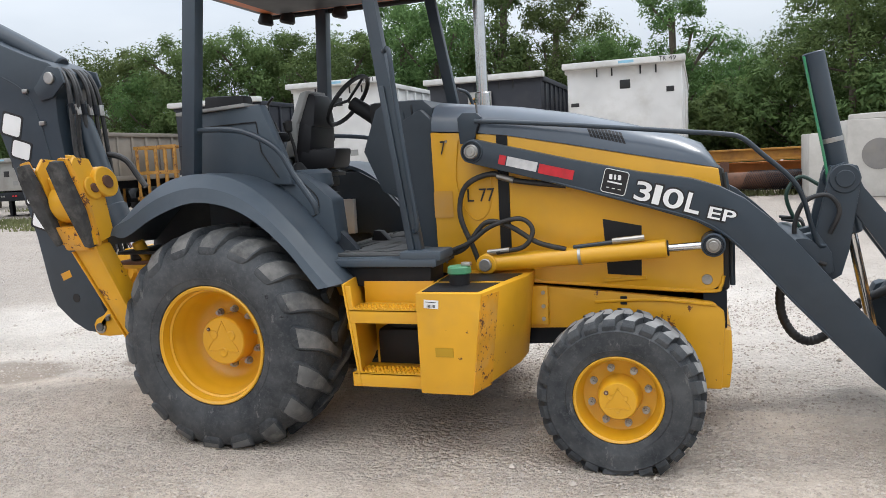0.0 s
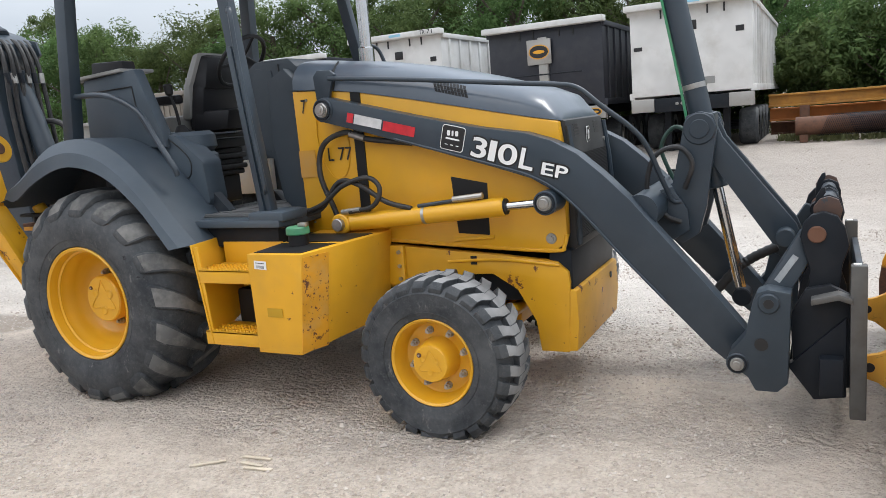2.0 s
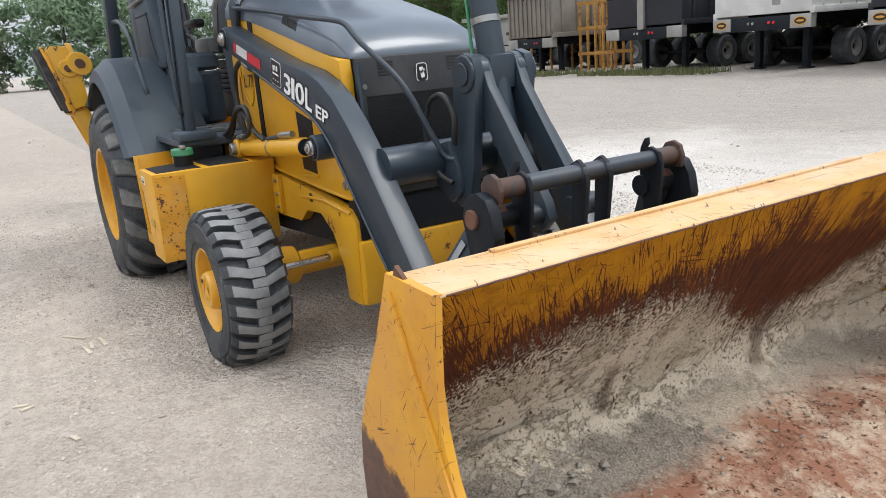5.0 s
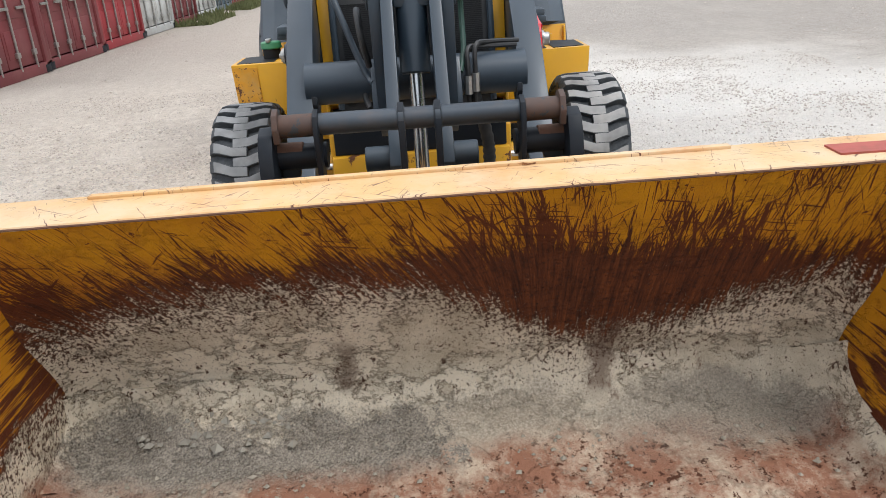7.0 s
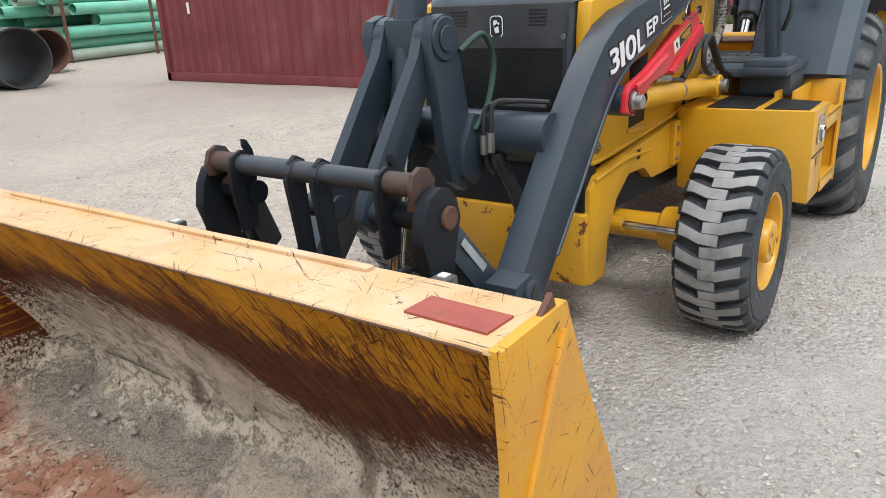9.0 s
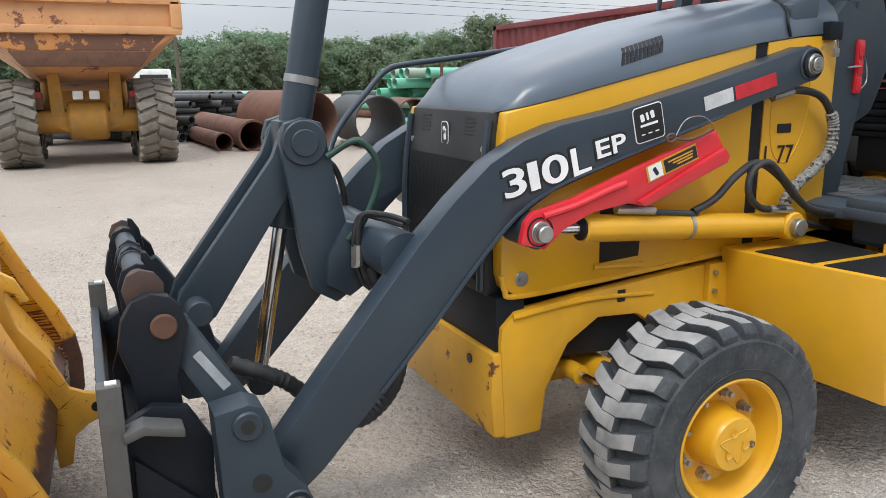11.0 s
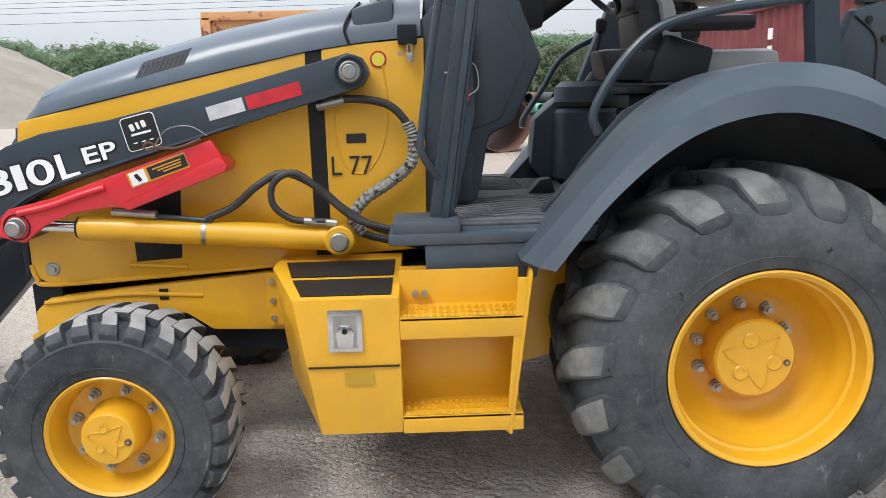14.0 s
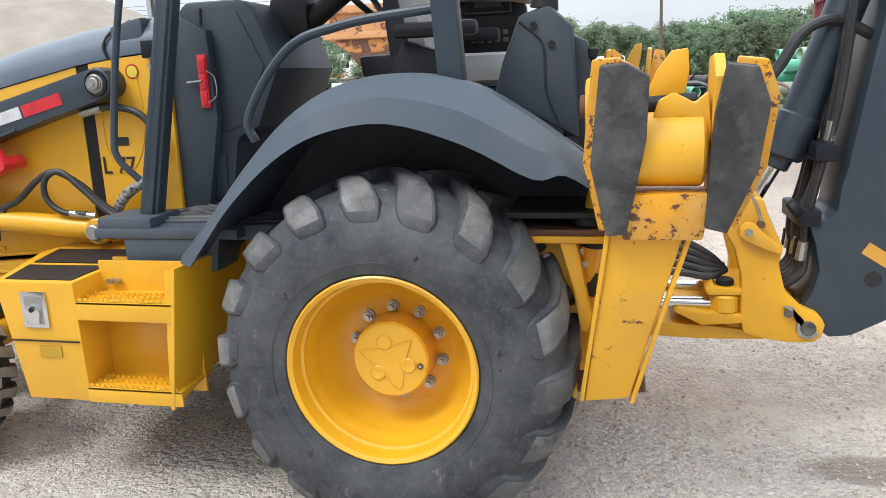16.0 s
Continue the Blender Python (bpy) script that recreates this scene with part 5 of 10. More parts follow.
prism(bm, [(-0.62, 2.68), (-0.55, 2.77), (0.85, 2.77), (1.10, 2.71), (1.10, 2.645), (-0.62, 2.645)], -0.80, 0.80, 0.025)
roof = part("canopy_roof", bm, plastic, loader, "grey canopy roof with orange underside")
part("roof_lining", box(bmesh.new(), -0.55, 1.03, -0.72, 0.72, 2.637, 2.655, 0.008), orange_in, roof, "orange roof lining")
part("roof_panel", box(bmesh.new(), -0.42, 0.90, -0.60, 0.60, 2.615, 2.64, 0.01), black_plastic, roof, "dark inner roof panel")
for y in (-0.79, 0.79):
    part("roof_rim", tube(bmesh.new(), [(-0.60, y, 2.64), (0.3, y, 2.635), (1.08, y, 2.645)], 0.022, 8), black_plastic, roof)
for x, y in ((-0.56, 0.66), (-0.40, 0.70), (0.02, 0.72)):
    part("work_light", rod(bmesh.new(), (x, y, 2.56), (x + 0.02, y, 2.645), 0.062, 0.045, seg=20, bev=0.015), black_plastic, roof, "black round work light")

# ---------- quick coupler and fork carriage ----------
sticker_grey = surface("grey_sticker", (0.30, 0.32, 0.33), 0.4, dirt=(0.12, 0.12, 0.12), dirt_amount=0.4, dirt_scale=30)
coupler = part("coupler", box(bmesh.new(), 3.70, 3.79, -0.62, 0.62, 0.20, 0.36, 0.01), black, loader, "black quick coupler with rust-worn bar")
for s in (-1, 1):
    lugp = part("end_lug", prism(bmesh.new(), [(3.455, 0.60), (3.47, 0.635), (3.51, 0.65), (3.60, 0.635), (3.585, 0.25), (3.545, 0.21), (3.46, 0.21), (3.43, 0.27), (3.345, 0.325), (3.36, 0.375), (3.42, 0.45)][::-1], *sorted((s * 0.535, s * 0.645)), 0.008), slate_worn, coupler, "slate-grey lug plate with worn edges")
    part("lug_boss", rod(bmesh.new(), (3.515, s * 0.62, 0.592), (3.515, s * 0.658, 0.592), 0.042, seg=28, bev=0.005), slate_worn, lugp)
    part("lug_bore", rod(bmesh.new(), (3.515, s * 0.64, 0.592), (3.515, s * 0.660, 0.592), 0.020, seg=20), decal_black, lugp)
    part("lug_hole", rod(bmesh.new(), (3.485, s * 0.63, 0.415), (3.485, s * 0.6475, 0.415), 0.027, seg=22), decal_black, lugp)
    dog = bmesh.new()
    poly_block(dog, [(3.463, s * 0.45, 0.590), (3.552, s * 0.45, 0.538), (3.552, s * 0.53, 0.538), (3.463, s * 0.53, 0.590)], [(3.630, s * 0.37, 0.866), (3.712, s * 0.37, 0.810), (3.712, s * 0.437, 0.810), (3.630, s * 0.437, 0.866)], 0.018)
    dg = part("tilt_link", dog, slate_worn, coupler, "slate-grey link with a sticker")
    sheet("link_sticker", 0.13, 0.026, side_pose(s, 3.575, 0.49, 0.705, s * -55) @ pose(0, 0, 0, 0, -12 * s, 0), sticker_grey, dg, "pale grey maker's sticker")
    ear = part("coupler_ear", prism(bmesh.new(), [(3.625, 0.84), (3.64, 0.895), (3.67, 0.93), (3.715, 0.943), (3.765, 0.925), (3.795, 0.875), (3.81, 0.80), (3.785, 0.72), (3.775, 0.63), (3.795, 0.50), (3.82, 0.42), (3.82, 0.20), (3.70, 0.16), (3.58, 0.28), (3.60, 0.42), (3.65, 0.55), (3.665, 0.70)], *sorted((s * 0.44, s * 0.485)), 0.008), black, coupler, "black curved coupler ear")
    part("ear_pin", rod(bmesh.new(), (3.69, s * 0.36, 0.85), (3.69, s * 0.497, 0.85), 0.035, seg=28, bev=0.004), rusty, ear, "rusty pivot pin")
    part("pin_spool", rod(bmesh.new(), (3.69, s * 0.29, 0.84), (3.69, s * 0.44, 0.84), 0.040, seg=24), black, ear)
    for y in (0.055,):
        part("coupler_rib", prism(bmesh.new(), [(3.70, 0.975), (3.735, 0.995), (3.765, 0.975), (3.785, 0.92), (3.765, 0.78), (3.745, 0.62), (3.745, 0.48), (3.78, 0.36), (3.74, 0.28), (3.66, 0.30), (3.665, 0.45), (3.685, 0.62), (3.70, 0.78), (3.705, 0.90)], s * y - 0.010, s * y + 0.010, 0.004), black, coupler)
    # end cap and thin finger plate round the bar
    part("bar_cap", prism(bmesh.new(), [(3.68, 0.90), (3.675, 0.955), (3.70, 0.99), (3.735, 1.0), (3.77, 0.985), (3.785, 0.945), (3.775, 0.90)], *sorted((s * 0.418, s * 0.436)), 0.004), dark_rust, coupler, "rusty end plate of the bar")
    part("bar_hook", prism(bmesh.new(), [(3.70, 0.72), (3.685, 0.86), (3.675, 0.93), (3.685, 0.985), (3.705, 1.02), (3.72, 1.025), (3.722, 1.0), (3.712, 0.985), (3.735, 0.992), (3.775, 0.975), (3.79, 0.93), (3.785, 0.86), (3.765, 0.72)], *sorted((s * 0.300, s * 0.316)), 0.004), black, coupler, "dark finger plate hooked round the bar")
    part("rust_sleeve", rod(bmesh.new(), (3.735, s * 0.318, 0.945), (3.735, s * 0.419, 0.945), 0.0345, seg=28), dark_rust, coupler, "rusty end of the bar")
    part("body_plate", prism(bmesh.new(), [(3.59, 0.52), (3.65, 0.63), (3.74, 0.65), (3.83, 0.60), (3.84, 0.22), (3.70, 0.20), (3.60, 0.30)], *sorted((s * 0.50, s * 0.54)), 0.008), black, coupler)
    part("lower_gusset", prism(bmesh.new(), [(3.58, 0.30), (3.80, 0.52), (3.80, 0.18), (3.68, 0.16)], *sorted((s * 0.49, s * 0.56)), 0.006), black, coupler)
    post = part("carriage_post", box(bmesh.new(), 3.812, 3.872, min(s * 0.54, s * 0.595), max(s * 0.54, s * 0.595), 0.10, 0.742, 0.006), steel_post, coupler, "bare steel carriage post")
    part("post_plug", box(bmesh.new(), 3.822, 3.85, min(s * 0.553, s * 0.58), max(s * 0.553, s * 0.58), 0.741, 0.746), white, post)
    part("post_arm", prism(bmesh.new(), [(3.82, 0.588), (3.82, 0.612), (3.77, 0.632), (3.67, 0.605), (3.67, 0.58), (3.77, 0.605)], *sorted((s * 0.545, s * 0.62)), 0.006), steel_post, post)
bm = bmesh.new()
rod(bm, (3.735, -0.425, 0.945), (3.735, 0.425, 0.945), 0.033, seg=32)
bar = part("coupler_bar", bm, rusty_bar, coupler, "round steel bar with rust at the ends")
for y in (-0.055, 0.055):
    part("bar_collar", rod(bmesh.new(), (3.735, y - 0.012, 0.945), (3.735, y + 0.012, 0.945), 0.041, seg=32, bev=0.005), rusty_bar, bar)
bm = bmesh.new()
box(bm, 3.845, 3.872, -0.54, 0.54, 0.52, 0.655, 0.004)
rail = part("carriage_rail", bm, rusty_bar, coupler, "dark carriage rail with notched top edge")
for i in range(17):
    y = -0.50 + i * 0.0625
    part("rail_notch", prism(bmesh.new(), [(3.8715, 0.648), (3.8715, 0.628), (3.8735, 0.628), (3.8735, 0.648)], y - 0.004, y + 0.004), decal_black, rail)
part("lower_rail", box(bmesh.new(), 3.845, 3.872, -0.54, 0.54, 0.19, 0.30, 0.004), rusty_bar, coupler)
# hoses to the coupler
part("coupler_hose", tube(bmesh.new(), [(3.0, 0.22, 0.88), (2.94, 0.27, 0.70), (2.925, 0.28, 0.58), (2.945, 0.27, 0.47), (3.0, 0.25, 0.385), (3.08, 0.25, 0.35), (3.18, 0.26, 0.40), (3.30, 0.28, 0.53), (3.38, 0.30, 0.59), (3.50, 0.31, 0.65)], 0.024, 12, 8, 0.16), hose_black, coupler, "spiral-wrapped black hose")
part("valve_hose", tube(bmesh.new(), [(2.95, 0.40, 1.045), (2.98, 0.26, 1.05), (3.03, 0.205, 1.05), (3.05, 0.20, 0.96), (3.03, 0.20, 0.84), (3.0, 0.21, 0.80)], 0.0095, 8), hose_black, coupler)
part("valve_hose", tube(bmesh.new(), [(2.94, 0.41, 1.06), (2.97, 0.29, 1.065), (3.03, 0.235, 1.06), (3.045, 0.228, 0.96), (3.02, 0.225, 0.84), (2.98, 0.23, 0.80)], 0.0095, 8), hose_black, coupler)
for y, z in ((0.20, 0.93), (0.228, 0.94)):
    part("hose_fitting", rod(bmesh.new(), (3.048, y, z - 0.05), (3.046, y, z + 0.02), 0.016, seg=8), zinc, coupler)

# ---------- hoses beside the engine ----------
HOSES = {
    1: (((1.44, 1.42), (1.34, 1.44), (1.19, 1.41), (1.11, 1.30), (1.12, 1.20), (1.20, 1.13), (1.32, 1.05), (1.35, 0.99), (1.30, 0.93), (1.08, 0.88)),
        ((2.16, 1.05), (1.88, 1.02), (1.78, 1.06), (1.68, 1.14), (1.58, 1.18), (1.46, 1.12), (1.37, 1.04), (1.24, 0.96), (1.10, 0.94)),
        ((1.44, 1.0), (1.56, 1.01), (1.63, 1.07), (1.62, 1.15), (1.54, 1.18), (1.44, 1.10), (1.32, 1.0), (1.14, 0.95))),
    -1: (((1.82, 1.33), (1.54, 1.37), (1.42, 1.41), (1.27, 1.35), (1.23, 1.19), (1.30, 1.0), (1.33, 0.91)),
         ((2.16, 1.04), (1.82, 1.0), (1.67, 1.04), (1.52, 1.13), (1.39, 1.15), (1.26, 1.01), (1.12, 0.97)),
         ((1.45, 0.99), (1.60, 1.02), (1.65, 1.11), (1.58, 1.17), (1.42, 1.13), (1.29, 1.04), (1.12, 0.98)))}
for s in (-1, 1):
    up, mid, low = HOSES[s]
    hs = part("engine_hose", tube(bmesh.new(), [(x, s * 0.455, z) for x, z in up], 0.015, 10), hose_black, loader, "black hydraulic hose")
    (xa, za), (xb, zb) = ((1.54, 1.37), (1.45, 1.40)) if s < 0 else ((1.46, 1.415), (1.36, 1.437))
    part("hose_fitting", rod(bmesh.new(), (xa, s * 0.455, za), (xb, s * 0.455, zb), 0.018, seg=10), zinc, hs)
    if s > 0:
        part("hose_sleeve", tube(bmesh.new(), [(x, s * 0.456, z) for x, z in ((1.13, 1.35), (1.11, 1.29), (1.12, 1.20), (1.20, 1.13), (1.30, 1.065), (1.35, 0.99), (1.31, 0.935))], 0.020, 10, 10, 0.22), hose_sleeve, hs, "wrinkled grey hose sleeve")
    h2 = part("cylinder_hose", tube(bmesh.new(), [(x, s * 0.52, z) for x, z in mid[1:]], 0.014, 10), hose_black, loader, "black hydraulic hose looped over the cylinder")
    part("return_hose", tube(bmesh.new(), [(x, s * 0.535, z) for x, z in low], 0.013, 10), hose_black, h2)
    part("hose_fitting", rod(bmesh.new(), (1.40, s * 0.53, 0.99), (1.52, s * 0.535, 1.003), 0.015, seg=10), zinc, h2)
    part("cylinder_pipe", rod(bmesh.new(), (1.86, s * 0.52, 1.012), (2.20, s * 0.515, 1.05), 0.010, seg=10), slate, h2)
    part("hose_fitting", rod(bmesh.new(), (2.06, s * 0.52, 1.04), (2.22, s * 0.515, 1.055), 0.016, seg=10), zinc, h2)
sheet("round_label", 0.062, 0.062, side_pose(1, 1.23, 0.404, 1.58, 0), decal_red, loader, "round red and yellow warning label", 0.0305)
sheet("round_label", 0.048, 0.048, side_pose(1, 1.23, 0.4055, 1.58, 0), label_yellow, loader, "", 0.0235)
sheet("info_plate", 0.075, 0.036, side_pose(1, 1.325, 0.4045, 1.292, 0), decal_black, loader, "small black information plate", 0.004)
sheet("info_plate", 0.11, 0.15, side_pose(-1, 1.12, 0.4045, 1.25, 0), decal_amber, loader, "faded amber warning label", 0.006)

hinge = part("cowl_bracket", box(bmesh.new(), 1.085, 1.155, 0.395, 0.44, 1.63, 1.70, 0.006), black, loader, "black cowl bracket with a padlock")
part("padlock", box(bmesh.new(), 1.10, 1.125, 0.425, 0.445, 1.565, 1.60, 0.005), zinc, hinge)
part("shackle", tube(bmesh.new(), [(1.104, 0.435, 1.60), (1.106, 0.435, 1.625), (1.113, 0.435, 1.632), (1.12, 0.435, 1.625), (1.121, 0.435, 1.60)], 0.0035, 6), zinc, hinge)
for s in (-1, 1):
    for x, z in ((1.56, 1.50), (1.585, 1.495), (1.15, 1.60), (1.12, 0.92), (1.40, 0.90)):
        part("panel_screw", rod(bmesh.new(), (x, s * 0.395, z), (x, s * 0.4055, z), 0.007, seg=10), zinc, loader)

# ---------- stabilisers ----------
def shift_tree(ob, m):
    """Moves a part and all below it, in their meshes."""
    for o in [ob] + list(ob.children_recursive):
        o.data.transform(m)


def stabiliser(s):
    up = 0.0 if s > 0 else 0.08
    leg = bmesh.new()
    poly_block(leg, [(-0.652, s * 0.84, 0.47), (-0.795, s * 0.84, 0.49), (-0.795, s * 1.0, 0.49), (-0.652, s * 1.0, 0.47)], [(-0.738, s * 0.98, 1.14), (-0.965, s * 0.98, 1.14), (-0.965, s * 1.10, 1.14), (-0.738, s * 1.10, 1.14)], 0.012)
    st = part("stabiliser", leg, yellow_chipped, loader, "raised yellow stabiliser leg with black rubber pads")
    # worn edge flanges and scratches of the box leg
    for xa, xb in ((-0.646, -0.732), (-0.802, -0.972)):
        part("leg_flange", poly_block(bmesh.new(), [(xa - 0.006, s * 0.975, 0.475), (xa + 0.008, s * 0.975, 0.475), (xa + 0.008, s * 1.006, 0.475), (xa - 0.006, s * 1.006, 0.475)], [(xb - 0.006, s * 1.075, 1.10), (xb + 0.008, s * 1.075, 1.10), (xb + 0.008, s * 1.106, 1.10), (xb - 0.006, s * 1.106, 1.10)], 0.003), yellow_frame, st)
    bm = bmesh.new()
    rod(bm, (-0.62, s * 0.70, 0.62), (-0.70, s * 0.80, 1.12), 0.045, seg=28, bev=0.01)
    part("stabiliser_cylinder", bm, yellow_frame, st)
    part("hose_clamp", rod(bmesh.new(), (-0.672, s * 0.765, 0.94), (-0.675, s * 0.769, 0.96), 0.048, seg=28), black, st)
    bm = bmesh.new()
    rod(bm, (-0.625, s * 0.90, 0.50), (-0.845, s * 0.90, 0.51), 0.036, seg=24, bev=0.005)
    part("leg_pin", bm, rusty, st)
    part("pin_washer", rod(bmesh.new(), (-0.612, s * 0.90, 0.50), (-0.628, s * 0.90, 0.50), 0.058, seg=24, bev=0.003), yellow_frame, st)
    # foot: pivot drum, cross plate, pad plates and ears
    part("cross_plate", poly_block(bmesh.new(), [(-0.760, s * 0.98, 1.03 + up), (-0.985, s * 0.98, 1.03 + up), (-0.985, s * 1.13, 1.03 + up), (-0.760, s * 1.13, 1.03 + up)], [(-0.735, s * 0.98, 1.165 + up), (-1.0, s * 0.98, 1.165 + up), (-1.0, s * 1.15, 1.165 + up), (-0.735, s * 1.15, 1.165 + up)], 0.01), yellow_scraped, st)
    bm = bmesh.new()
    rod(bm, (-0.985, s * 1.05, 1.28 + up), (-0.79, s * 1.05, 1.28 + up), 0.105, seg=32, bev=0.008)
    foot = part("foot", bm, yellow_chipped, st, "yellow stabiliser foot with rust chips")
    for x0, x1 in ((-0.70, -0.725), (-1.0, -1.03)):
        bm = bmesh.new()
        prism(bm, [(s * 0.96, 1.10 + up), (s * 1.12, 1.06 + up), (s * 1.14, 1.48 + up), (s * 1.08, 1.54 + up), (s * 0.98, 1.53 + up), (s * 0.94, 1.36 + up)], 0.0, abs(x1 - x0), 0.005, Matrix.Translation((max(x0, x1), 0, 0)) @ Matrix.Rotation(radians(90), 4, "Z") @ Matrix.Diagonal((1, 1, 1, 1)))
        part("foot_ear", bm, yellow_chipped, foot)
    # curved gusset over the drum
    part("foot_gusset", prism(bmesh.new(), [(-0.84, 1.36 + up), (-0.86, 1.42 + up), (-0.90, 1.44 + up), (-0.955, 1.41 + up), (-0.99, 1.44 + up), (-1.0, 1.34 + up), (-0.99, 1.22 + up), (-0.975, 1.33 + up), (-0.93, 1.375 + up)], *sorted((s * 1.06, s * 1.10)), 0.008), yellow_frame, foot)
    part("leg_ear", prism(bmesh.new(), [(-0.80, 1.36 + up), (-0.86, 1.50 + up), (-0.90, 1.555 + up), (-0.945, 1.56 + up), (-0.95, 1.50 + up), (-0.93, 1.36 + up)], *sorted((s * 0.92, s * 0.96)), 0.006), yellow_chipped, st)
    part("ear_pin", rod(bmesh.new(), (-0.80, s * 1.0, 1.40 + up), (-0.97, s * 1.0, 1.41 + up), 0.026, seg=20, bev=0.004), black, st)
    for y, z, r, x in ((0.93, 1.40, 0.085, -0.655), (1.02, 1.37, 0.062, -0.68)):
        boss = part("pivot_boss", rod(bmesh.new(), (x, s * y, z + up), (x - 0.11, s * y, z + up), r, seg=30, bev=0.006), yellow_frame, st)
        part("pivot_pin", rod(bmesh.new(), (x + 0.018, s * y, z + up), (x - 0.02, s * y, z + up), r * 0.42, seg=18, bev=0.004), rusty, boss)
    pads = ([(-0.70, 1.52), (-0.77, 1.525), (-0.83, 1.49), (-0.825, 1.32), (-0.775, 1.05), (-0.72, 1.045), (-0.675, 1.25)], [(-1.025, 1.515), (-1.10, 1.505), (-1.135, 1.41), (-1.115, 1.23), (-1.045, 1.055), (-0.985, 1.07), (-1.00, 1.38)])
    for out, grow in zip(pads, (0.022, -0.030)):
        for name, y0, y1, dx, mt in (("pad_plate", -0.052, -0.026, grow, yellow_scraped), ("rubber_pad", -0.026, 0.024, 0.0, pad_rubber)):
            tmp = bmesh.new()
            prism(tmp, [(x + dx, z + up + (0.012 if dx and z > 1.4 else 0)) for x, z in out], *((y0, y1) if s > 0 else (-y1, -y0)), 0.007)
            tmp.transform(Matrix.Translation((0, s * 1.155, 1.29 + up)) @ Matrix.Rotation(radians(-s * 7), 4, "X") @ Matrix.Translation((0, 0, -1.29 - up)))
            part(name, tmp, mt, foot, "black scuffed rubber pad" if mt is pad_rubber else "yellow pad plate with worn paint")
    if s < 0:
        # this leg stands a little further out, its foot narrower along the machine
        m = Matrix.Identity(4)
        m[0][0], m[0][2], m[0][3] = 0.72, -0.10, -0.03
        m[1][2], m[1][3] = -0.16, 0.15
        shift_tree(st, m)
    return st


pad_rubber = surface("scuffed_pad_rubber", (0.050, 0.050, 0.050), 0.85, dirt=(0.145, 0.138, 0.128), dirt_amount=0.9, dirt_scale=11, grain=45, bump=0.5, depth=0.004, vary=0.4, spec=0.3)
for s in (-1, 1):
    stabiliser(s)
bm = bmesh.new()
prism(bm, [(-0.44, 0.985), (-0.46, 0.60), (-0.58, 0.44), (-0.70, 0.44), (-0.72, 0.985)], -0.78, 0.78, 0.01)
rear = part("rear_frame", bm, yellow_frame, loader, "yellow rear frame crossbeam")
part("top_flange", box(bmesh.new(), -0.78, -0.40, -0.86, 0.86, 0.985, 1.006, 0.004), rusty, rear, "flange with brown rust on top")
part("flange_edge", box(bmesh.new(), -0.76, -0.42, -0.87, 0.87, 0.962, 0.985, 0.003), yellow_frame, rear)
for s in (-1, 1):
    part("gusset", prism(bmesh.new(), [(-0.565, 0.97), (-0.62, 0.97), (-0.672, 0.70), (-0.655, 0.655), (-0.635, 0.66), (-0.615, 0.80)], *sorted((s * 0.78, s * 0.86)), 0.004), yellow, rear)
    part("lightening_hole", rod(bmesh.new(), (-0.675, s * 0.775, 0.80), (-0.675, s * 0.783, 0.80), 0.042, seg=24), decal_black, rear, "dark round opening in the frame")
    for x, z in ((-0.64, 0.92), (-0.645, 0.875), (-0.52, 0.90)):
        part("frame_bolt", rod(bmesh.new(), (x, s * 0.775, z), (x, s * 0.797, z), 0.012, seg=8), zinc, rear)
    part("rubber_mount", rod(bmesh.new(), (-0.66, s * 0.80, 1.006), (-0.66, s * 0.80, 1.05), 0.055, seg=24, bev=0.01), black_plastic, rear, "black rubber mount")
    part("deck_plate", box(bmesh.new(), -0.735, -0.40, min(s * 0.50, s * 0.90), max(s * 0.50, s * 0.90), 1.05, 1.07, 0.004), black_plastic, rear)

# ---------- backhoe: swing tower, boom, dipper ----------
YT = -0.06  # the folded backhoe stands a hand's width off the middle
TOWER = [(-1.23, 0.99), (-1.314, 0.989), (-1.333, 0.93), (-1.399, 0.789), (-1.386, 0.72), (-1.413, 0.615), (-1.48, 0.546), (-1.545, 0.518), (-1.572, 0.475), (-1.562, 0.425), (-1.53, 0.398), (-1.446, 0.394), (-1.345, 0.405), (-1.26, 0.43), (-1.247, 0.504), (-1.244, 0.671), (-1.213, 0.788), (-1.179, 0.845), (-1.20, 0.90)]
bm = bmesh.new()
for s in (-1, 1):
    prism(bm, TOWER, *sorted((YT + s * 0.135, YT + s * 0.21)), 0.016)
swing = part("swing_tower", bm, yellow_frame, loader, "yellow cast swing tower")
bm = bmesh.new()
box(bm, -1.36, -1.20, YT - 0.15, YT + 0.15, 0.40, 0.47, 0.02)
prism(bm, [(-0.72, 0.40), (-1.10, 0.385), (-1.35, 0.39), (-1.35, 0.425), (-1.15, 0.445), (-0.72, 0.47)], YT - 0.13, YT + 0.17, 0.012)
part("swing_base", bm, yellow_frame, swing)
bm = bmesh.new()
prism(bm, [(-1.30, 0.62), (-1.30, 0.588), (-1.12, 0.585), (-1.105, 0.62), (-1.13, 0.655), (-1.15, 0.62)], YT - 0.15, YT + 0.205, 0.012)
prism(bm, [(-1.32, 0.475), (-1.32, 0.505), (-1.00, 0.53), (-0.98, 0.515), (-1.10, 0.455)], YT - 0.15, YT + 0.205, 0.012)
part("swing_clevis", bm, yellow_frame, swing)
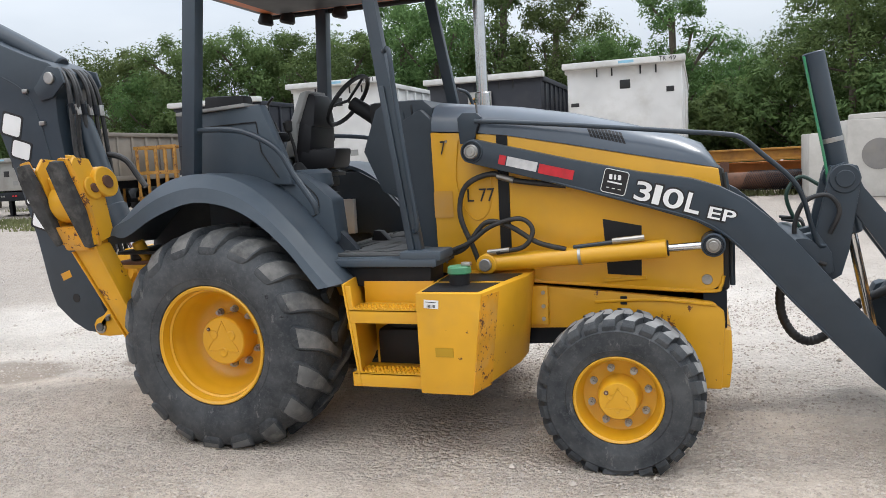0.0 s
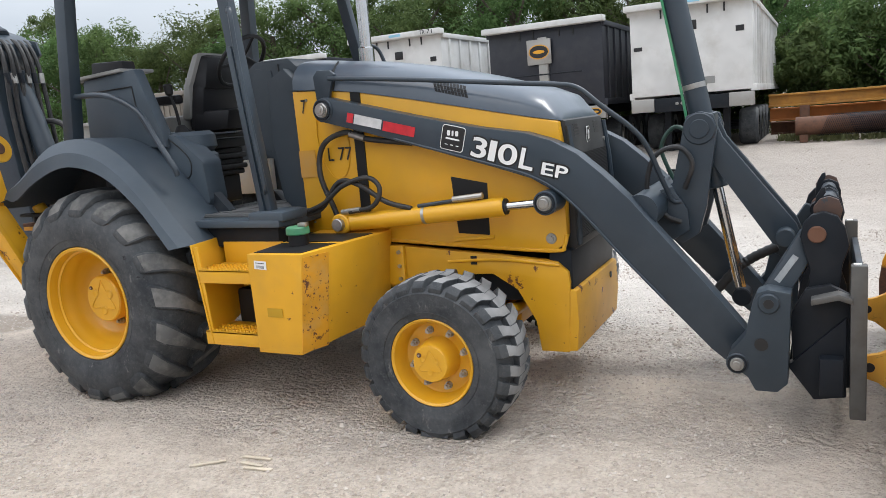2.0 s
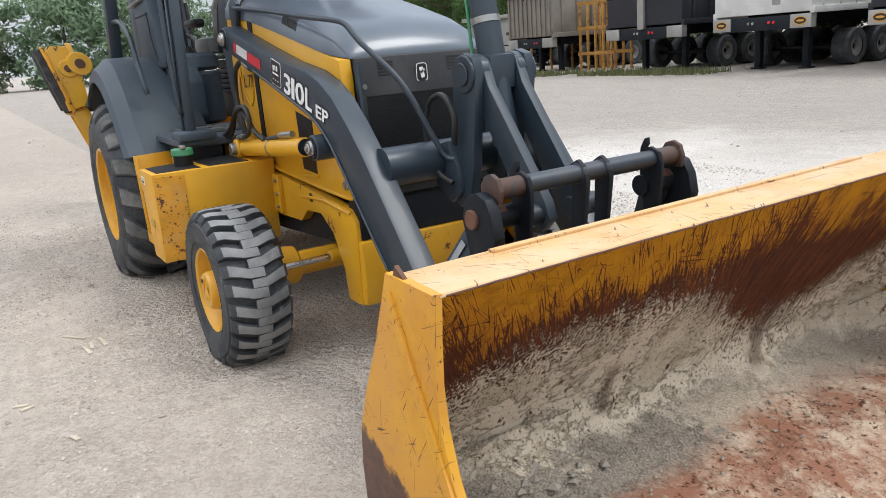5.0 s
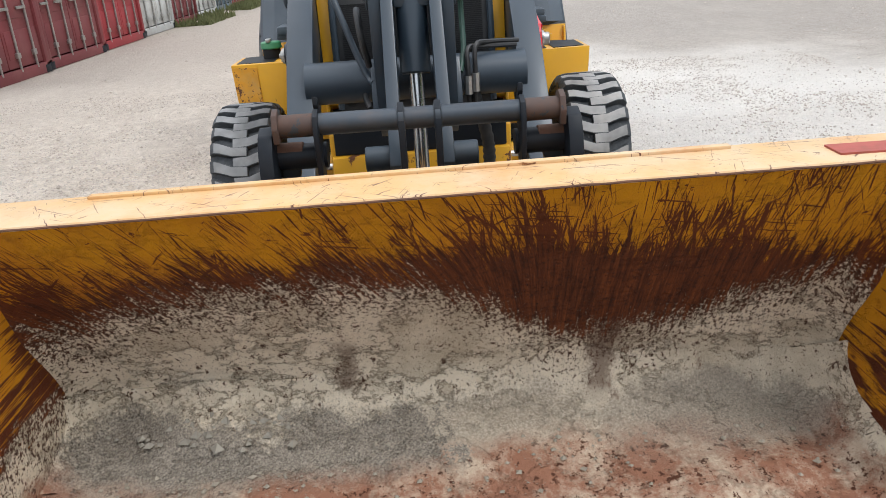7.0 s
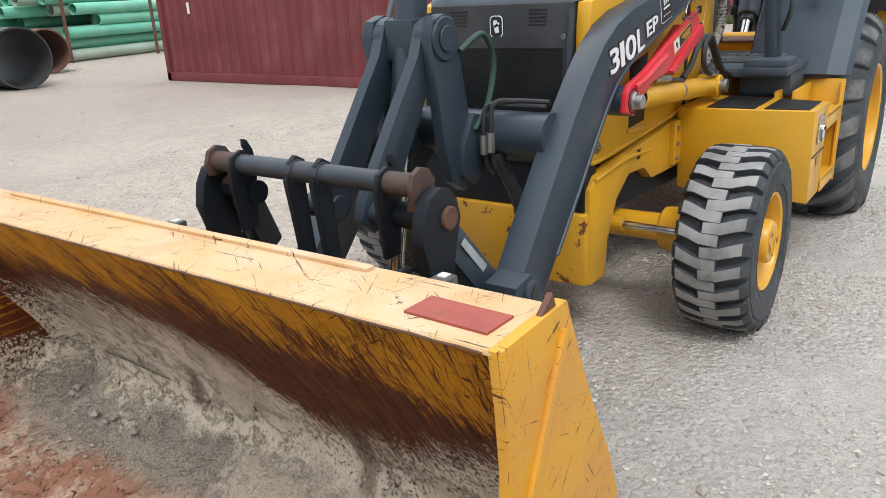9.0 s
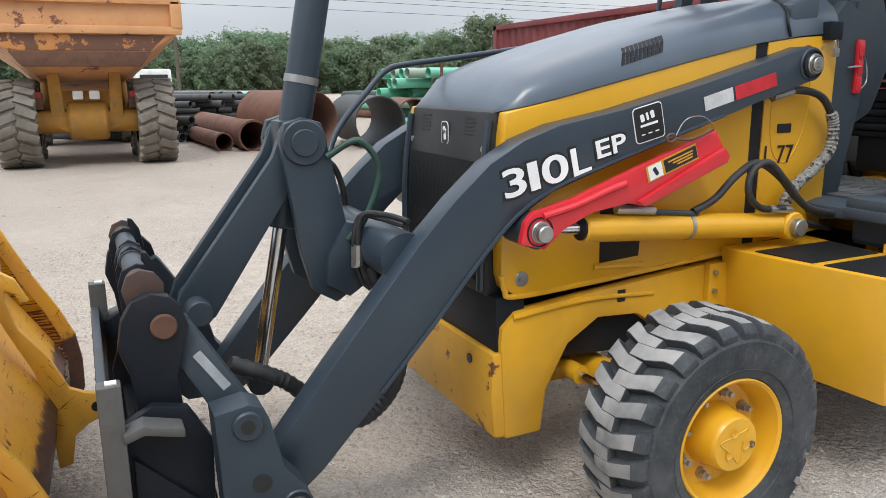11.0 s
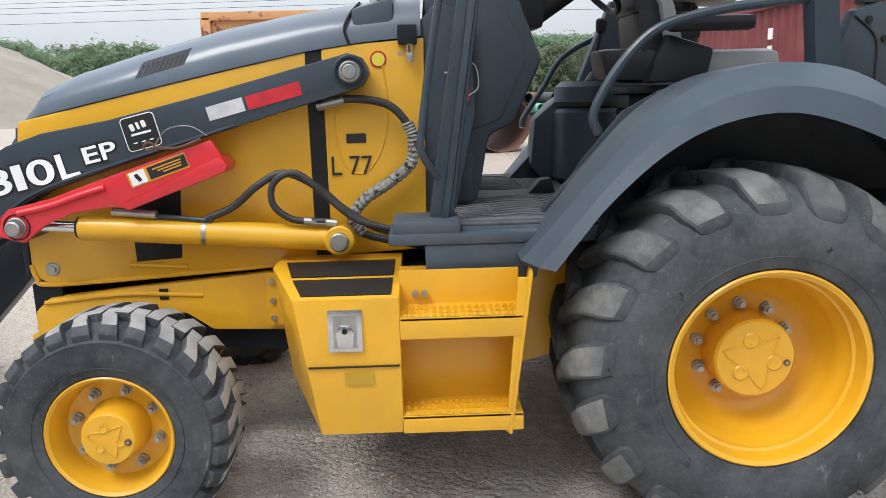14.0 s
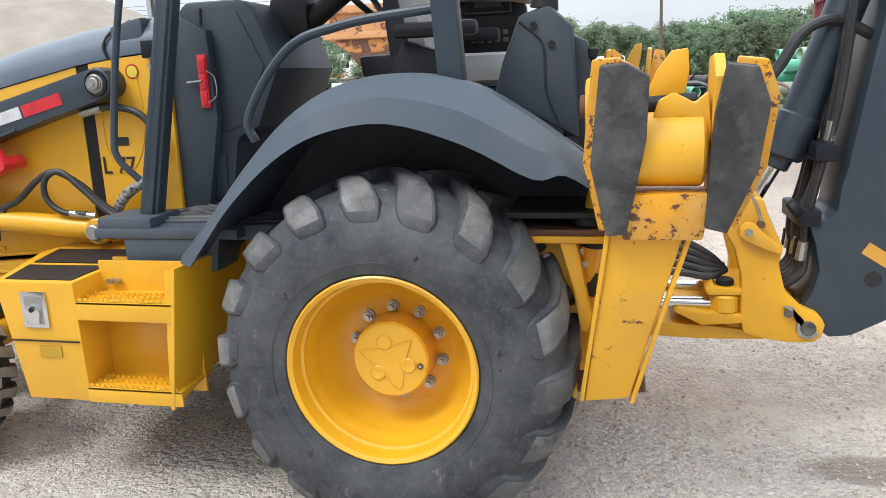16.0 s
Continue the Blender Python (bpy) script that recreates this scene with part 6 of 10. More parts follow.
for y in (YT - 0.12, YT + 0.15):
    eye = part("cylinder_eye", rod(bmesh.new(), (-1.19, y, 0.508), (-1.19, y, 0.585), 0.062, seg=28, bev=0.008), yellow_frame, swing)
    part("swing_rod", rod(bmesh.new(), (-0.78, y, 0.535), (-1.15, y, 0.54), 0.026, seg=20), chrome, eye, "polished swing cylinder rod")
    part("swing_barrel", rod(bmesh.new(), (-0.60, y, 0.53), (-0.92, y, 0.535), 0.048, seg=24, bev=0.006), black, eye)
    part("eye_pin", rod(bmesh.new(), (-1.19, y, 0.62), (-1.19, y, 0.648), 0.035, seg=20, bev=0.004), black, eye)
for s in (-1, 1):
    y = YT + s * 0.21
    plate = bmesh.new()
    hull = []
    for cxp, czp, r, a0, a1 in ((-1.424, 0.525, 0.030, 55, 205), (-1.505, 0.462, 0.046, 205, 415)):
        for k in range(9):
            a = radians(a0 + (a1 - a0) * k / 8)
            hull.append((cxp + r * math.cos(a), czp + r * math.sin(a)))
    prism(plate, hull, *sorted((y, y + s * 0.012)), 0.003)
    kp = part("keeper_plate", plate, zinc, swing, "zinc-plated pin keeper plate")
    part("keeper_bolt", rod(bmesh.new(), (-1.424, y + s * 0.010, 0.525), (-1.424, y + s * 0.026, 0.525), 0.017, seg=6), steel_post, kp)
    part("keeper_pin", lathe(bmesh.new(), [(0.030, abs(y) + 0.012), (0.028, abs(y) + 0.020), (0.020, abs(y) + 0.019), (0.010, abs(y) + 0.013), (0.0, abs(y) + 0.012)], -1.505, 0.462, 1 if y > 0 else -1, 24), steel_post, kp)
    lv = part("boom_lock_lever", prism(bmesh.new(), [(-1.222, 0.875), (-1.245, 0.900), (-1.285, 0.895), (-1.31, 0.865), (-1.385, 0.805), (-1.392, 0.780), (-1.370, 0.772), (-1.30, 0.800), (-1.245, 0.826), (-1.224, 0.845)], *sorted((y, y + s * 0.035)), 0.012), yellow, swing, "yellow boom lock lever")
    part("lever_bolt", rod(bmesh.new(), (-1.258, y + s * 0.03, 0.862), (-1.258, y + s * 0.05, 0.862), 0.016, seg=6), zinc, lv)
    part("lever_stop", rod(bmesh.new(), (-1.306, y, 0.890), (-1.306, y + s * 0.03, 0.890), 0.014, seg=14), rusty, lv)
    part("lever_link", tube(bmesh.new(), [(-1.306, y + s * 0.02, 0.90), (-1.285, y + s * 0.03, 0.96), (-1.262, y + s * 0.03, 1.01)], 0.006, 6), zinc, lv)
part("tower_head", rod(bmesh.new(), (-1.275, YT - 0.14, 0.955), (-1.275, YT + 0.14, 0.955), 0.05, seg=24, bev=0.006), yellow_frame, swing)
part("tower_pin", rod(bmesh.new(), (-1.505, YT - 0.22, 0.462), (-1.505, YT + 0.22, 0.462), 0.030, seg=24), zinc, swing)
for i in range(5):
    part("swing_hose", tube(bmesh.new(), [(-0.80, 0.03 + 0.02 * i, 0.74 - 0.02 * i), (-0.98, 0.04 + 0.02 * i, 0.80 - 0.03 * i), (-1.12, 0.03 + 0.02 * i, 0.74 - 0.02 * i), (-1.20, 0.0, 0.66)], 0.016, 8), hose_black, swing)

BOOM = [(-1.50, 0.865), (-1.515, 0.90), (-1.56, 0.895), (-1.597, 0.93), (-1.605, 1.03), (-1.622, 1.10), (-1.675, 1.455), (-1.71, 1.68), (-1.735, 1.90), (-1.735, 2.06), (-1.675, 2.14), (-1.68, 2.24), (-1.77, 2.31), (-1.92, 2.36), (-2.2, 2.48), (-2.66, 2.72), (-2.70, 2.50), (-2.42, 2.20),
        (-2.29, 1.90), (-2.145, 1.47), (-2.045, 1.10), (-1.975, 0.72), (-1.935, 0.60), (-1.80, 0.48), (-1.68, 0.415), (-1.60, 0.405), (-1.53, 0.46), (-1.495, 0.54), (-1.525, 0.60), (-1.545, 0.69), (-1.525, 0.79)]
boom = part("boom", prism(bmesh.new(), BOOM, YT - 0.16, YT + 0.16, 0.015), slate, loader, "slate-grey curved backhoe boom, folded up")
for s in (-1, 1):
    y = s * YT + 0.16  # distance of this face from the middle, along its own side
    part("pin_plate", prism(bmesh.new(), [(-1.63, 2.16), (-1.66, 2.26), (-1.76, 2.285), (-1.90, 2.14), (-1.85, 2.05), (-1.74, 2.07)], *sorted((s * y, s * (y + 0.02))), 0.006), slate, boom)
    part("pin", rod(bmesh.new(), (-1.745, s * y, 2.20), (-1.745, s * (y + 0.04), 2.20), 0.042, seg=26, bev=0.005), zinc, boom)
    sheet("side_reflector", 0.085 if s < 0 else 0.12, 0.052, side_pose(s, -1.813, y + 0.001, 0.82, 20) if s < 0 else side_pose(s, -1.758, y + 0.001, 0.751, -33), decal_amber, boom, "amber reflector")
    part("boom_hole", rod(bmesh.new(), (-1.745, s * (y - 0.005), 0.655), (-1.745, s * (y + 0.002), 0.655), 0.032, seg=22), decal_black, boom)
    # pressed seam along the boom and two small grease fittings
    part("boom_seam", tube(bmesh.new(), [(-2.30, s * (y + 0.001), 2.30), (-2.02, s * (y + 0.001), 2.14), (-1.90, s * (y + 0.001), 1.93), (-1.82, s * (y + 0.001), 1.60)], 0.005, 6), slate_worn, boom)
    for x, z in ((-1.98, 2.13), (-1.86, 1.90)):
        part("grease_fitting", box(bmesh.new(), x - 0.03, x + 0.02, min(s * y, s * (y + 0.02)), max(s * y, s * (y + 0.02)), z - 0.015, z + 0.015, 0.006), zinc, boom)
    # white bars of uneven length stand in for the maker's name
    for x, z, w in ((-2.153, 1.905, 0.150), (-2.092, 1.726, 0.125), (-2.046, 1.547, 0.125), (-2.003, 1.384, 0.135), (-1.976, 1.221, 0.125)):
        m_ = side_pose(s, x, y + 0.0012, z, -73 * s)
        sheet("name_edge", w + 0.022, 0.190, m_, decal_black, boom, "", 0.02)
        sheet("name_bar", w - 0.008, 0.160, m_ @ pose(0, 0, 0.0015), decal_white, boom, "", 0.022)
bm = bmesh.new()
rod(bm, (-1.30, YT, 0.94), (-1.42, YT, 1.16), 0.032, seg=22)
bc = part("boom_cylinder", rod(bmesh.new(), (-1.425, YT, 1.155), (-1.72, YT, 2.03), 0.074, seg=28, bev=0.01), slate, loader, "slate-grey boom cylinder")
part("piston_rod", bm, chrome, bc)
part("cylinder_head", rod(bmesh.new(), (-1.385, YT, 1.085), (-1.415, YT, 1.15), 0.052, seg=28, bev=0.008), slate, bc)
part("head_collar", rod(bmesh.new(), (-1.405, YT, 1.13), (-1.475, YT, 1.30), 0.084, seg=28, bev=0.01), slate, bc)
bm = bmesh.new()
rod(bm, (-1.80, YT, 2.30), (-2.75, YT, 2.80), 0.065, seg=28, bev=0.01)
part("dipper_cylinder", bm, slate, loader, "slate-grey dipper cylinder")
part("dipper", prism(bmesh.new(), [(-2.50, 2.62), (-2.60, 2.80), (-2.92, 2.75), (-3.0, 1.9), (-2.95, 0.9), (-2.78, 0.9), (-2.72, 1.9)], YT - 0.09, YT + 0.09, 0.012), slate, loader, "slate-grey dipper arm folded behind the boom")
for i in range(6):
    y = -0.13 + 0.05 * i
    k = 0.012 * math.sin(2.4 * i)
    hs = part("boom_hose", tube(bmesh.new(), [(-1.80, YT + y, 2.28), (-1.69 + k, YT + y, 2.24), (-1.625 + k, YT + y * 1.1, 2.08), (-1.615 - k, YT + y * 1.2, 1.75), (-1.57 + k, YT + y * 1.2, 1.35), (-1.53 - k, YT + y, 1.05), (-1.485 + k, YT + y, 0.85), (-1.49, YT + y, 0.68), (-1.40, YT + y, 0.60)], 0.017, 8), hose_black, boom, "black hydraulic hose")
    for z, x in ((2.02, -1.622), (1.28, -1.562), (0.80, -1.485)):
        part("hose_fitting", rod(bmesh.new(), (x, YT + y * 1.12, z), (x + 0.008, YT + y * 1.08, z - 0.075), 0.021, seg=8), zinc if i % 2 else black, hs)
for z, x in ((1.16, -1.545), (0.90, -1.50)):
    part("hose_block", box(bmesh.new(), x - 0.04, x + 0.045, YT - 0.17, YT + 0.17, z - 0.035, z + 0.035, 0.012), black, boom)
part("loop_hose", tube(bmesh.new(), [(-1.70, YT + 0.05, 1.60), (-1.56, YT + 0.08, 1.66), (-1.44, YT + 0.12, 1.62), (-1.36, YT + 0.14, 1.50), (-1.30, YT + 0.14, 1.42)], 0.022, 10), hose_black, boom)
part("valve_lever_knob", rod(bmesh.new(), (-1.42, YT + 0.16, 0.93), (-1.455, YT + 0.16, 0.955), 0.036, seg=18, bev=0.01), black, boom)

# ---------- detached loader bucket ----------
def bucket_material(name, more_paint, less_rust=0.0):
    m, n, l, b = nodes_of(name)
    add = lambda p, q: math_node(n, l, "ADD", p, q)
    mul = lambda p, q: math_node(n, l, "MULTIPLY", p, q)
    less = lambda p, q: math_node(n, l, "SUBTRACT", p, q)
    tc = n.new("ShaderNodeTexCoord")
    sep = n.new("ShaderNodeSeparateXYZ")
    l.new(tc.outputs["Object"], sep.inputs["Vector"])
    z, x, y = sep.outputs["Z"], sep.outputs["X"], sep.outputs["Y"]
    wob = noise_node(n, l, 1.7, 7.0, 0.66)
    skew = mul(less(1.0, ramp_node(n, l, y, -0.15, 0.35)), mul(less(z, 0.7), 0.55))
    lean = n.new("ShaderNodeCombineXYZ")
    for key, q in (("X", x), ("Y", add(y, skew)), ("Z", z)):
        l.new(q, lean.inputs[key])

    def streak(scale, detail, rough, stretch):
        mp = n.new("ShaderNodeMapping")
        mp.inputs["Scale"].default_value = stretch
        nz = n.new("ShaderNodeTexNoise")
        nz.inputs["Scale"].default_value, nz.inputs["Detail"].default_value, nz.inputs["Roughness"].default_value = scale, detail, rough
        l.new(lean.outputs["Vector"], mp.inputs["Vector"])
        l.new(mp.outputs["Vector"], nz.inputs["Vector"])
        return nz.outputs["Fac"]

    def dots(scale, reach, rare):
        """Crisp round specks of uneven size: one in a share of the cells."""
        vo = n.new("ShaderNodeTexVoronoi")
        vo.inputs["Scale"].default_value = scale
        l.new(tc.outputs["Object"], vo.inputs["Vector"])
        bw = n.new("ShaderNodeRGBToBW")
        l.new(vo.outputs["Color"], bw.inputs["Color"])
        size = mul(less(bw.outputs["Val"], rare), reach)
        return ramp_node(n, l, less(size, vo.outputs["Distance"]), 0.0, 0.03)

    run = streak(8.0, 5.0, 0.7, (0.3, 2.2, 0.35))
    hair = streak(30.0, 5.0, 0.75, (0.2, 2.6, 0.13))
    fleck = noise_node(n, l, 120.0, 4.0, 0.8)
    ends = ramp_node(n, l, math_node(n, l, "ABSOLUTE", less(y, 0.03), 0.0), 0.72, 1.10)
    zp = add(z, more_paint)
    zz = add(add(zp, mul(ends, 0.09)), mul(less(wob, 0.5), 0.36))
    zz = add(zz, mul(less(run, 0.5), 0.22))
    top = add(zz, mul(less(hair, 0.5), 0.42))
    top = add(top, mul(less(fleck, 0.5), 0.16))
    # bare rust is deepest a little off the middle and thins out to both sides
    deep = mul(ramp_node(n, l, y, -0.40, 0.30), less(1.0, ramp_node(n, l, y, 0.62, 0.98)))
    low = add(zz, mul(less(deep, 0.18 + less_rust), 0.22))
    low = add(add(low, mul(less(fleck, 0.5), 0.34)), mul(less(hair, 0.5), 0.30))
    paint = mix_node(n, l, ramp_node(n, l, noise_node(n, l, 8.0, 5.0), 0.4, 0.7), (0.62, 0.262, 0.007), (0.52, 0.202, 0.008))
    stain = ramp_node(n, l, add(noise_node(n, l, 6.0, 7.0, 0.75, (0.4, 1.6, 0.5)), mul(less(0.80, zp), 1.0)), 0.52, 0.80)
    # stain fades out to the left, painting in the stronger light at that end
    paint = mix_node(n, l, mul(mul(stain, 0.8), less(1.0, mul(ramp_node(n, l, y, 0.45, 0.95), 0.75))), paint, (0.35, 0.100, 0.012))
    # thin scratches in bundles, most of them running down the shell
    bundle = mul(less(noise_node(n, l, 3.2, 3.0, 0.6, (1, 1.5, 0.6)), 0.5), 0.42)
    worn = add(mul(less(0.96, zp), 0.42), bundle)
    for turn, scale, at, long in ((3, 7.5, 0.64, 26.0), (-6, 9.0, 0.64, 30.0), (11, 5.5, 0.66, 18.0), (-17, 6.5, 0.66, 20.0), (28, 8.0, 0.675, 24.0), (-58, 6.0, 0.70, 22.0), (80, 7.0, 0.685, 26.0), (-35, 3.4, 0.72, 8.0)):
        mp = n.new("ShaderNodeMapping")
        mp.vector_type = "TEXTURE"
        mp.inputs["Rotation"].default_value = (radians(turn), 0, 0)
        mp.inputs["Scale"].default_value = (0.5, 0.05 / scale, 0.05 * long / scale)
        mp.inputs["Location"].default_value = (turn, scale, 0.0)
        l.new(lean.outputs["Vector"], mp.inputs["Vector"])
        sc = n.new("ShaderNodeTexNoise")
        sc.inputs["Scale"].default_value, sc.inputs["Detail"].default_value, sc.inputs["Roughness"].default_value = 1.0, 4.0, 0.62
        l.new(mp.outputs["Vector"], sc.inputs["Vector"])
        paint = mix_node(n, l, ramp_node(n, l, add(sc.outputs["Fac"], worn), at, at + 0.035), paint, (0.12, 0.030, 0.009))
    chips = ramp_node(n, l, add(noise_node(n, l, 34.0, 4.0, 0.7, (1, 0.8, 1.2)), mul(worn, 0.45)), 0.655, 0.68)
    paint = mix_node(n, l, chips, paint, (0.14, 0.036, 0.010))
    paint = mix_node(n, l, ramp_node(n, l, noise_node(n, l, 4.6, 5.0, 0.7), 0.705, 0.76), paint, (0.45, 0.37, 0.27))
    rust = mix_node(n, l, ramp_node(n, l, hair, 0.36, 0.66), (0.052, 0.015, 0.007), (0.195, 0.054, 0.016))
    rust = mix_node(n, l, mul(ramp_node(n, l, noise_node(n, l, 60.0, 4.0, 0.75), 0.53, 0.66), 0.75), rust, (0.036, 0.014, 0.009))
    rust = mix_node(n, l, ramp_node(n, l, noise_node(n, l, 11.0, 6.0, 0.75, (0.5, 0.9, 1.2)), 0.68, 0.71), rust, (0.34, 0.22, 0.13))
    rust = mix_node(n, l, dots(95.0, 0.8, 0.60), rust, (0.018, 0.008, 0.006))
    rust = mix_node(n, l, mul(dots(140.0, 0.8, 0.68), ramp_node(n, l, noise_node(n, l, 4.0, 4.0), 0.45, 0.6)), rust, (0.36, 0.26, 0.17))
    clay = mix_node(n, l, ramp_node(n, l, noise_node(n, l, 6.0, 8.0, 0.75), 0.36, 0.64), (0.48, 0.40, 0.29), (0.72, 0.62, 0.475))
    crust = noise_node(n, l, 3.8, 9.0, 0.72, (1, 0.8, 1.3))
    clay = mix_node(n, l, ramp_node(n, l, crust, 0.50, 0.515), clay, (0.72, 0.615, 0.47))
    clay = mix_node(n, l, mul(mul(ramp_node(n, l, crust, 0.475, 0.499), less(1.0, ramp_node(n, l, crust, 0.499, 0.508))), 0.7), clay, (0.15, 0.105, 0.065))
    # brown specks through the clay, thicker near the rust
    thick = math_node(n, l, "MAXIMUM", mul(less(low, 0.42), 0.6), -0.02)
    specks = ramp_node(n, l, add(noise_node(n, l, 85.0, 5.0, 0.78, (1, 1.2, 0.85)), thick), 0.572, 0.598)
    clay = mix_node(n, l, specks, clay, (0.085, 0.040, 0.024))
    clay = mix_node(n, l, ramp_node(n, l, noise_node(n, l, 26.0, 5.0, 0.8), 0.605, 0.622), clay, (0.11, 0.060, 0.038))
    clay = mix_node(n, l, mul(ramp_node(n, l, add(noise_node(n, l, 3.6, 6.0, 0.7, (1, 1.8, 0.5)), mul(less(fleck, 0.5), 0.25)), 0.61, 0.66), 0.75), clay, (0.15, 0.070, 0.042))
    clay = mix_node(n, l, mul(ramp_node(n, l, noise_node(n, l, 3.3, 7.0, 0.75, (1, 0.9, 1.3)), 0.58, 0.72), 0.5), clay, (0.26, 0.230, 0.182))
    clay = mix_node(n, l, dots(62.0, 0.62, 0.70), clay, (0.075, 0.034, 0.020))
    clay = mix_node(n, l, mul(dots(120.0, 0.7, 0.66), ramp_node(n, l, noise_node(n, l, 5.0, 4.0), 0.42, 0.58)), clay, (0.085, 0.042, 0.026))
    for y0, half, z0, z1 in ((-0.27, 0.030, 0.20, 0.42), (0.47, 0.038, 0.16, 0.48)):
        off = math_node(n, l, "ABSOLUTE", less(add(y, add(mul(less(noise_node(n, l, 9.0, 4.0), 0.5), 0.12), mul(less(fleck, 0.5), 0.14))), y0), 0.0)
        smear = mul(ramp_node(n, l, off, half * 0.6, half * 1.5, (1, 1, 1, 1), (0, 0, 0, 1)), mul(ramp_node(n, l, z, z0, z0 + 0.04), less(1.0, ramp_node(n, l, z, z1 - 0.05, z1))))
        clay = mix_node(n, l, mul(smear, 0.7), clay, (0.115, 0.062, 0.040))
    grey = mix_node(n, l, ramp_node(n, l, noise_node(n, l, 130.0, 4.0, 0.8), 0.38, 0.64), (0.27, 0.22, 0.165), (0.64, 0.54, 0.42))
    grey = mix_node(n, l, mul(dots(85.0, 0.8, 0.58), 0.7), grey, (0.10, 0.080, 0.060))
    grey = mix_node(n, l, mul(ramp_node(n, l, noise_node(n, l, 3.0, 7.0, 0.72), 0.46, 0.66), 0.75), grey, (0.50, 0.43, 0.33))
    low_rust = mix_node(n, l, ramp_node(n, l, add(noise_node(n, l, 5.5, 8.0, 0.78), mul(less(fleck, 0.5), 0.1)), 0.45, 0.62), (0.32, 0.150, 0.092), (0.60, 0.470, 0.345))
    low_rust = mix_node(n, l, ramp_node(n, l, noise_node(n, l, 38.0, 5.0, 0.78), 0.57, 0.60), low_rust, (0.10, 0.040, 0.022))
    xx = add(x, mul(less(wob, 0.5), 0.35))
    floor_col = mix_node(n, l, ramp_node(n, l, add(less(xx, 3.8), mul(less(fleck, 0.5), 0.1)), 0.38, 0.50), grey, low_rust)
    xx = less(xx, 4.1)
    yy = add(add(y, mul(less(noise_node(n, l, 5.0, 7.0, 0.8), 0.5), 0.9)), mul(less(fleck, 0.5), 0.25))
    heap = math_node(n, l, "MAXIMUM", less(1.0, ramp_node(n, l, yy, -0.55, -0.25)), mul(ramp_node(n, l, yy, 0.40, 0.75), 0.6))
    heap = mul(heap, less(1.0, ramp_node(n, l, add(xx, mul(less(fleck, 0.5), 0.06)), 0.16, 0.26)))
    grit = mix_node(n, l, ramp_node(n, l, noise_node(n, l, 150.0, 4.0, 0.8), 0.36, 0.66), (0.115, 0.097, 0.079), (0.44, 0.38, 0.305))
    zlow = add(z, mul(less(noise_node(n, l, 3.0, 7.0, 0.7), 0.5), 0.26))
    col = mix_node(n, l, ramp_node(n, l, add(zlow, mul(less(fleck, 0.5), 0.12)), 0.17, 0.21), mix_node(n, l, heap, floor_col, grit), clay)
    col = mix_node(n, l, ramp_node(n, l, low, 0.585, 0.605), col, rust)
    col = mix_node(n, l, ramp_node(n, l, top, 0.70, 0.735), col, paint)
    l.new(col, b.inputs["Base Color"])
    b.inputs["Roughness"].default_value = 0.8
    b.inputs["Specular IOR Level"].default_value = 0.18
    bump_node(n, l, add(add(noise_node(n, l, 150.0, 5.0, 0.8), mul(noise_node(n, l, 14.0, 7.0, 0.75), 3.0)), mul(ramp_node(n, l, crust, 0.49, 0.52), 1.2)), 0.8, 0.006, b)
    return m


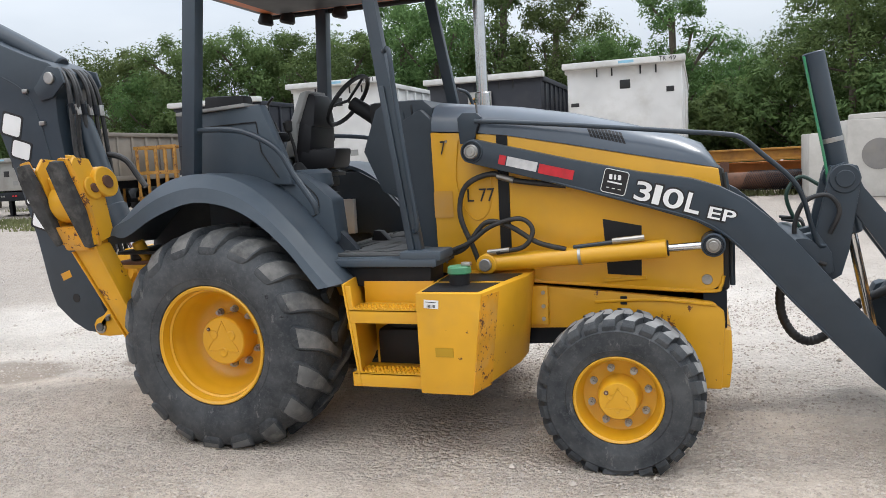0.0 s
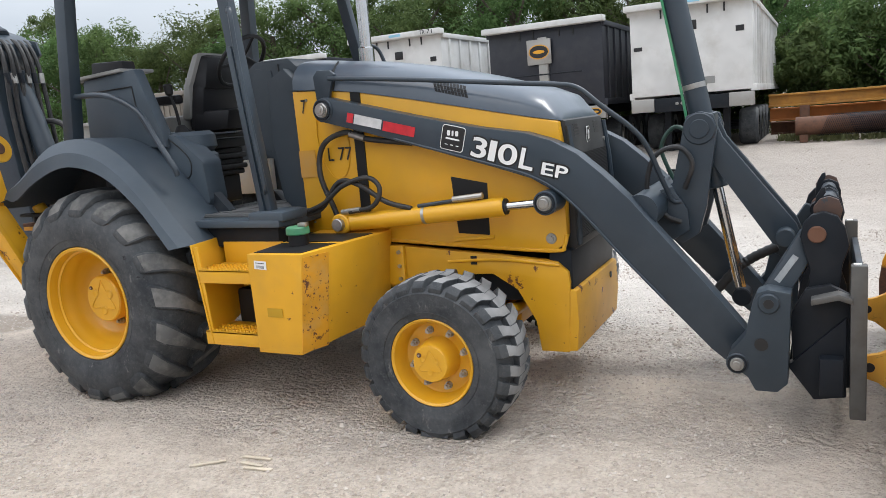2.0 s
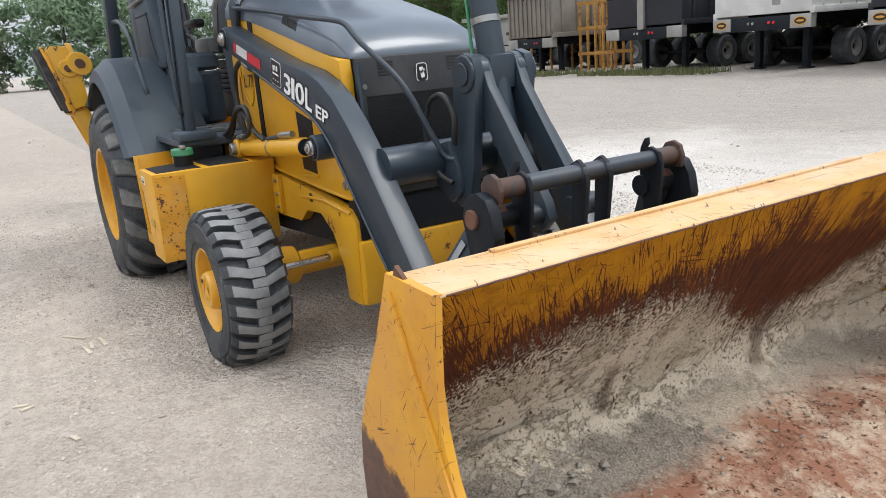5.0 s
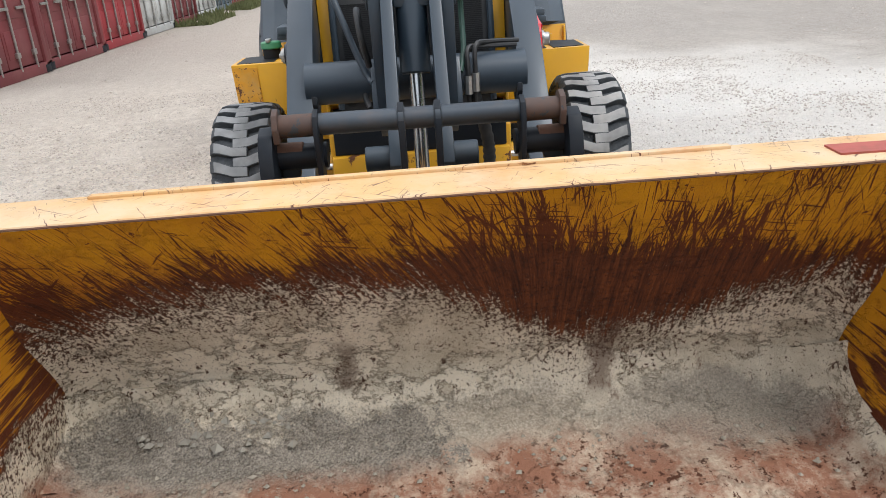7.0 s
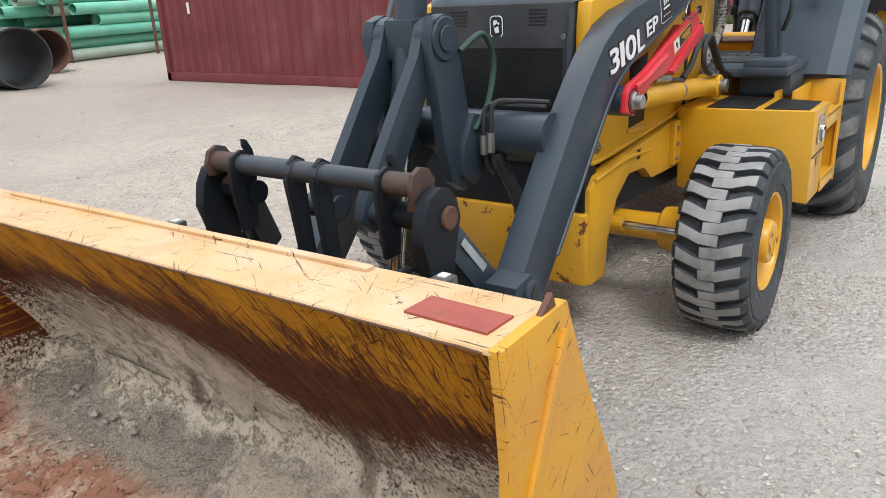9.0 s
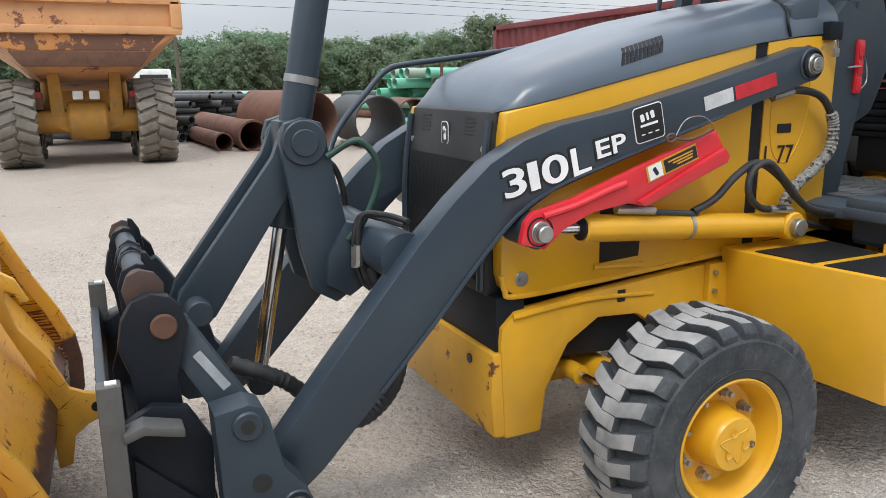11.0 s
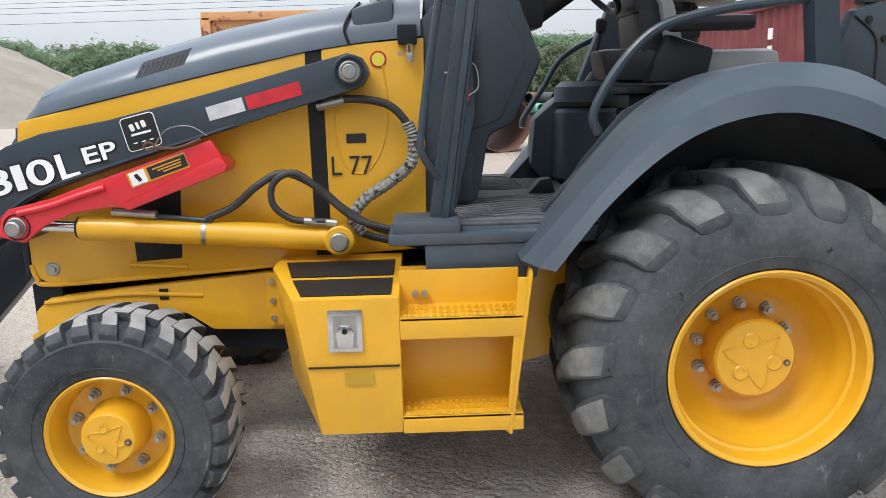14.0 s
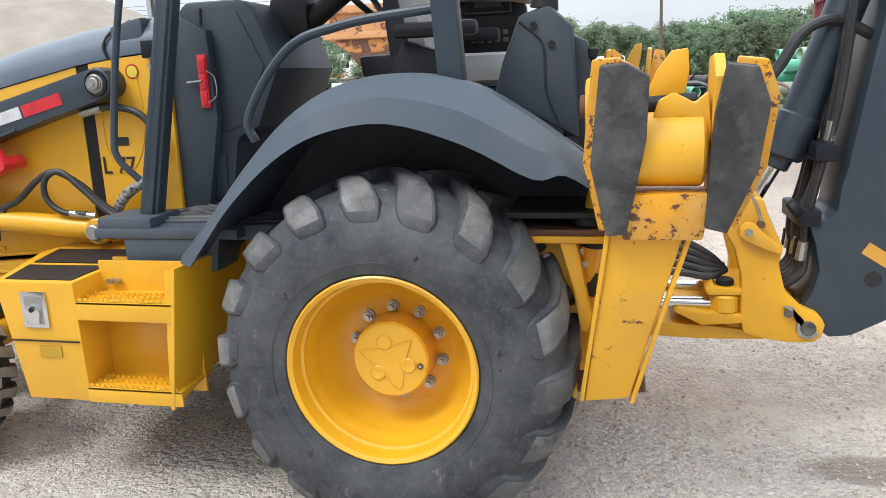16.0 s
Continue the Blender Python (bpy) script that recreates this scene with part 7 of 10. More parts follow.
def bucket_outer(name, rust_z, pale=(0.62, 0.34, 0.10), base=(0.70, 0.36, 0.035), scuffs=0.0, flat=False):
    m, n, l, b = nodes_of(name)
    tc = n.new("ShaderNodeTexCoord")
    sep = n.new("ShaderNodeSeparateXYZ")
    l.new(tc.outputs["Object"], sep.inputs["Vector"])
    back = math_node(n, l, "MULTIPLY", math_node(n, l, "SUBTRACT", sep.outputs["X"], 4.0), 0.42)
    zz = math_node(n, l, "ADD", math_node(n, l, "ADD", sep.outputs["Z"], back), math_node(n, l, "MULTIPLY", math_node(n, l, "SUBTRACT", noise_node(n, l, 16.0, 6.0, 0.75), 0.5), 0.16))
    paint = mix_node(n, l, ramp_node(n, l, noise_node(n, l, 5.0, 5.0), 0.4, 0.7), base, pale)
    for turn, scale, at, long in ((35, 6.0, 0.655, 45.0), (-38, 7.0, 0.66, 40.0), (68, 6.0, 0.66, 50.0), (8, 6.5, 0.665, 40.0), (-62, 3.0, 0.665, 12.0)):
        mp = n.new("ShaderNodeMapping")
        mp.vector_type = "TEXTURE"
        mp.inputs["Rotation"].default_value = (0, 0, radians(turn + 20)) if flat else (radians(turn), radians(turn), 0)
        mp.inputs["Scale"].default_value = (0.05 * long * 0.6 / scale, 0.05 / scale, 0.12) if flat else (0.05 / scale, 0.12, 0.05 * long / scale)
        mp.inputs["Location"].default_value = (turn, scale, 0.0)
        l.new(tc.outputs["Object"], mp.inputs["Vector"])
        sc = n.new("ShaderNodeTexNoise")
        sc.inputs["Scale"].default_value, sc.inputs["Detail"].default_value, sc.inputs["Roughness"].default_value = 1.0, 5.0, 0.66
        l.new(mp.outputs["Vector"], sc.inputs["Vector"])
        paint = mix_node(n, l, ramp_node(n, l, sc.outputs["Fac"], at - scuffs, at - scuffs + 0.015), paint, (0.10, 0.035, 0.016))
    wash = ramp_node(n, l, noise_node(n, l, 4.0, 6.0, 0.7), 0.52, 0.72)
    paint = mix_node(n, l, math_node(n, l, "MULTIPLY", wash, 0.5), paint, (0.50, 0.19, 0.03))
    spots = ramp_node(n, l, noise_node(n, l, 20.0, 6.0, 0.75), 0.66, 0.68)
    paint = mix_node(n, l, spots, paint, (0.11, 0.045, 0.022))
    rust = mix_node(n, l, ramp_node(n, l, noise_node(n, l, 25.0, 5.0, 0.7), 0.4, 0.65), (0.075, 0.035, 0.025), (0.14, 0.062, 0.035))
    col = mix_node(n, l, ramp_node(n, l, zz, rust_z - 0.02, rust_z + 0.01), rust, paint)
    l.new(col, b.inputs["Base Color"])
    b.inputs["Roughness"].default_value = 0.5
    bump_node(n, l, noise_node(n, l, 60.0, 5.0, 0.7), 0.2, 0.003, b)
    return m


bucket_in = bucket_material("bucket_inside", 0.0)
bucket_side = bucket_material("bucket_side_inside", 0.46, 0.8)
bucket_caked = bucket_material("bucket_side_caked", 0.27, 0.35)
bucket_top = bucket_outer("bucket_hook", -1.0, (0.62, 0.33, 0.05), (0.70, 0.35, 0.03))
bucket_out = bucket_outer("bucket_outside", 0.40, (0.62, 0.285, 0.05), (0.68, 0.33, 0.022), 0.006)
bucket_lip = bucket_outer("bucket_lip", -1.0, (0.63, 0.455, 0.285), (0.62, 0.38, 0.165), 0.012, True)
bucket = thing("loader_bucket", "wide yellow loader bucket standing on the gravel, rusty and dirty inside", "bucket")
PROF = [(4.383, 0.897), (4.35, 0.84), (4.30, 0.755), (4.22, 0.63), (4.14, 0.50), (4.07, 0.37), (4.035, 0.27), (4.045, 0.19), (4.11, 0.145), (4.25, 0.118), (4.50, 0.082), (4.80, 0.028)]
line = [(p.x, p.z) for p in curve_points([(x, 0, z) for x, z in PROF], 5)]
Y0, Y1 = -1.065, 1.125
tmp = bmesh.new()
cols = 150
grid = []
for j in range(cols + 1):
    y = Y0 + 0.012 + (Y1 - Y0 - 0.024) * j / cols
    row = []
    for i, (x, z) in enumerate(line):
        d = 0.010 * noise.noise((x * 9, y * 9, z * 9)) + 0.012 * noise.noise((x * 3, y * 3, 5 + z * 3))
        k = min(1, max(0, (0.62 - z) / 0.2)) * min(1, max(0.15, (z - 0.0) / 0.1))
        heap = 0.0
        if z < 0.26:
            heap = 0.035 * max(0, noise.noise((x * 4, y * 2.2, 2))) + 0.005 * max(0, noise.noise((x * 16, y * 16, 3)))
            e = min(y - Y0, Y1 - y)
            heap += (0.07 if y < 0 else 0.12) * max(0, 1 - e / 0.15) ** 2
            heap += 0.045 * math.exp(-((y + 0.66) / 0.26) ** 2) * math.exp(-((x - 4.10) / 0.12) ** 2)
        fillet = 0.10 * max(0, 1 - min(y - Y0, Y1 - y) / 0.13) ** 2 * min(1, max(0, (0.80 - z) / 0.25)) if x < 4.3 else 0
        row.append(tmp.verts.new((x + d * k * 0.8 + fillet + (heap * 0.6 if x < 4.2 else 0), y, z + d * k * 0.5 + heap)))
    grid.append(row)
for a, b in zip(grid, grid[1:]):
    for i in range(len(line) - 1):
        tmp.faces.new((a[i], b[i], b[i + 1], a[i + 1]))
bmesh.ops.recalc_face_normals(tmp, faces=tmp.faces[:])
part("shell_inside", tmp, bucket_in, bucket, "rust-scratched yellow inner shell caked with pale clay", 60)
bm = bmesh.new()
outer = [(x - 0.045, z - 0.01) for x, z in line if z > 0.3] + [(4.02, 0.22), (4.03, 0.12), (4.10, 0.06), (4.25, 0.04), (4.5, 0.03), (4.80, 0.0)]
inner = [(x - 0.022, z - (0.022 if z < 0.3 else 0.008)) for x, z in line]
prism(bm, outer + inner[::-1], Y0 + 0.008, Y1 - 0.008)
part("shell_back", bm, bucket_out, bucket)
bm = bmesh.new()
prism(bm, [(4.175, 0.885), (4.18, 0.905), (4.383, 0.905), (4.387, 0.896), (4.34, 0.88), (4.18, 0.72)], Y0 + 0.004, Y1 - 0.004, 0.004)
lip = part("top_lip", bm, bucket_lip, bucket, "pale scratched yellow top beam")
bm = bmesh.new()
box(bm, 4.19, 4.215, -0.80, 0.72, 0.903, 0.913, 0.003)
part("weld_strip", bm, bucket_lip, lip)
part("worn_edge", tube(bmesh.new(), [(4.385, Y0 + 0.02 + (Y1 - Y0 - 0.04) * k / 48, 0.8985 + random.uniform(-0.0008, 0.0008)) for k in range(49)], 0.0028, 6, 1), rusty, lip, "dark rusty front edge of the lip")
sheet("red_patch", 0.078, 0.175, pose(4.30, 1.0, 0.9065, 0, 0, -2), surface("faded_red_paint", (0.34, 0.07, 0.05), 0.6, dirt=(0.2, 0.08, 0.05), dirt_amount=0.8, dirt_scale=25), lip, "faded red painted patch", 0.0, 0.006)
SIDE = [(4.165, 0.91), (4.385, 0.905), (4.375, 0.79), (4.372, 0.68), (4.385, 0.58), (4.42, 0.47), (4.48, 0.345), (4.64, 0.16), (4.80, 0.03), (4.80, 0.0), (4.10, 0.0), (3.98, 0.05), (3.935, 0.15), (3.932, 0.28), (3.945, 0.40), (3.99, 0.52), (4.07, 0.68), (4.125, 0.81)]
for y in (Y0, Y1):
    o = 1 if y > 0 else -1
    sd = part("side_plate", prism(bmesh.new(), SIDE, y - 0.012, y + 0.012, 0.003), bucket_out, bucket, "yellow side plate, rust brown below")
    part("side_liner", prism(bmesh.new(), [(x + (0.06 if x < 4.2 else -0.012), z if z < 0.9 else z - 0.02) for x, z in SIDE if z > 0.05], *sorted((y - o * 0.012, y - o * 0.017)), 0.0), bucket_side if o > 0 else bucket_caked, sd, "caked inner face of the side plate")
    part("side_rib", prism(bmesh.new(), [(4.17, 0.86), (4.19, 0.87), (4.47, 0.36), (4.62, 0.12), (4.56, 0.12), (4.42, 0.36)], *sorted((y + o * 0.010, y + o * 0.022)), 0.004), bucket_out, sd)
    part("worn_edge", tube(bmesh.new(), [(x - 0.003, y + o * 0.007, z) for x, z in SIDE[1:9]], 0.0035, 6, 2), rusty, sd, "rust-worn front edge")
    part("corner_peak", prism(bmesh.new(), [(4.19, 0.90), (4.205, 0.935), (4.25, 0.905)], y - 0.006, y + 0.006, 0.002), rusty, sd)
part("cutting_edge", prism(bmesh.new(), [(4.70, 0.012), (4.70, 0.042), (4.83, 0.030), (4.90, 0.004), (4.90, 0.0)], Y0 - 0.01, Y1 + 0.01, 0.002), rusty, bucket, "rust-brown steel cutting edge")
for y in (-0.46, 0.46):
    hook = part("hook_plate", prism(bmesh.new(), [(4.17, 0.83), (4.12, 0.845), (4.065, 0.805), (4.03, 0.72), (4.055, 0.712), (4.075, 0.755), (4.10, 0.765), (4.105, 0.72), (4.08, 0.62), (4.0, 0.50), (3.95, 0.37), (3.90, 0.345), (3.84, 0.33), (3.822, 0.285), (3.84, 0.24), (3.90, 0.22), (3.95, 0.18), (3.97, 0.07), (4.02, 0.06), (4.028, 0.30), (4.055, 0.45), (4.12, 0.62), (4.16, 0.74)], y - 0.016, y + 0.016, 0.006), bucket_top, bucket, "yellow coupler hook plate with worn edges")
    part("hook_eye", rod(bmesh.new(), (3.867, y - 0.0175, 0.285), (3.867, y + 0.0175, 0.285), 0.02, seg=20), decal_black, hook)

# the bucket stands a little askew and twisted: the left end is farther out and higher
for ob in bucket.children_recursive:
    for v in ob.data.vertices:
        x, y, z = v.co
        v.co = (x + 0.033 * (y + 1.05) + 0.027 * min(1, max(0, (z - 0.3) / 0.6)), y, z * (1 + 0.018 * (y + 1.05)))


# ---------- ground ----------
def gravel_material():
    m, n, l, b = nodes_of("gravel_yard")
    tc = n.new("ShaderNodeTexCoord")

    def cells(scale, squash=0.0):
        vo = n.new("ShaderNodeTexVoronoi")
        vo.inputs["Scale"].default_value = scale
        l.new(tc.outputs["Object"], vo.inputs["Vector"])
        bw = n.new("ShaderNodeRGBToBW")
        l.new(vo.outputs["Color"], bw.inputs["Color"])
        return vo.outputs["Distance"], bw.outputs["Val"]

    big = noise_node(n, l, 0.35, 5.0, 0.6)
    mid = noise_node(n, l, 2.4, 5.0, 0.65)
    fine = noise_node(n, l, 70.0, 5.0, 0.85)
    d1, v1 = cells(34.0)
    d2, v2 = cells(85.0)
    col = mix_node(n, l, ramp_node(n, l, big, 0.36, 0.64), (0.46, 0.385, 0.315), (0.62, 0.535, 0.45))
    col = mix_node(n, l, math_node(n, l, "MULTIPLY", ramp_node(n, l, mid, 0.45, 0.75), 0.45), col, (0.70, 0.62, 0.535))
    # fine crushed stone, then coarser chips in drifts
    small = mix_node(n, l, v2, (0.26, 0.215, 0.175), (0.84, 0.755, 0.66))
    col = mix_node(n, l, 0.52, col, small)
    coarse = mix_node(n, l, v1, (0.30, 0.275, 0.245), (0.80, 0.765, 0.72))
    drift = ramp_node(n, l, noise_node(n, l, 1.1, 6.0, 0.75), 0.38, 0.56)
    chip = math_node(n, l, "MULTIPLY", drift, ramp_node(n, l, d1, 0.30, 0.40, (1, 1, 1, 1), (0, 0, 0, 1)))
    chip = math_node(n, l, "MULTIPLY", chip, ramp_node(n, l, v1, 0.45, 0.55))
    col = mix_node(n, l, math_node(n, l, "MULTIPLY", chip, 0.55), col, coarse)
    col = mix_node(n, l, math_node(n, l, "MULTIPLY", ramp_node(n, l, fine, 0.50, 0.72), 0.45), col, (0.19, 0.165, 0.14))
    # wheel-worn swathes of pale dust, darker grit between, and a crumbly crust
    swathe = noise_node(n, l, 0.9, 6.0, 0.72, (0.55, 1.5, 1.0))
    crust = noise_node(n, l, 8.0, 8.0, 0.78)
    crumb = noise_node(n, l, 24.0, 7.0, 0.8)
    col = mix_node(n, l, math_node(n, l, "MULTIPLY", ramp_node(n, l, swathe, 0.52, 0.66), 0.55), col, (0.73, 0.65, 0.56))
    col = mix_node(n, l, math_node(n, l, "MULTIPLY", ramp_node(n, l, swathe, 0.34, 0.46, (1, 1, 1, 1), (0, 0, 0, 1)), 0.3), col, (0.38, 0.315, 0.255))
    col = mix_node(n, l, math_node(n, l, "MULTIPLY", ramp_node(n, l, crust, 0.48, 0.58), 0.60), col, (0.78, 0.70, 0.61))
    col = mix_node(n, l, math_node(n, l, "MULTIPLY", ramp_node(n, l, crumb, 0.54, 0.60), 0.5), col, (0.33, 0.275, 0.225))
    # the yard turns greyer and darker away from the machine
    sep = n.new("ShaderNodeSeparateXYZ")
    l.new(tc.outputs["Object"], sep.inputs["Vector"])
    dx = math_node(n, l, "POWER", math_node(n, l, "SUBTRACT", sep.outputs["X"], 1.5), 2.0)
    dy = math_node(n, l, "POWER", math_node(n, l, "SUBTRACT", sep.outputs["Y"], 0.3), 2.0)
    far = math_node(n, l, "SQRT", math_node(n, l, "ADD", dx, dy))
    far = math_node(n, l, "ADD", far, math_node(n, l, "MULTIPLY", math_node(n, l, "SUBTRACT", noise_node(n, l, 0.5, 5.0, 0.65), 0.5), 6.0))
    col = mix_node(n, l, math_node(n, l, "MULTIPLY", ramp_node(n, l, math_node(n, l, "MULTIPLY", far, 0.1), 0.33, 0.90), 0.68), col, (0.325, 0.285, 0.25))
    # paler towards positive y, close to the machine
    left_pale = math_node(n, l, "ADD", math_node(n, l, "MULTIPLY", sep.outputs["Y"], 0.25), math_node(n, l, "MULTIPLY", noise_node(n, l, 0.8, 4.0), 0.5))
    left_pale = math_node(n, l, "MULTIPLY", ramp_node(n, l, left_pale, 0.10, 0.75), ramp_node(n, l, math_node(n, l, "MULTIPLY", far, 0.1), 0.35, 0.75, (1, 1, 1, 1), (0, 0, 0, 1)))
    col = mix_node(n, l, math_node(n, l, "MULTIPLY", left_pale, 0.65), col, (0.82, 0.77, 0.71))
    # paler still towards the rear
    pale = math_node(n, l, "MULTIPLY", math_node(n, l, "ADD", sep.outputs["X"], math_node(n, l, "MULTIPLY", noise_node(n, l, 1.2, 4.0), 0.8)), 1.0)
    pale = math_node(n, l, "MULTIPLY", ramp_node(n, l, pale, -1.2, 0.4, (1, 1, 1, 1), (0, 0, 0, 1)), left_pale)
    col = mix_node(n, l, math_node(n, l, "MULTIPLY", pale, 0.4), col, (0.87, 0.83, 0.77))
    # browner ground towards the front, from about x = 2 on
    front_brown = math_node(n, l, "ADD", math_node(n, l, "MULTIPLY", math_node(n, l, "SUBTRACT", sep.outputs["X"], 2.0), 0.35), math_node(n, l, "MULTIPLY", math_node(n, l, "SUBTRACT", swathe, 0.5), 1.5))
    col = mix_node(n, l, math_node(n, l, "MULTIPLY", ramp_node(n, l, front_brown, 0.0, 0.8), 0.45), col, (0.42, 0.36, 0.31))
    warm = ramp_node(n, l, sep.outputs["Y"], -2.6, -0.8, (1, 1, 1, 1), (0, 0, 0, 1))
    col = mix_node(n, l, math_node(n, l, "MULTIPLY", warm, 0.22), col, (0.76, 0.61, 0.47))
    # brown damp stains
    ragged = math_node(n, l, "MULTIPLY", math_node(n, l, "SUBTRACT", noise_node(n, l, 3.0, 7.0, 0.7), 0.5), 1.6)
    for x0, y0, rx, ry in ((-1.72, 0.44, 0.30, 0.14), (-2.75, 0.05, 0.60, 0.35), (6.8, 9.5, 2.2, 0.5)):
        ex = math_node(n, l, "POWER", math_node(n, l, "MULTIPLY", math_node(n, l, "SUBTRACT", sep.outputs["X"], x0), 1 / rx), 2.0)
        ey = math_node(n, l, "POWER", math_node(n, l, "MULTIPLY", math_node(n, l, "SUBTRACT", sep.outputs["Y"], y0), 1 / ry), 2.0)
        stain = ramp_node(n, l, math_node(n, l, "ADD", math_node(n, l, "ADD", ex, ey), ragged), 0.5, 1.3, (1, 1, 1, 1), (0, 0, 0, 1))
        col = mix_node(n, l, math_node(n, l, "MULTIPLY", stain, 0.7), col, (0.27, 0.215, 0.165))
    l.new(col, b.inputs["Base Color"])
    b.inputs["Roughness"].default_value = 0.92
    h = math_node(n, l, "ADD", math_node(n, l, "MULTIPLY", d2, -0.8), math_node(n, l, "MULTIPLY", fine, 0.8))
    h = math_node(n, l, "ADD", h, math_node(n, l, "MULTIPLY", math_node(n, l, "MULTIPLY", d1, drift), -2.6))
    h = math_node(n, l, "ADD", h, math_node(n, l, "MULTIPLY", crust, 1.6))
    h = math_node(n, l, "ADD", h, math_node(n, l, "MULTIPLY", crumb, -1.4))
    bump_node(n, l, h, 1.0, 0.014, b)
    return m


gravel = gravel_material()


def ground_height(x, y):
    r = max(abs(x - 2), abs(y))
    k = 1.0 if r < 30 else 0.0
    near = math.exp(-((x - 1.5) ** 2 / 16 + y * y / 6))
    return k * (0.012 * noise.noise((x * 1.1, y * 1.1, 0)) + 0.006 * noise.noise((x * 4, y * 4, 3))) * (1 - 0.7 * near) - 0.004


tmp = bmesh.new()
ticks = sorted(set([-700, -350, -180, -90, -50, -30, -20, -14] + [round(-9 + 0.15 * i, 3) for i in range(int(18 / 0.15) + 1)] + [14, 20, 30, 50, 90, 180, 350, 700]))
gv = [[tmp.verts.new((x + 2, y, ground_height(x + 2, y))) for y in ticks] for x in ticks]
for a, b in zip(gv, gv[1:]):
    for i in range(len(ticks) - 1):
        tmp.faces.new((a[i], b[i], b[i + 1], a[i + 1]))
tagged(part("ground", tmp, gravel, None, "pale compacted limestone gravel yard"), category="ground", kind="structure")


# ---------- loose stones, chips of wood and puddles on the yard ----------
def rock_soup(rng, count, place, smallest, largest, power=3.0):
    """Many small stones as one mesh: (vertices, faces)."""
    verts, faces = [], []
    base = [(1, 0, 0), (-0.9, 0.1, 0), (0, 0.8, 0), (0.1, -0.85, 0), (0, 0.1, 0.62), (0, 0, -0.5)]
    tri = [(0, 2, 4), (2, 1, 4), (1, 3, 4), (3, 0, 4), (2, 0, 5), (1, 2, 5), (3, 1, 5), (0, 3, 5)]
    for _ in range(count):
        x, y, z = place(rng)
        r = smallest + (largest - smallest) * rng.random() ** power
        a = rng.random() * 6.283
        ca, sa = math.cos(a), math.sin(a)
        k = len(verts)
        for bx, by, bz in base:
            j = 0.75 + 0.5 * rng.random()
            verts.append((x + r * j * (bx * ca - by * sa), y + r * j * (bx * sa + by * ca), z + r * (0.22 + bz * j)))
        faces += [(p + k, q + k, w + k) for p, q, w in tri]
    return verts, faces


def from_lists(name, verts, faces, material, label, category, kind="", parent=None):
    me = bpy.data.meshes.new(name)
    me.from_pydata(verts, [], faces)
    me.materials.append(material)
    ob = new(name, me)
    if parent:
        ob.parent = parent
    return tagged(ob, label, category, "", kind)


def stone_material():
    m, n, l, b = nodes_of("loose_stone")
    g = n.new("ShaderNodeNewGeometry")
    r = ramp_node(n, l, g.outputs["Random Per Island"], 0.0, 1.0, (0.36, 0.305, 0.255, 1), (0.60, 0.53, 0.46, 1))
    l.new(r, b.inputs["Base Color"])
    b.inputs["Roughness"].default_value = 0.9
    return m


stone = stone_material()
rng = random.Random(11)


def yard_place(r):
    while True:
        x, y = r.uniform(-3.5, 8.0), r.uniform(-5.2, 4.6)
        if noise.noise((x * 0.9, y * 0.9, 7)) + 0.5 * noise.noise((x * 3.1, y * 3.1, 4)) + 0.3 * r.random() > 0.18 or r.random() < 0.10:
            return x, y, ground_height(x, y)


v_, f_ = rock_soup(rng, 72000, yard_place, 0.004, 0.015, 3.0)
from_lists("loose_gravel", v_, f_, stone, "loose pale limestone chips on the yard", "gravel", "stuff")


def far_place(r):
    x, y = r.uniform(-14, 14), r.uniform(-13, 16)
    return x, y, ground_height(x, y)


v_, f_ = rock_soup(rng, 6000, far_place, 0.008, 0.030, 5.0)
from_lists("scattered_stones", v_, f_, stone, "scattered stones on the yard", "stones", "stuff")


def bucket_place(r):
    while True:
        y = Y0 + 0.06 + (Y1 - Y0 - 0.12) * r.random()
        if r.random() < 0.35:
            y = max(Y0 + 0.06, -0.55 + r.gauss(0, 0.2))
        if noise.noise((y * 2.4, 3.1, 0)) + 0.5 * r.random() > 0.1:
            break
    x = 4.11 + 0.34 * abs(r.gauss(0, 0.5))
    z = 0.130 if x < 4.14 else 0.130 - (x - 4.14) * 0.09
    return x + 0.033 * (y + 1.05), y, (z + 0.035 * max(0, noise.noise((x * 4, y * 2.2, 2)))) * (1 + 0.018 * (y + 1.05))


def heap_place(r):
    y, x = max(Y0 + 0.06, min(-0.30, -0.64 + r.gauss(0, 0.15))), 4.095 + abs(r.gauss(0, 0.055))
    return x, y, 0.148 + 0.045 * math.exp(-((y + 0.66) / 0.26) ** 2) * math.exp(-((x - 4.10) / 0.12) ** 2)


v_, f_ = rock_soup(rng, 60, heap_place, 0.010, 0.024, 2.0)
from_lists("heap_stones", v_, f_, surface("heap_stone", (0.30, 0.27, 0.22), 0.9, dirt=(0.16, 0.135, 0.105), dirt_amount=0.7, dirt_scale=24), "larger pale stones on the gravel heap in the bucket", "stones", "stuff")
v_, f_ = rock_soup(rng, 1500, bucket_place, 0.002, 0.013, 7.0)
from_lists("bucket_gravel", v_, f_, surface("grey_gravel", (0.30, 0.26, 0.20), 0.9, dirt=(0.15, 0.12, 0.09), dirt_amount=0.6, dirt_scale=30), "grey gravel left on the bucket floor", "gravel", "stuff")

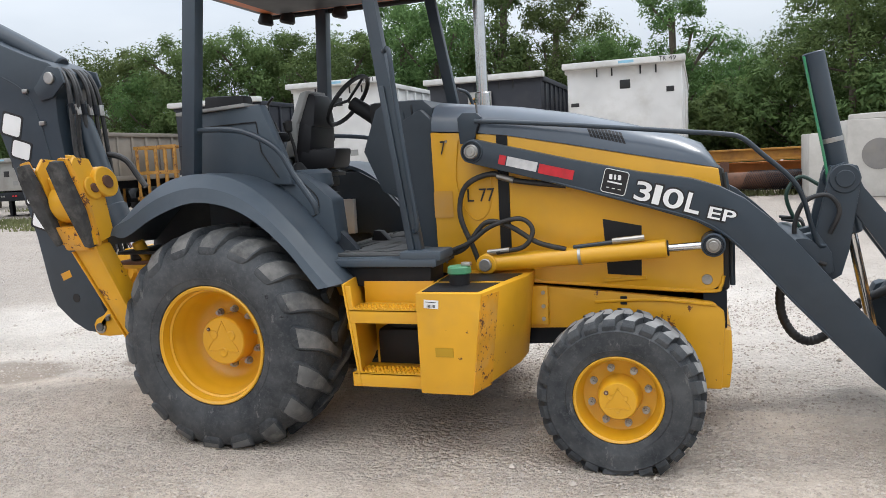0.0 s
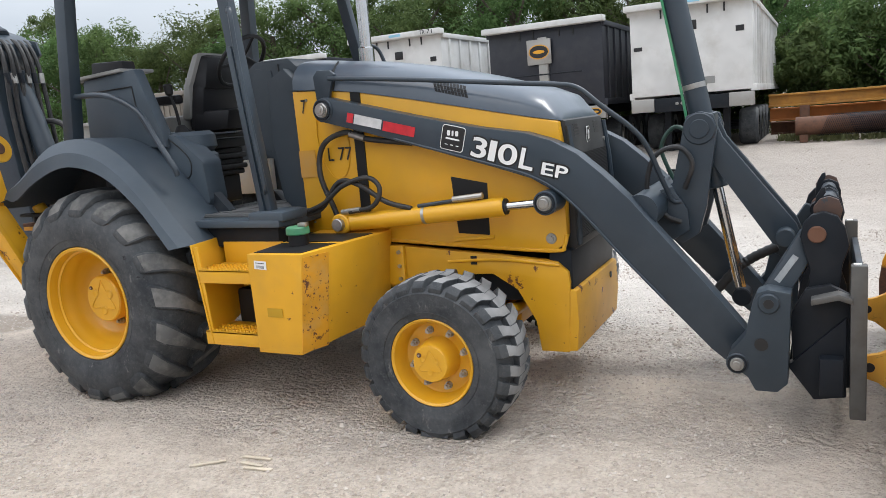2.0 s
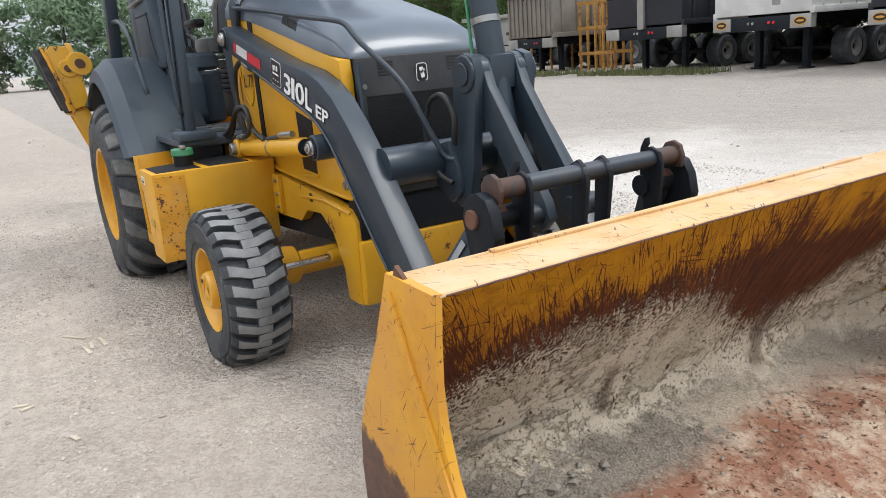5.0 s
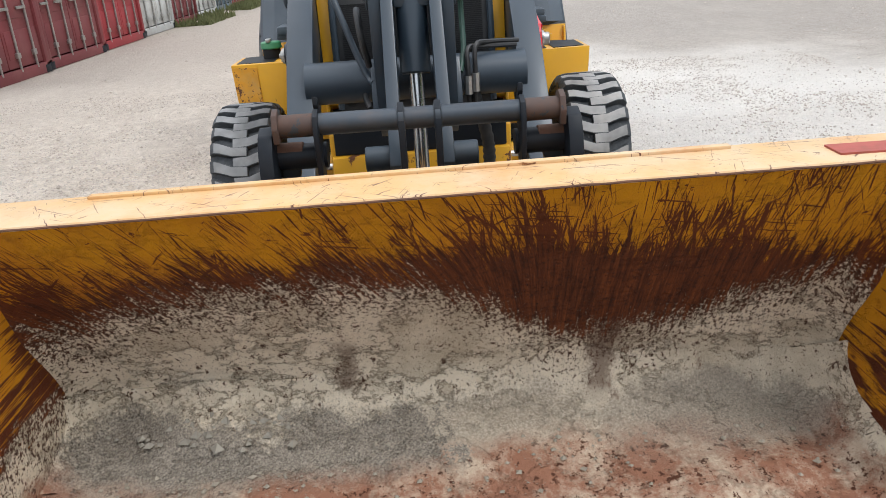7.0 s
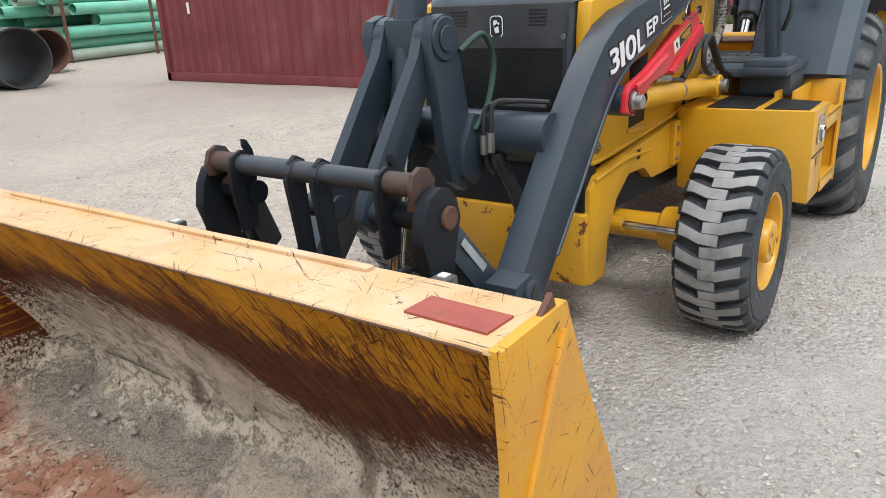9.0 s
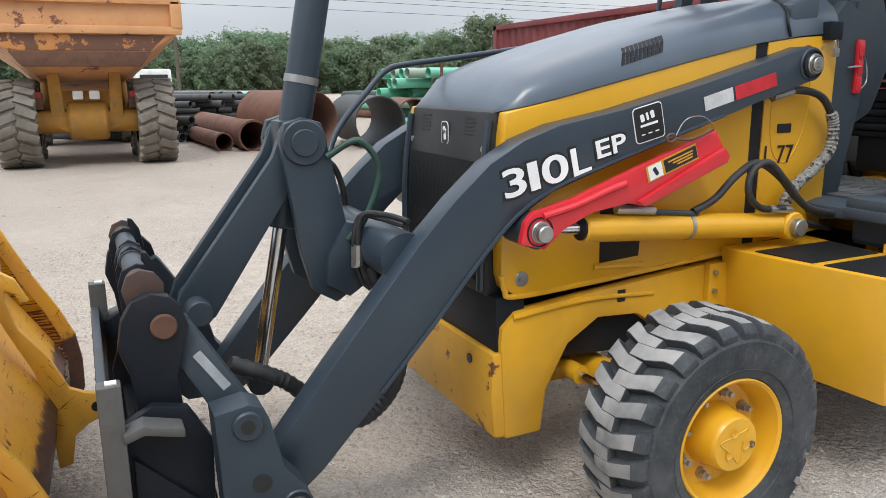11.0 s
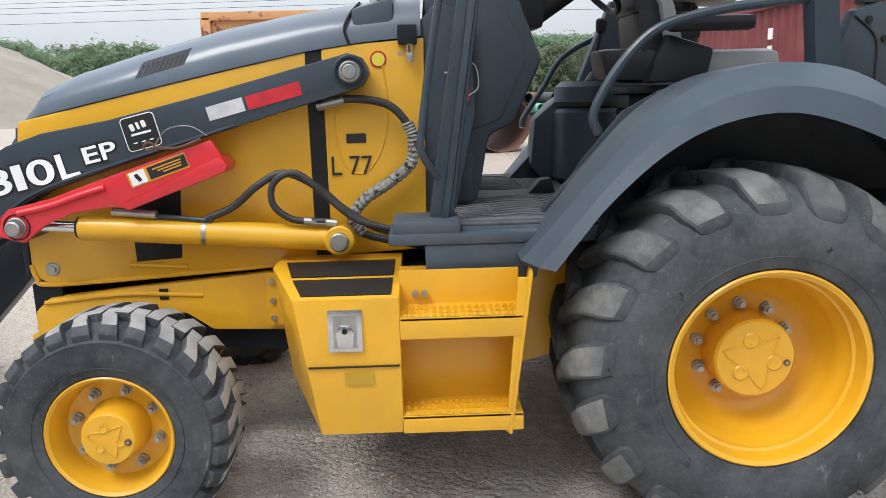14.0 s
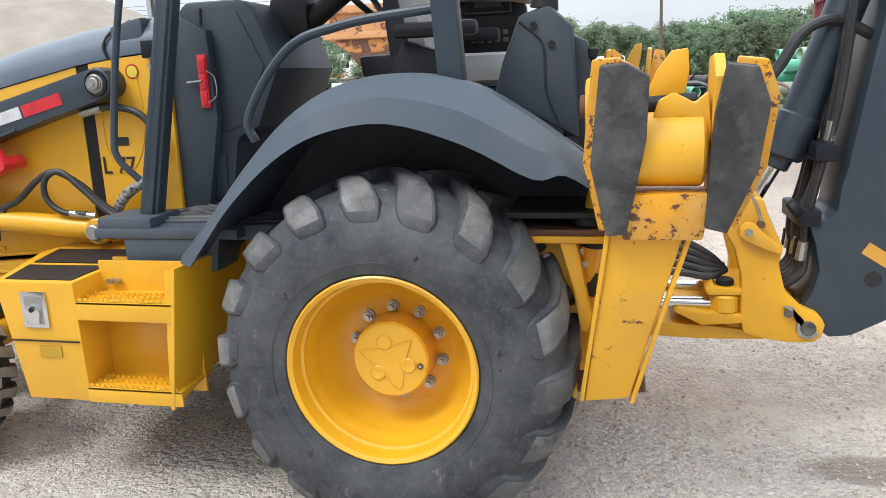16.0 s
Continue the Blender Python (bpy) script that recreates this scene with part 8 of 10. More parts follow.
wood = surface("weathered_wood", (0.52, 0.45, 0.35), 0.85, dirt=(0.3, 0.25, 0.2), dirt_amount=0.5, dirt_scale=20)
for x, y, a, ln in ((1.24, -1.56, 38, 0.16), (1.42, -1.44, 5, 0.15), (1.44, -1.50, -2, 0.12), (1.50, -1.53, 8, 0.14), (1.60, -2.16, 30, 0.13), (2.05, -1.88, 70, 0.07), (2.10, -1.86, 110, 0.06), (2.55, -1.72, 20, 0.06)):
    bm = bmesh.new()
    box(bm, -ln / 2, ln / 2, -0.010, 0.010, 0.0, 0.008, 0.002)
    bm.transform(Matrix.Translation((x, y, ground_height(x, y) + 0.001)) @ Matrix.Rotation(radians(a), 4, "Z"))
    tagged(part("wood_splinter", bm, wood, None, "pale splinter of broken wood on the gravel"), category="wood", group="wood splinters")

# ---------- trees ----------
def leaf_material(name, dark, light):
    m, n, l, b = nodes_of(name)
    g = n.new("ShaderNodeNewGeometry")
    oi = n.new("ShaderNodeObjectInfo")
    clump = math_node(n, l, "MULTIPLY", ramp_node(n, l, noise_node(n, l, 0.9, 3.0, 0.6), 0.32, 0.68), 0.6)
    tone = math_node(n, l, "ADD", math_node(n, l, "MULTIPLY", g.outputs["Random Per Island"], 0.4), clump)
    col = ramp_node(n, l, tone, 0.0, 1.0, (*dark, 1), (*light, 1))
    hue = n.new("ShaderNodeHueSaturation")
    l.new(col, hue.inputs["Color"])
    l.new(math_node(n, l, "ADD", math_node(n, l, "MULTIPLY", oi.outputs["Random"], 0.05), 0.475), hue.inputs["Hue"])
    l.new(math_node(n, l, "ADD", math_node(n, l, "MULTIPLY", oi.outputs["Random"], 0.5), 0.75), hue.inputs["Value"])
    l.new(hue.outputs["Color"], b.inputs["Base Color"])
    b.inputs["Roughness"].default_value = 0.7
    b.inputs["Specular IOR Level"].default_value = 0.15
    b.inputs["Transmission Weight"].default_value = 0.0
    tr = n.new("ShaderNodeBsdfTranslucent")
    l.new(hue.outputs["Color"], tr.inputs["Color"])
    mx = n.new("ShaderNodeMixShader")
    mx.inputs["Fac"].default_value = 0.42
    l.new(b.outputs["BSDF"], mx.inputs[1])
    l.new(tr.outputs["BSDF"], mx.inputs[2])
    l.new(mx.outputs["Shader"], n["Material Output"].inputs["Surface"])
    return m


leaf_near = leaf_material("leaf_green", (0.052, 0.092, 0.033), (0.175, 0.250, 0.086))
# aerial haze is mixed into the distant leaf colour: paler and greyer than leaf_near
leaf_hazed = leaf_material("far_leaf_hazed", (0.145, 0.200, 0.125), (0.245, 0.310, 0.190))
bark = surface("bark", (0.10, 0.08, 0.06), 0.9, dirt=(0.2, 0.18, 0.15), dirt_amount=0.4, dirt_scale=8)


def make_tree(name, label, seed, height, spread, leaves, leaf, material, low=0.25, clumps=26):
    r = random.Random(seed)
    t = thing(name, label, "tree", "trees round the yard")
    bm = bmesh.new()
    lean = (r.uniform(-0.4, 0.4), r.uniform(-0.4, 0.4))
    tube(bm, [(0, 0, -0.1), (lean[0] * 0.3, lean[1] * 0.3, height * 0.35), (lean[0], lean[1], height * 0.75)], height * 0.016, 8, 4)
    limbs = []
    for _ in range(9):
        z = height * r.uniform(0.25, 0.7)
        a = r.uniform(0, 6.283)
        e = spread * r.uniform(0.5, 0.95)
        tip = (e * math.cos(a), e * math.sin(a), z + height * r.uniform(0.08, 0.25))
        limbs.append(tip)
        tube(bm, [(lean[0] * 0.5, lean[1] * 0.5, z), (tip[0] * 0.5, tip[1] * 0.5, z + (tip[2] - z) * 0.4), tip], height * 0.006, 6, 3)
    part("trunk", bm, bark, t, "grey-brown trunk and limbs")
    balls = []
    for i in range(clumps):
        u = r.random() ** 0.85
        z = height * (low + (0.97 - low) * u)
        w = spread * (0.35 + 0.75 * math.sin(math.pi * min(1, 0.18 + 0.74 * u)))
        a = r.uniform(0, 6.283)
        d = w * r.random() ** 0.6
        balls.append((lean[0] * u + d * math.cos(a), lean[1] * u + d * math.sin(a), z, spread * r.uniform(0.16, 0.36)))
    for tip in limbs:
        balls.append((*tip, spread * r.uniform(0.22, 0.36)))
    verts, faces = [], []
    per = leaves // len(balls)
    for bx, by, bz, br in balls:
        for _ in range(per):
            d = Vector((r.gauss(0, 1), r.gauss(0, 1), r.gauss(0, 0.8))).normalized() * br * (r.random() ** 0.45) * (1.35 if r.random() < 0.12 else 1.0)
            if d.z < -0.5 * br and r.random() < 0.5:
                d.z = abs(d.z)
            c = Vector((bx, by, bz)) + d
            s_ = leaf * r.uniform(0.55, 1.3)
            nrm = (d.normalized() * 1.1 + Vector((r.uniform(-0.8, 0.8), r.uniform(-0.8, 0.8), r.uniform(-0.2, 1.1)))).normalized()
            u_ = nrm.orthogonal().normalized()
            v2 = nrm.cross(u_)
            a = r.uniform(0, 6.283)
            e1 = (u_ * math.cos(a) + v2 * math.sin(a)) * s_
            e2 = (v2 * math.cos(a) - u_ * math.sin(a)) * s_ * 0.42
            k = len(verts)
            verts += [tuple(c - e1), tuple(c + e2 * 1.7), tuple(c + e1)]
            faces.append((k, k + 1, k + 2))
    from_lists("crown", verts, faces, material, "uneven green leaf crown", "", "", t)
    return t


kinds = [make_tree("tree", "tall green broadleaf tree with uneven crown", 3, 8.2, 2.6, 16000, 0.10, leaf_near, 0.12, 60),
         make_tree("tree", "tall green broadleaf tree with open crown", 5, 7.4, 2.3, 15000, 0.10, leaf_near, 0.12, 52),
         make_tree("tree", "slender green roadside tree", 8, 9.4, 1.9, 15000, 0.10, leaf_near, 0.15, 56),
         make_tree("bush", "dense green bush at the edge of the yard", 9, 3.4, 1.8, 9000, 0.10, leaf_near, 0.03, 40)]
rng = random.Random(21)
first = {0: True, 1: True, 2: True, 3: True}


def plant(k, x, y, size, turn):
    m = Matrix.Translation((x, y, -0.05)) @ Matrix.Rotation(turn, 4, "Z") @ Matrix.Diagonal((size, size, size * rng.uniform(0.9, 1.1), 1))
    if first[k]:
        first[k] = False
        kinds[k].matrix_basis = m
        return
    t = copy_thing(kinds[k], pose(0, 0, 0))
    t.matrix_basis = m


x = -52.0
while x < 26:
    tall = 0.95 if x < -14 else (1.02 if x < -2 else 0.86)
    plant(rng.choice((0, 1, 2, 0)), x, rng.uniform(29, 32), tall * rng.uniform(0.85, 1.12), rng.uniform(0, 6))
    if x > -30:
        plant(rng.choice((0, 1, 1)), x + 1.1, rng.uniform(33.5, 37), rng.uniform(0.88, 1.15) * (0.88 if x < -14 else (1.0 if x < -2 else 0.78)), rng.uniform(0, 6))
    # extra bushes, added only to block the bright gap under the trailers
    if -12 < x < 3:
        plant(3, x + 1.3, rng.uniform(27.0, 28.0), rng.uniform(0.8, 1.1), rng.uniform(0, 6))
    if x > -26:
        plant(3, x + rng.uniform(-1, 1), rng.uniform(27.0, 28.2), rng.uniform(0.7, 1.1), rng.uniform(0, 6))
    x += rng.uniform(2.3, 3.1)
for x, y, k, s_ in ((7.5, 25.0, 0, 0.95), (10.5, 24.0, 1, 1.1), (5.6, 26.0, 3, 1.2), (8.8, 23.6, 3, 1.2), (13, 22.5, 0, 1.1), (12.0, 21.5, 3, 1.1), (16.5, 20.5, 1, 1.2), (3.2, 26.5, 3, 1.1)):
    plant(k, x, y, s_, rng.uniform(0, 6))

far_kinds = [make_tree("far_tree", "distant green tree in a wood", 31, 10.0, 4.4, 8000, 0.34, leaf_hazed, 0.02, 90),
             make_tree("far_tree", "distant green tree with a rounded crown", 33, 9.0, 5.0, 8000, 0.34, leaf_hazed, 0.02, 90)]
firsts = [True, True]


def plant_far(k, x, y, size, turn):
    m = Matrix.Translation((x, y, -0.1)) @ Matrix.Rotation(turn, 4, "Z") @ Matrix.Diagonal((size, size, size, 1))
    if firsts[k]:
        firsts[k] = False
        far_kinds[k].matrix_basis = m
        return
    copy_thing(far_kinds[k], pose(0, 0, 0)).matrix_basis = m


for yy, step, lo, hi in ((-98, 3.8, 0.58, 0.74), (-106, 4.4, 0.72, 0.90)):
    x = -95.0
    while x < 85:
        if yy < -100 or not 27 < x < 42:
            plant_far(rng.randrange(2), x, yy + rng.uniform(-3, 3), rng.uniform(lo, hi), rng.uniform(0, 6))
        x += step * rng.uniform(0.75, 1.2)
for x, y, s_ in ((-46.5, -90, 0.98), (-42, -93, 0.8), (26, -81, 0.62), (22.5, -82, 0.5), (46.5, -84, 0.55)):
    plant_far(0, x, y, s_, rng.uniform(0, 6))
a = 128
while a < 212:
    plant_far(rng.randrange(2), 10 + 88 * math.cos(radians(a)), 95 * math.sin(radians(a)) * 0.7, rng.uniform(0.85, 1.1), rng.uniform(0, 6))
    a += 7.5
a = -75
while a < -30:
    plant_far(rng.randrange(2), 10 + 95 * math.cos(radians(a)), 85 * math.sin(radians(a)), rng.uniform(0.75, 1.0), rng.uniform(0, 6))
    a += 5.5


# ---------- dump trailers ----------
trailer_white = surface("weathered_white_steel", (0.62, 0.615, 0.60), 0.5, dirt=(0.36, 0.33, 0.28), dirt_amount=0.5, dirt_scale=1.2)
trailer_alu = surface("dull_aluminium", (0.36, 0.35, 0.33), 0.45, 0.5, dirt=(0.2, 0.18, 0.15), dirt_amount=0.5, dirt_scale=1.5)
trailer_taupe = surface("taupe_steel", (0.215, 0.190, 0.160), 0.55, dirt=(0.14, 0.115, 0.09), dirt_amount=0.5, dirt_scale=1.5)
trailer_blue = surface("dark_blue_black_paint", (0.014, 0.016, 0.024), 0.4, dirt=(0.08, 0.075, 0.07), dirt_amount=0.3, dirt_scale=1.5)
tarp = surface("pale_tarp", (0.60, 0.60, 0.58), 0.6, dirt=(0.35, 0.33, 0.3), dirt_amount=0.5, dirt_scale=2)


def truck_wheel(bm_tyre, bm_rim, x, y, z, r, w, side):
    rows = [(r * 0.56, -w / 2), (r * 0.9, -w / 2), (r, -w * 0.36), (r, w * 0.36), (r * 0.9, w / 2), (r * 0.56, w / 2)]
    for bm, prof in ((bm_tyre, rows), (bm_rim, [(0.01, side * w * 0.15), (r * 0.30, side * w * 0.15), (r * 0.34, side * w * 0.42), (r * 0.56, side * w * 0.45), (r * 0.58, -side * w * 0.3)])):
        tmp = bmesh.new()
        seg = 24
        rings = [[tmp.verts.new((x + yy, y + rr * math.cos(2 * math.pi * k / seg), z + rr * math.sin(2 * math.pi * k / seg))) for k in range(seg)] for rr, yy in prof]
        for a, b in zip(rings, rings[1:]):
            for k in range(seg):
                tmp.faces.new((a[k], a[(k + 1) % seg], b[(k + 1) % seg], b[k]))
        bmesh.ops.recalc_face_normals(tmp, faces=tmp.faces[:])
        join_into(bm, tmp)


def trailer(x0, x1, y0, z0, z1, length, skin, label, cap=tarp, window=True, axles=4, plates=False, unit=""):
    t = thing("dump_trailer", label, "trailer", "parked dump trailers")
    xm = (x0 + x1) / 2
    body = part("body", box(bmesh.new(), x0, x1, y0, y0 + length, z0, z1, 0.05), skin, t)
    for side, x in ((-1, x0), (1, x1)):
        for i in range(int(length / 0.75)):
            y = y0 + 0.5 + i * 0.75
            part("side_rib", box(bmesh.new(), x - 0.05, x + 0.05, y - 0.05, y + 0.05, z0 + 0.1, z1 - 0.1, 0.01), skin, body)
        part("top_rail", box(bmesh.new(), x - 0.07, x + 0.07, y0 + 0.02, y0 + length, z1 - 0.12, z1 + 0.02, 0.02), skin, body)
        part("bottom_rail", box(bmesh.new(), x - 0.07, x + 0.07, y0 + 0.02, y0 + length, z0 - 0.05, z0 + 0.12, 0.02), skin, body)
    hood_ = part("tarp_housing", prism(bmesh.new(), [(x0 - 0.10, z1 - 0.02), (x1 + 0.10, z1 - 0.02), (x1 + 0.10, z1 + 0.14), (x0 - 0.10, z1 + 0.14)], y0 - 0.28, y0 + 0.05, 0.03), cap, t, "pale tarp housing along the top")
    for x in (xm - 0.70, xm - 0.30, xm + 0.45, xm + 0.85):
        part("housing_strap", box(bmesh.new(), x - 0.02, x + 0.02, y0 - 0.03, y0 + 0.01, z1 - 0.26, z1 - 0.04), decal_black, hood_)
    if window:
        part("front_window", box(bmesh.new(), xm - 0.10, xm + 0.18, y0 - 0.012, y0 + 0.02, z1 - 0.62, z1 - 0.38, 0.02), decal_black, body, "small dark window")
        for x, w in ((x0 + 0.20, 0.22), (x1 - 0.30, 0.20)):
            part("maker_mark", box(bmesh.new(), x - w / 2, x + w / 2, y0 - 0.008, y0 + 0.01, z1 - 1.02 if x < xm else z1 - 0.78, z1 - 0.92 if x < xm else z1 - 0.64), decal_black, body)
        part("notice", box(bmesh.new(), xm + 0.35, xm + 0.60, y0 - 0.008, y0 + 0.01, z0 + 0.22, z0 + 0.40), seat_vinyl, body)
        part("mark_blue", box(bmesh.new(), xm - 0.10, xm + 0.30, y0 - 0.286, y0 - 0.27, z1 + 0.03, z1 + 0.10), surface("pale_blue_decal", (0.25, 0.5, 0.65), 0.5), hood_)
    elif window is None:
        for k in range(10):
            x = x0 + 0.12 + (x1 - x0 - 0.24) * k / 9
            part("front_rib", box(bmesh.new(), x - 0.05, x + 0.05, y0 - 0.05, y0 + 0.01, z0 + 0.05, z1 - 0.05, 0.012), skin, body)
    else:
        part("front_brace", box(bmesh.new(), xm - 0.15, xm + 0.12, y0 - 0.10, y0 + 0.05, z0 - 0.1, z1 - 0.25, 0.02), trailer_alu, body)
        sg = part("sign", box(bmesh.new(), xm - 0.46, xm + 0.24, y0 - 0.14, y0 - 0.10, z1 - 0.98, z1 - 0.30, 0.03), trailer_alu, body, "dull metal plate with a dark oval maker's mark in a yellow rim")
        for material, w, h, d in ((decal_amber, 0.30, 0.20, 0.146), (decal_black, 0.27, 0.17, 0.150), (decal_amber, 0.17, 0.05, 0.154)):
            part("sign_mark", prism(bmesh.new(), [(xm - 0.11 + w * math.cos(k * math.pi / 10), z1 - 0.64 + h * math.sin(k * math.pi / 10)) for k in range(20)][::-1], y0 - d, y0 - 0.12), material, sg)
        part("round_tank", rod(bmesh.new(), (x0 + 0.35, y0 - 0.35, z0 + 0.9), (x1 - 0.5, y0 - 0.35, z0 + 0.9), 0.02, seg=8), black, body)
    if unit:
        for k, word in enumerate(unit.split()):
            lettering("unit_number", word, (0.18, 0.115), pose(x1 - 0.47 + 0.24 * k, y0 - 0.285, z1 + 0.065, 90, 0, 0), decal_black, hood_)
    ap = part("front_apron", box(bmesh.new(), x0 + 0.55, x1 - 0.55, y0 + 0.0, y0 + 0.30, z0 - 0.42, z0 - 0.06, 0.02), black, t, "black front apron with air and light sockets")
    for x in (xm - 0.35, xm - 0.22, xm + 0.28, xm + 0.42):
        part("socket", rod(bmesh.new(), (x, y0 - 0.03, z0 - 0.22), (x, y0 + 0.02, z0 - 0.22), 0.04, seg=10), zinc if x < xm else red, ap)
    for x in (x0 + 0.28, x1 - 0.28):
        gp = part("corner_plate", box(bmesh.new(), x - 0.30, x + 0.30, y0 - 0.04, y0 + 0.20, z0 - 0.40, z0 - 0.05, 0.02), trailer_alu, t)
        if plates:
            for material, w, h, d in ((decal_amber, 0.19, 0.11, 0.046), (decal_black, 0.165, 0.085, 0.050), (decal_amber, 0.11, 0.03, 0.054)):
                part("plate_mark", prism(bmesh.new(), [(x + w * math.cos(k * math.pi / 10), z0 - 0.22 + h * math.sin(k * math.pi / 10)) for k in range(20)][::-1], y0 - d, y0 - 0.03), material, gp, "dark oval maker's mark with a yellow rim" if w > 0.18 else "")
    part("chassis", box(bmesh.new(), xm - 0.6, xm + 0.6, y0 + 0.3, y0 + length, z0 - 0.35, z0, 0.02), black, t)
    for x in (x0 + 0.75, x1 - 0.75):
        leg = part("landing_leg", box(bmesh.new(), x - 0.09, x + 0.09, y0 + 0.95, y0 + 1.13, 0.03, z0 - 0.05, 0.015), black, t)
        part("leg_foot", box(bmesh.new(), x - 0.16, x + 0.16, y0 + 0.88, y0 + 1.20, 0.0, 0.04, 0.01), black, leg)
    for i in range(axles):
        y = y0 + 2.2 + i * 1.25 if axles > 3 else y0 + 3.0 + i * 1.3
        ax_ = part("axle", rod(bmesh.new(), (x0 + 0.15, y, 0.50), (x1 - 0.15, y, 0.50), 0.07, seg=12), black, t)
        for side, x in ((-1, x0 + 0.28), (1, x1 - 0.28)):
            ty, ri = bmesh.new(), bmesh.new()
            truck_wheel(ty, ri, x, y, 0.50, 0.50, 0.50, side)
            part("tyre", ty, rubber, ax_)
            part("rim", ri, trailer_alu, ax_)
    return t


trailer(-0.92, 2.10, 17.0, 1.50, 3.72, 10, trailer_white, "white steel dump trailer parked nose out, black underneath", unit="TR 49")
trailer(-4.95, -1.65, 17.0, 1.45, 3.62, 10, trailer_blue, "dark blue-black dump trailer with pale tarp roll", window=False, plates=True)
trailer(-9.45, -6.45, 17.0, 1.50, 3.86, 10, trailer_white, "white ribbed dump trailer with rust stains", plates=True, unit="TR 71")
trailer(-14.0, -10.8, 17.2, 1.45, 3.62, 10, trailer_blue, "dark dump trailer with pale tarp roll", window=False)
trailer(-19.9, -17.2, 17.5, 1.35, 3.0, 9, trailer_taupe, "ribbed taupe steel dump trailer", cap=trailer_taupe, window=None, axles=3)
trailer(-26.5, -23.0, 20.0, 1.1, 2.3, 8, trailer_alu, "low grey tank trailer far across the yard", cap=trailer_alu, axles=3)

# ---------- rusty rack by the trailers ----------
rack = thing("steel_rack", "rusty yellow steel rack standing by the trailers", "rack")
rack_paint = surface("rusty_yellow_paint", (0.42, 0.21, 0.04), 0.6, dirt=(0.15, 0.065, 0.035), dirt_amount=0.9, dirt_scale=6, chips=(0.11, 0.045, 0.025), chip_scale=8, chip_at=0.58)
RX0, RX1, RZ = -16.89, -15.24, 2.48
for k in range(5):
    x = RX0 + (RX1 - RX0) * k / 4
    for y in (18.6, 19.6):
        part("post", box(bmesh.new(), x - 0.04, x + 0.04, y - 0.04, y + 0.04, 0.0, RZ, 0.006), rack_paint, rack)
for z in (0.25 * RZ, 0.62 * RZ, RZ - 0.04):
    for y in (18.6, 19.6):
        part("rail", box(bmesh.new(), RX0 - 0.1, RX1 + 0.1, y - 0.05, y - 0.041, z - 0.06, z + 0.06, 0.003), rack_paint, rack)
for k in range(5):
    x = RX0 + (RX1 - RX0) * k / 4
    part("cross_rail", box(bmesh.new(), x - 0.03, x + 0.03, 18.64, 19.56, RZ - 0.10, RZ - 0.02, 0.005), rack_paint, rack)

# ---------- steel beams, mesh roll and concrete boxes by the trees ----------
beam_yellow = surface("faded_yellow_beam", (0.42, 0.20, 0.03), 0.6, dirt=(0.16, 0.07, 0.035), dirt_amount=0.8, dirt_scale=2.5)
orange_paint = surface("orange_paint", (0.52, 0.19, 0.04), 0.55, dirt=(0.2, 0.09, 0.04), dirt_amount=0.5, dirt_scale=3)
for i, (ya, z, mt, nm) in enumerate(((19.4, 0.95, beam_yellow, "faded yellow steel beam on top of the pile"), (19.9, 0.55, orange_paint, "orange steel beam lying by the trees"), (20.4, 0.15, rusty, "rusty steel beam lying on the ground"))):
    bm = bmesh.new()
    for a, b in ((z, z + 0.05), (z + 0.30, z + 0.35)):
        box(bm, 2.3, 11.0, ya - 0.15, ya + 0.15, a, b, 0.005)
    box(bm, 2.3, 11.0, ya - 0.02, ya + 0.02, z + 0.05, z + 0.30)
    tagged(part("steel_beam", bm, mt, None, nm), category="beam", group="steel beams")
for x in (3.2, 6.0, 9.5):
    bm = bmesh.new()
    box(bm, x - 0.12, x + 0.12, 19.2, 20.7, 0.0, 0.15, 0.01)
    box(bm, x - 0.12, x + 0.12, 19.7, 20.1, 0.15, 0.55, 0.01)
    box(bm, x - 0.12, x + 0.12, 19.2, 19.6, 0.15, 0.95, 0.01)
    tagged(part("timber_bearer", bm, rusty, None, "dark timber block under the steel beams"), category="timber", group="timber bearers")
roll = thing("mesh_roll", "grey wire mesh roll on a rusty pipe", "mesh roll")
part("core", rod(bmesh.new(), (3.0, 18.6, 0.42), (5.9, 18.6, 0.42), 0.24, seg=24), rusty, roll)
bm = bmesh.new()
for i in range(40):
    for q in (-1, 1):
        pts = [(4.0 + 0.045 * i + q * 0.06 * k, 18.6 + 0.28 * math.cos(0.6 * k), 0.42 + 0.28 * math.sin(0.6 * k)) for k in range(0, 11)]
        tube(bm, pts, 0.008, 3, 1)
tagged(part("wire_mesh", bm, black, roll, "grey diamond wire mesh"), kind="stuff")
for x in (3.2, 5.6):
    part("roll_stand", box(bmesh.new(), x - 0.1, x + 0.1, 18.4, 18.8, 0.0, 0.2, 0.01), rusty, roll)


def concrete_material():
    m, n, l, b = nodes_of("precast_concrete")
    c = mix_node(n, l, ramp_node(n, l, noise_node(n, l, 1.2, 6.0, 0.7), 0.35, 0.7), (0.42, 0.40, 0.37), (0.55, 0.53, 0.49))
    l.new(c, b.inputs["Base Color"])
    b.inputs["Roughness"].default_value = 0.9
    bump_node(n, l, noise_node(n, l, 30.0, 5.0), 0.2, 0.004, b)
    return m


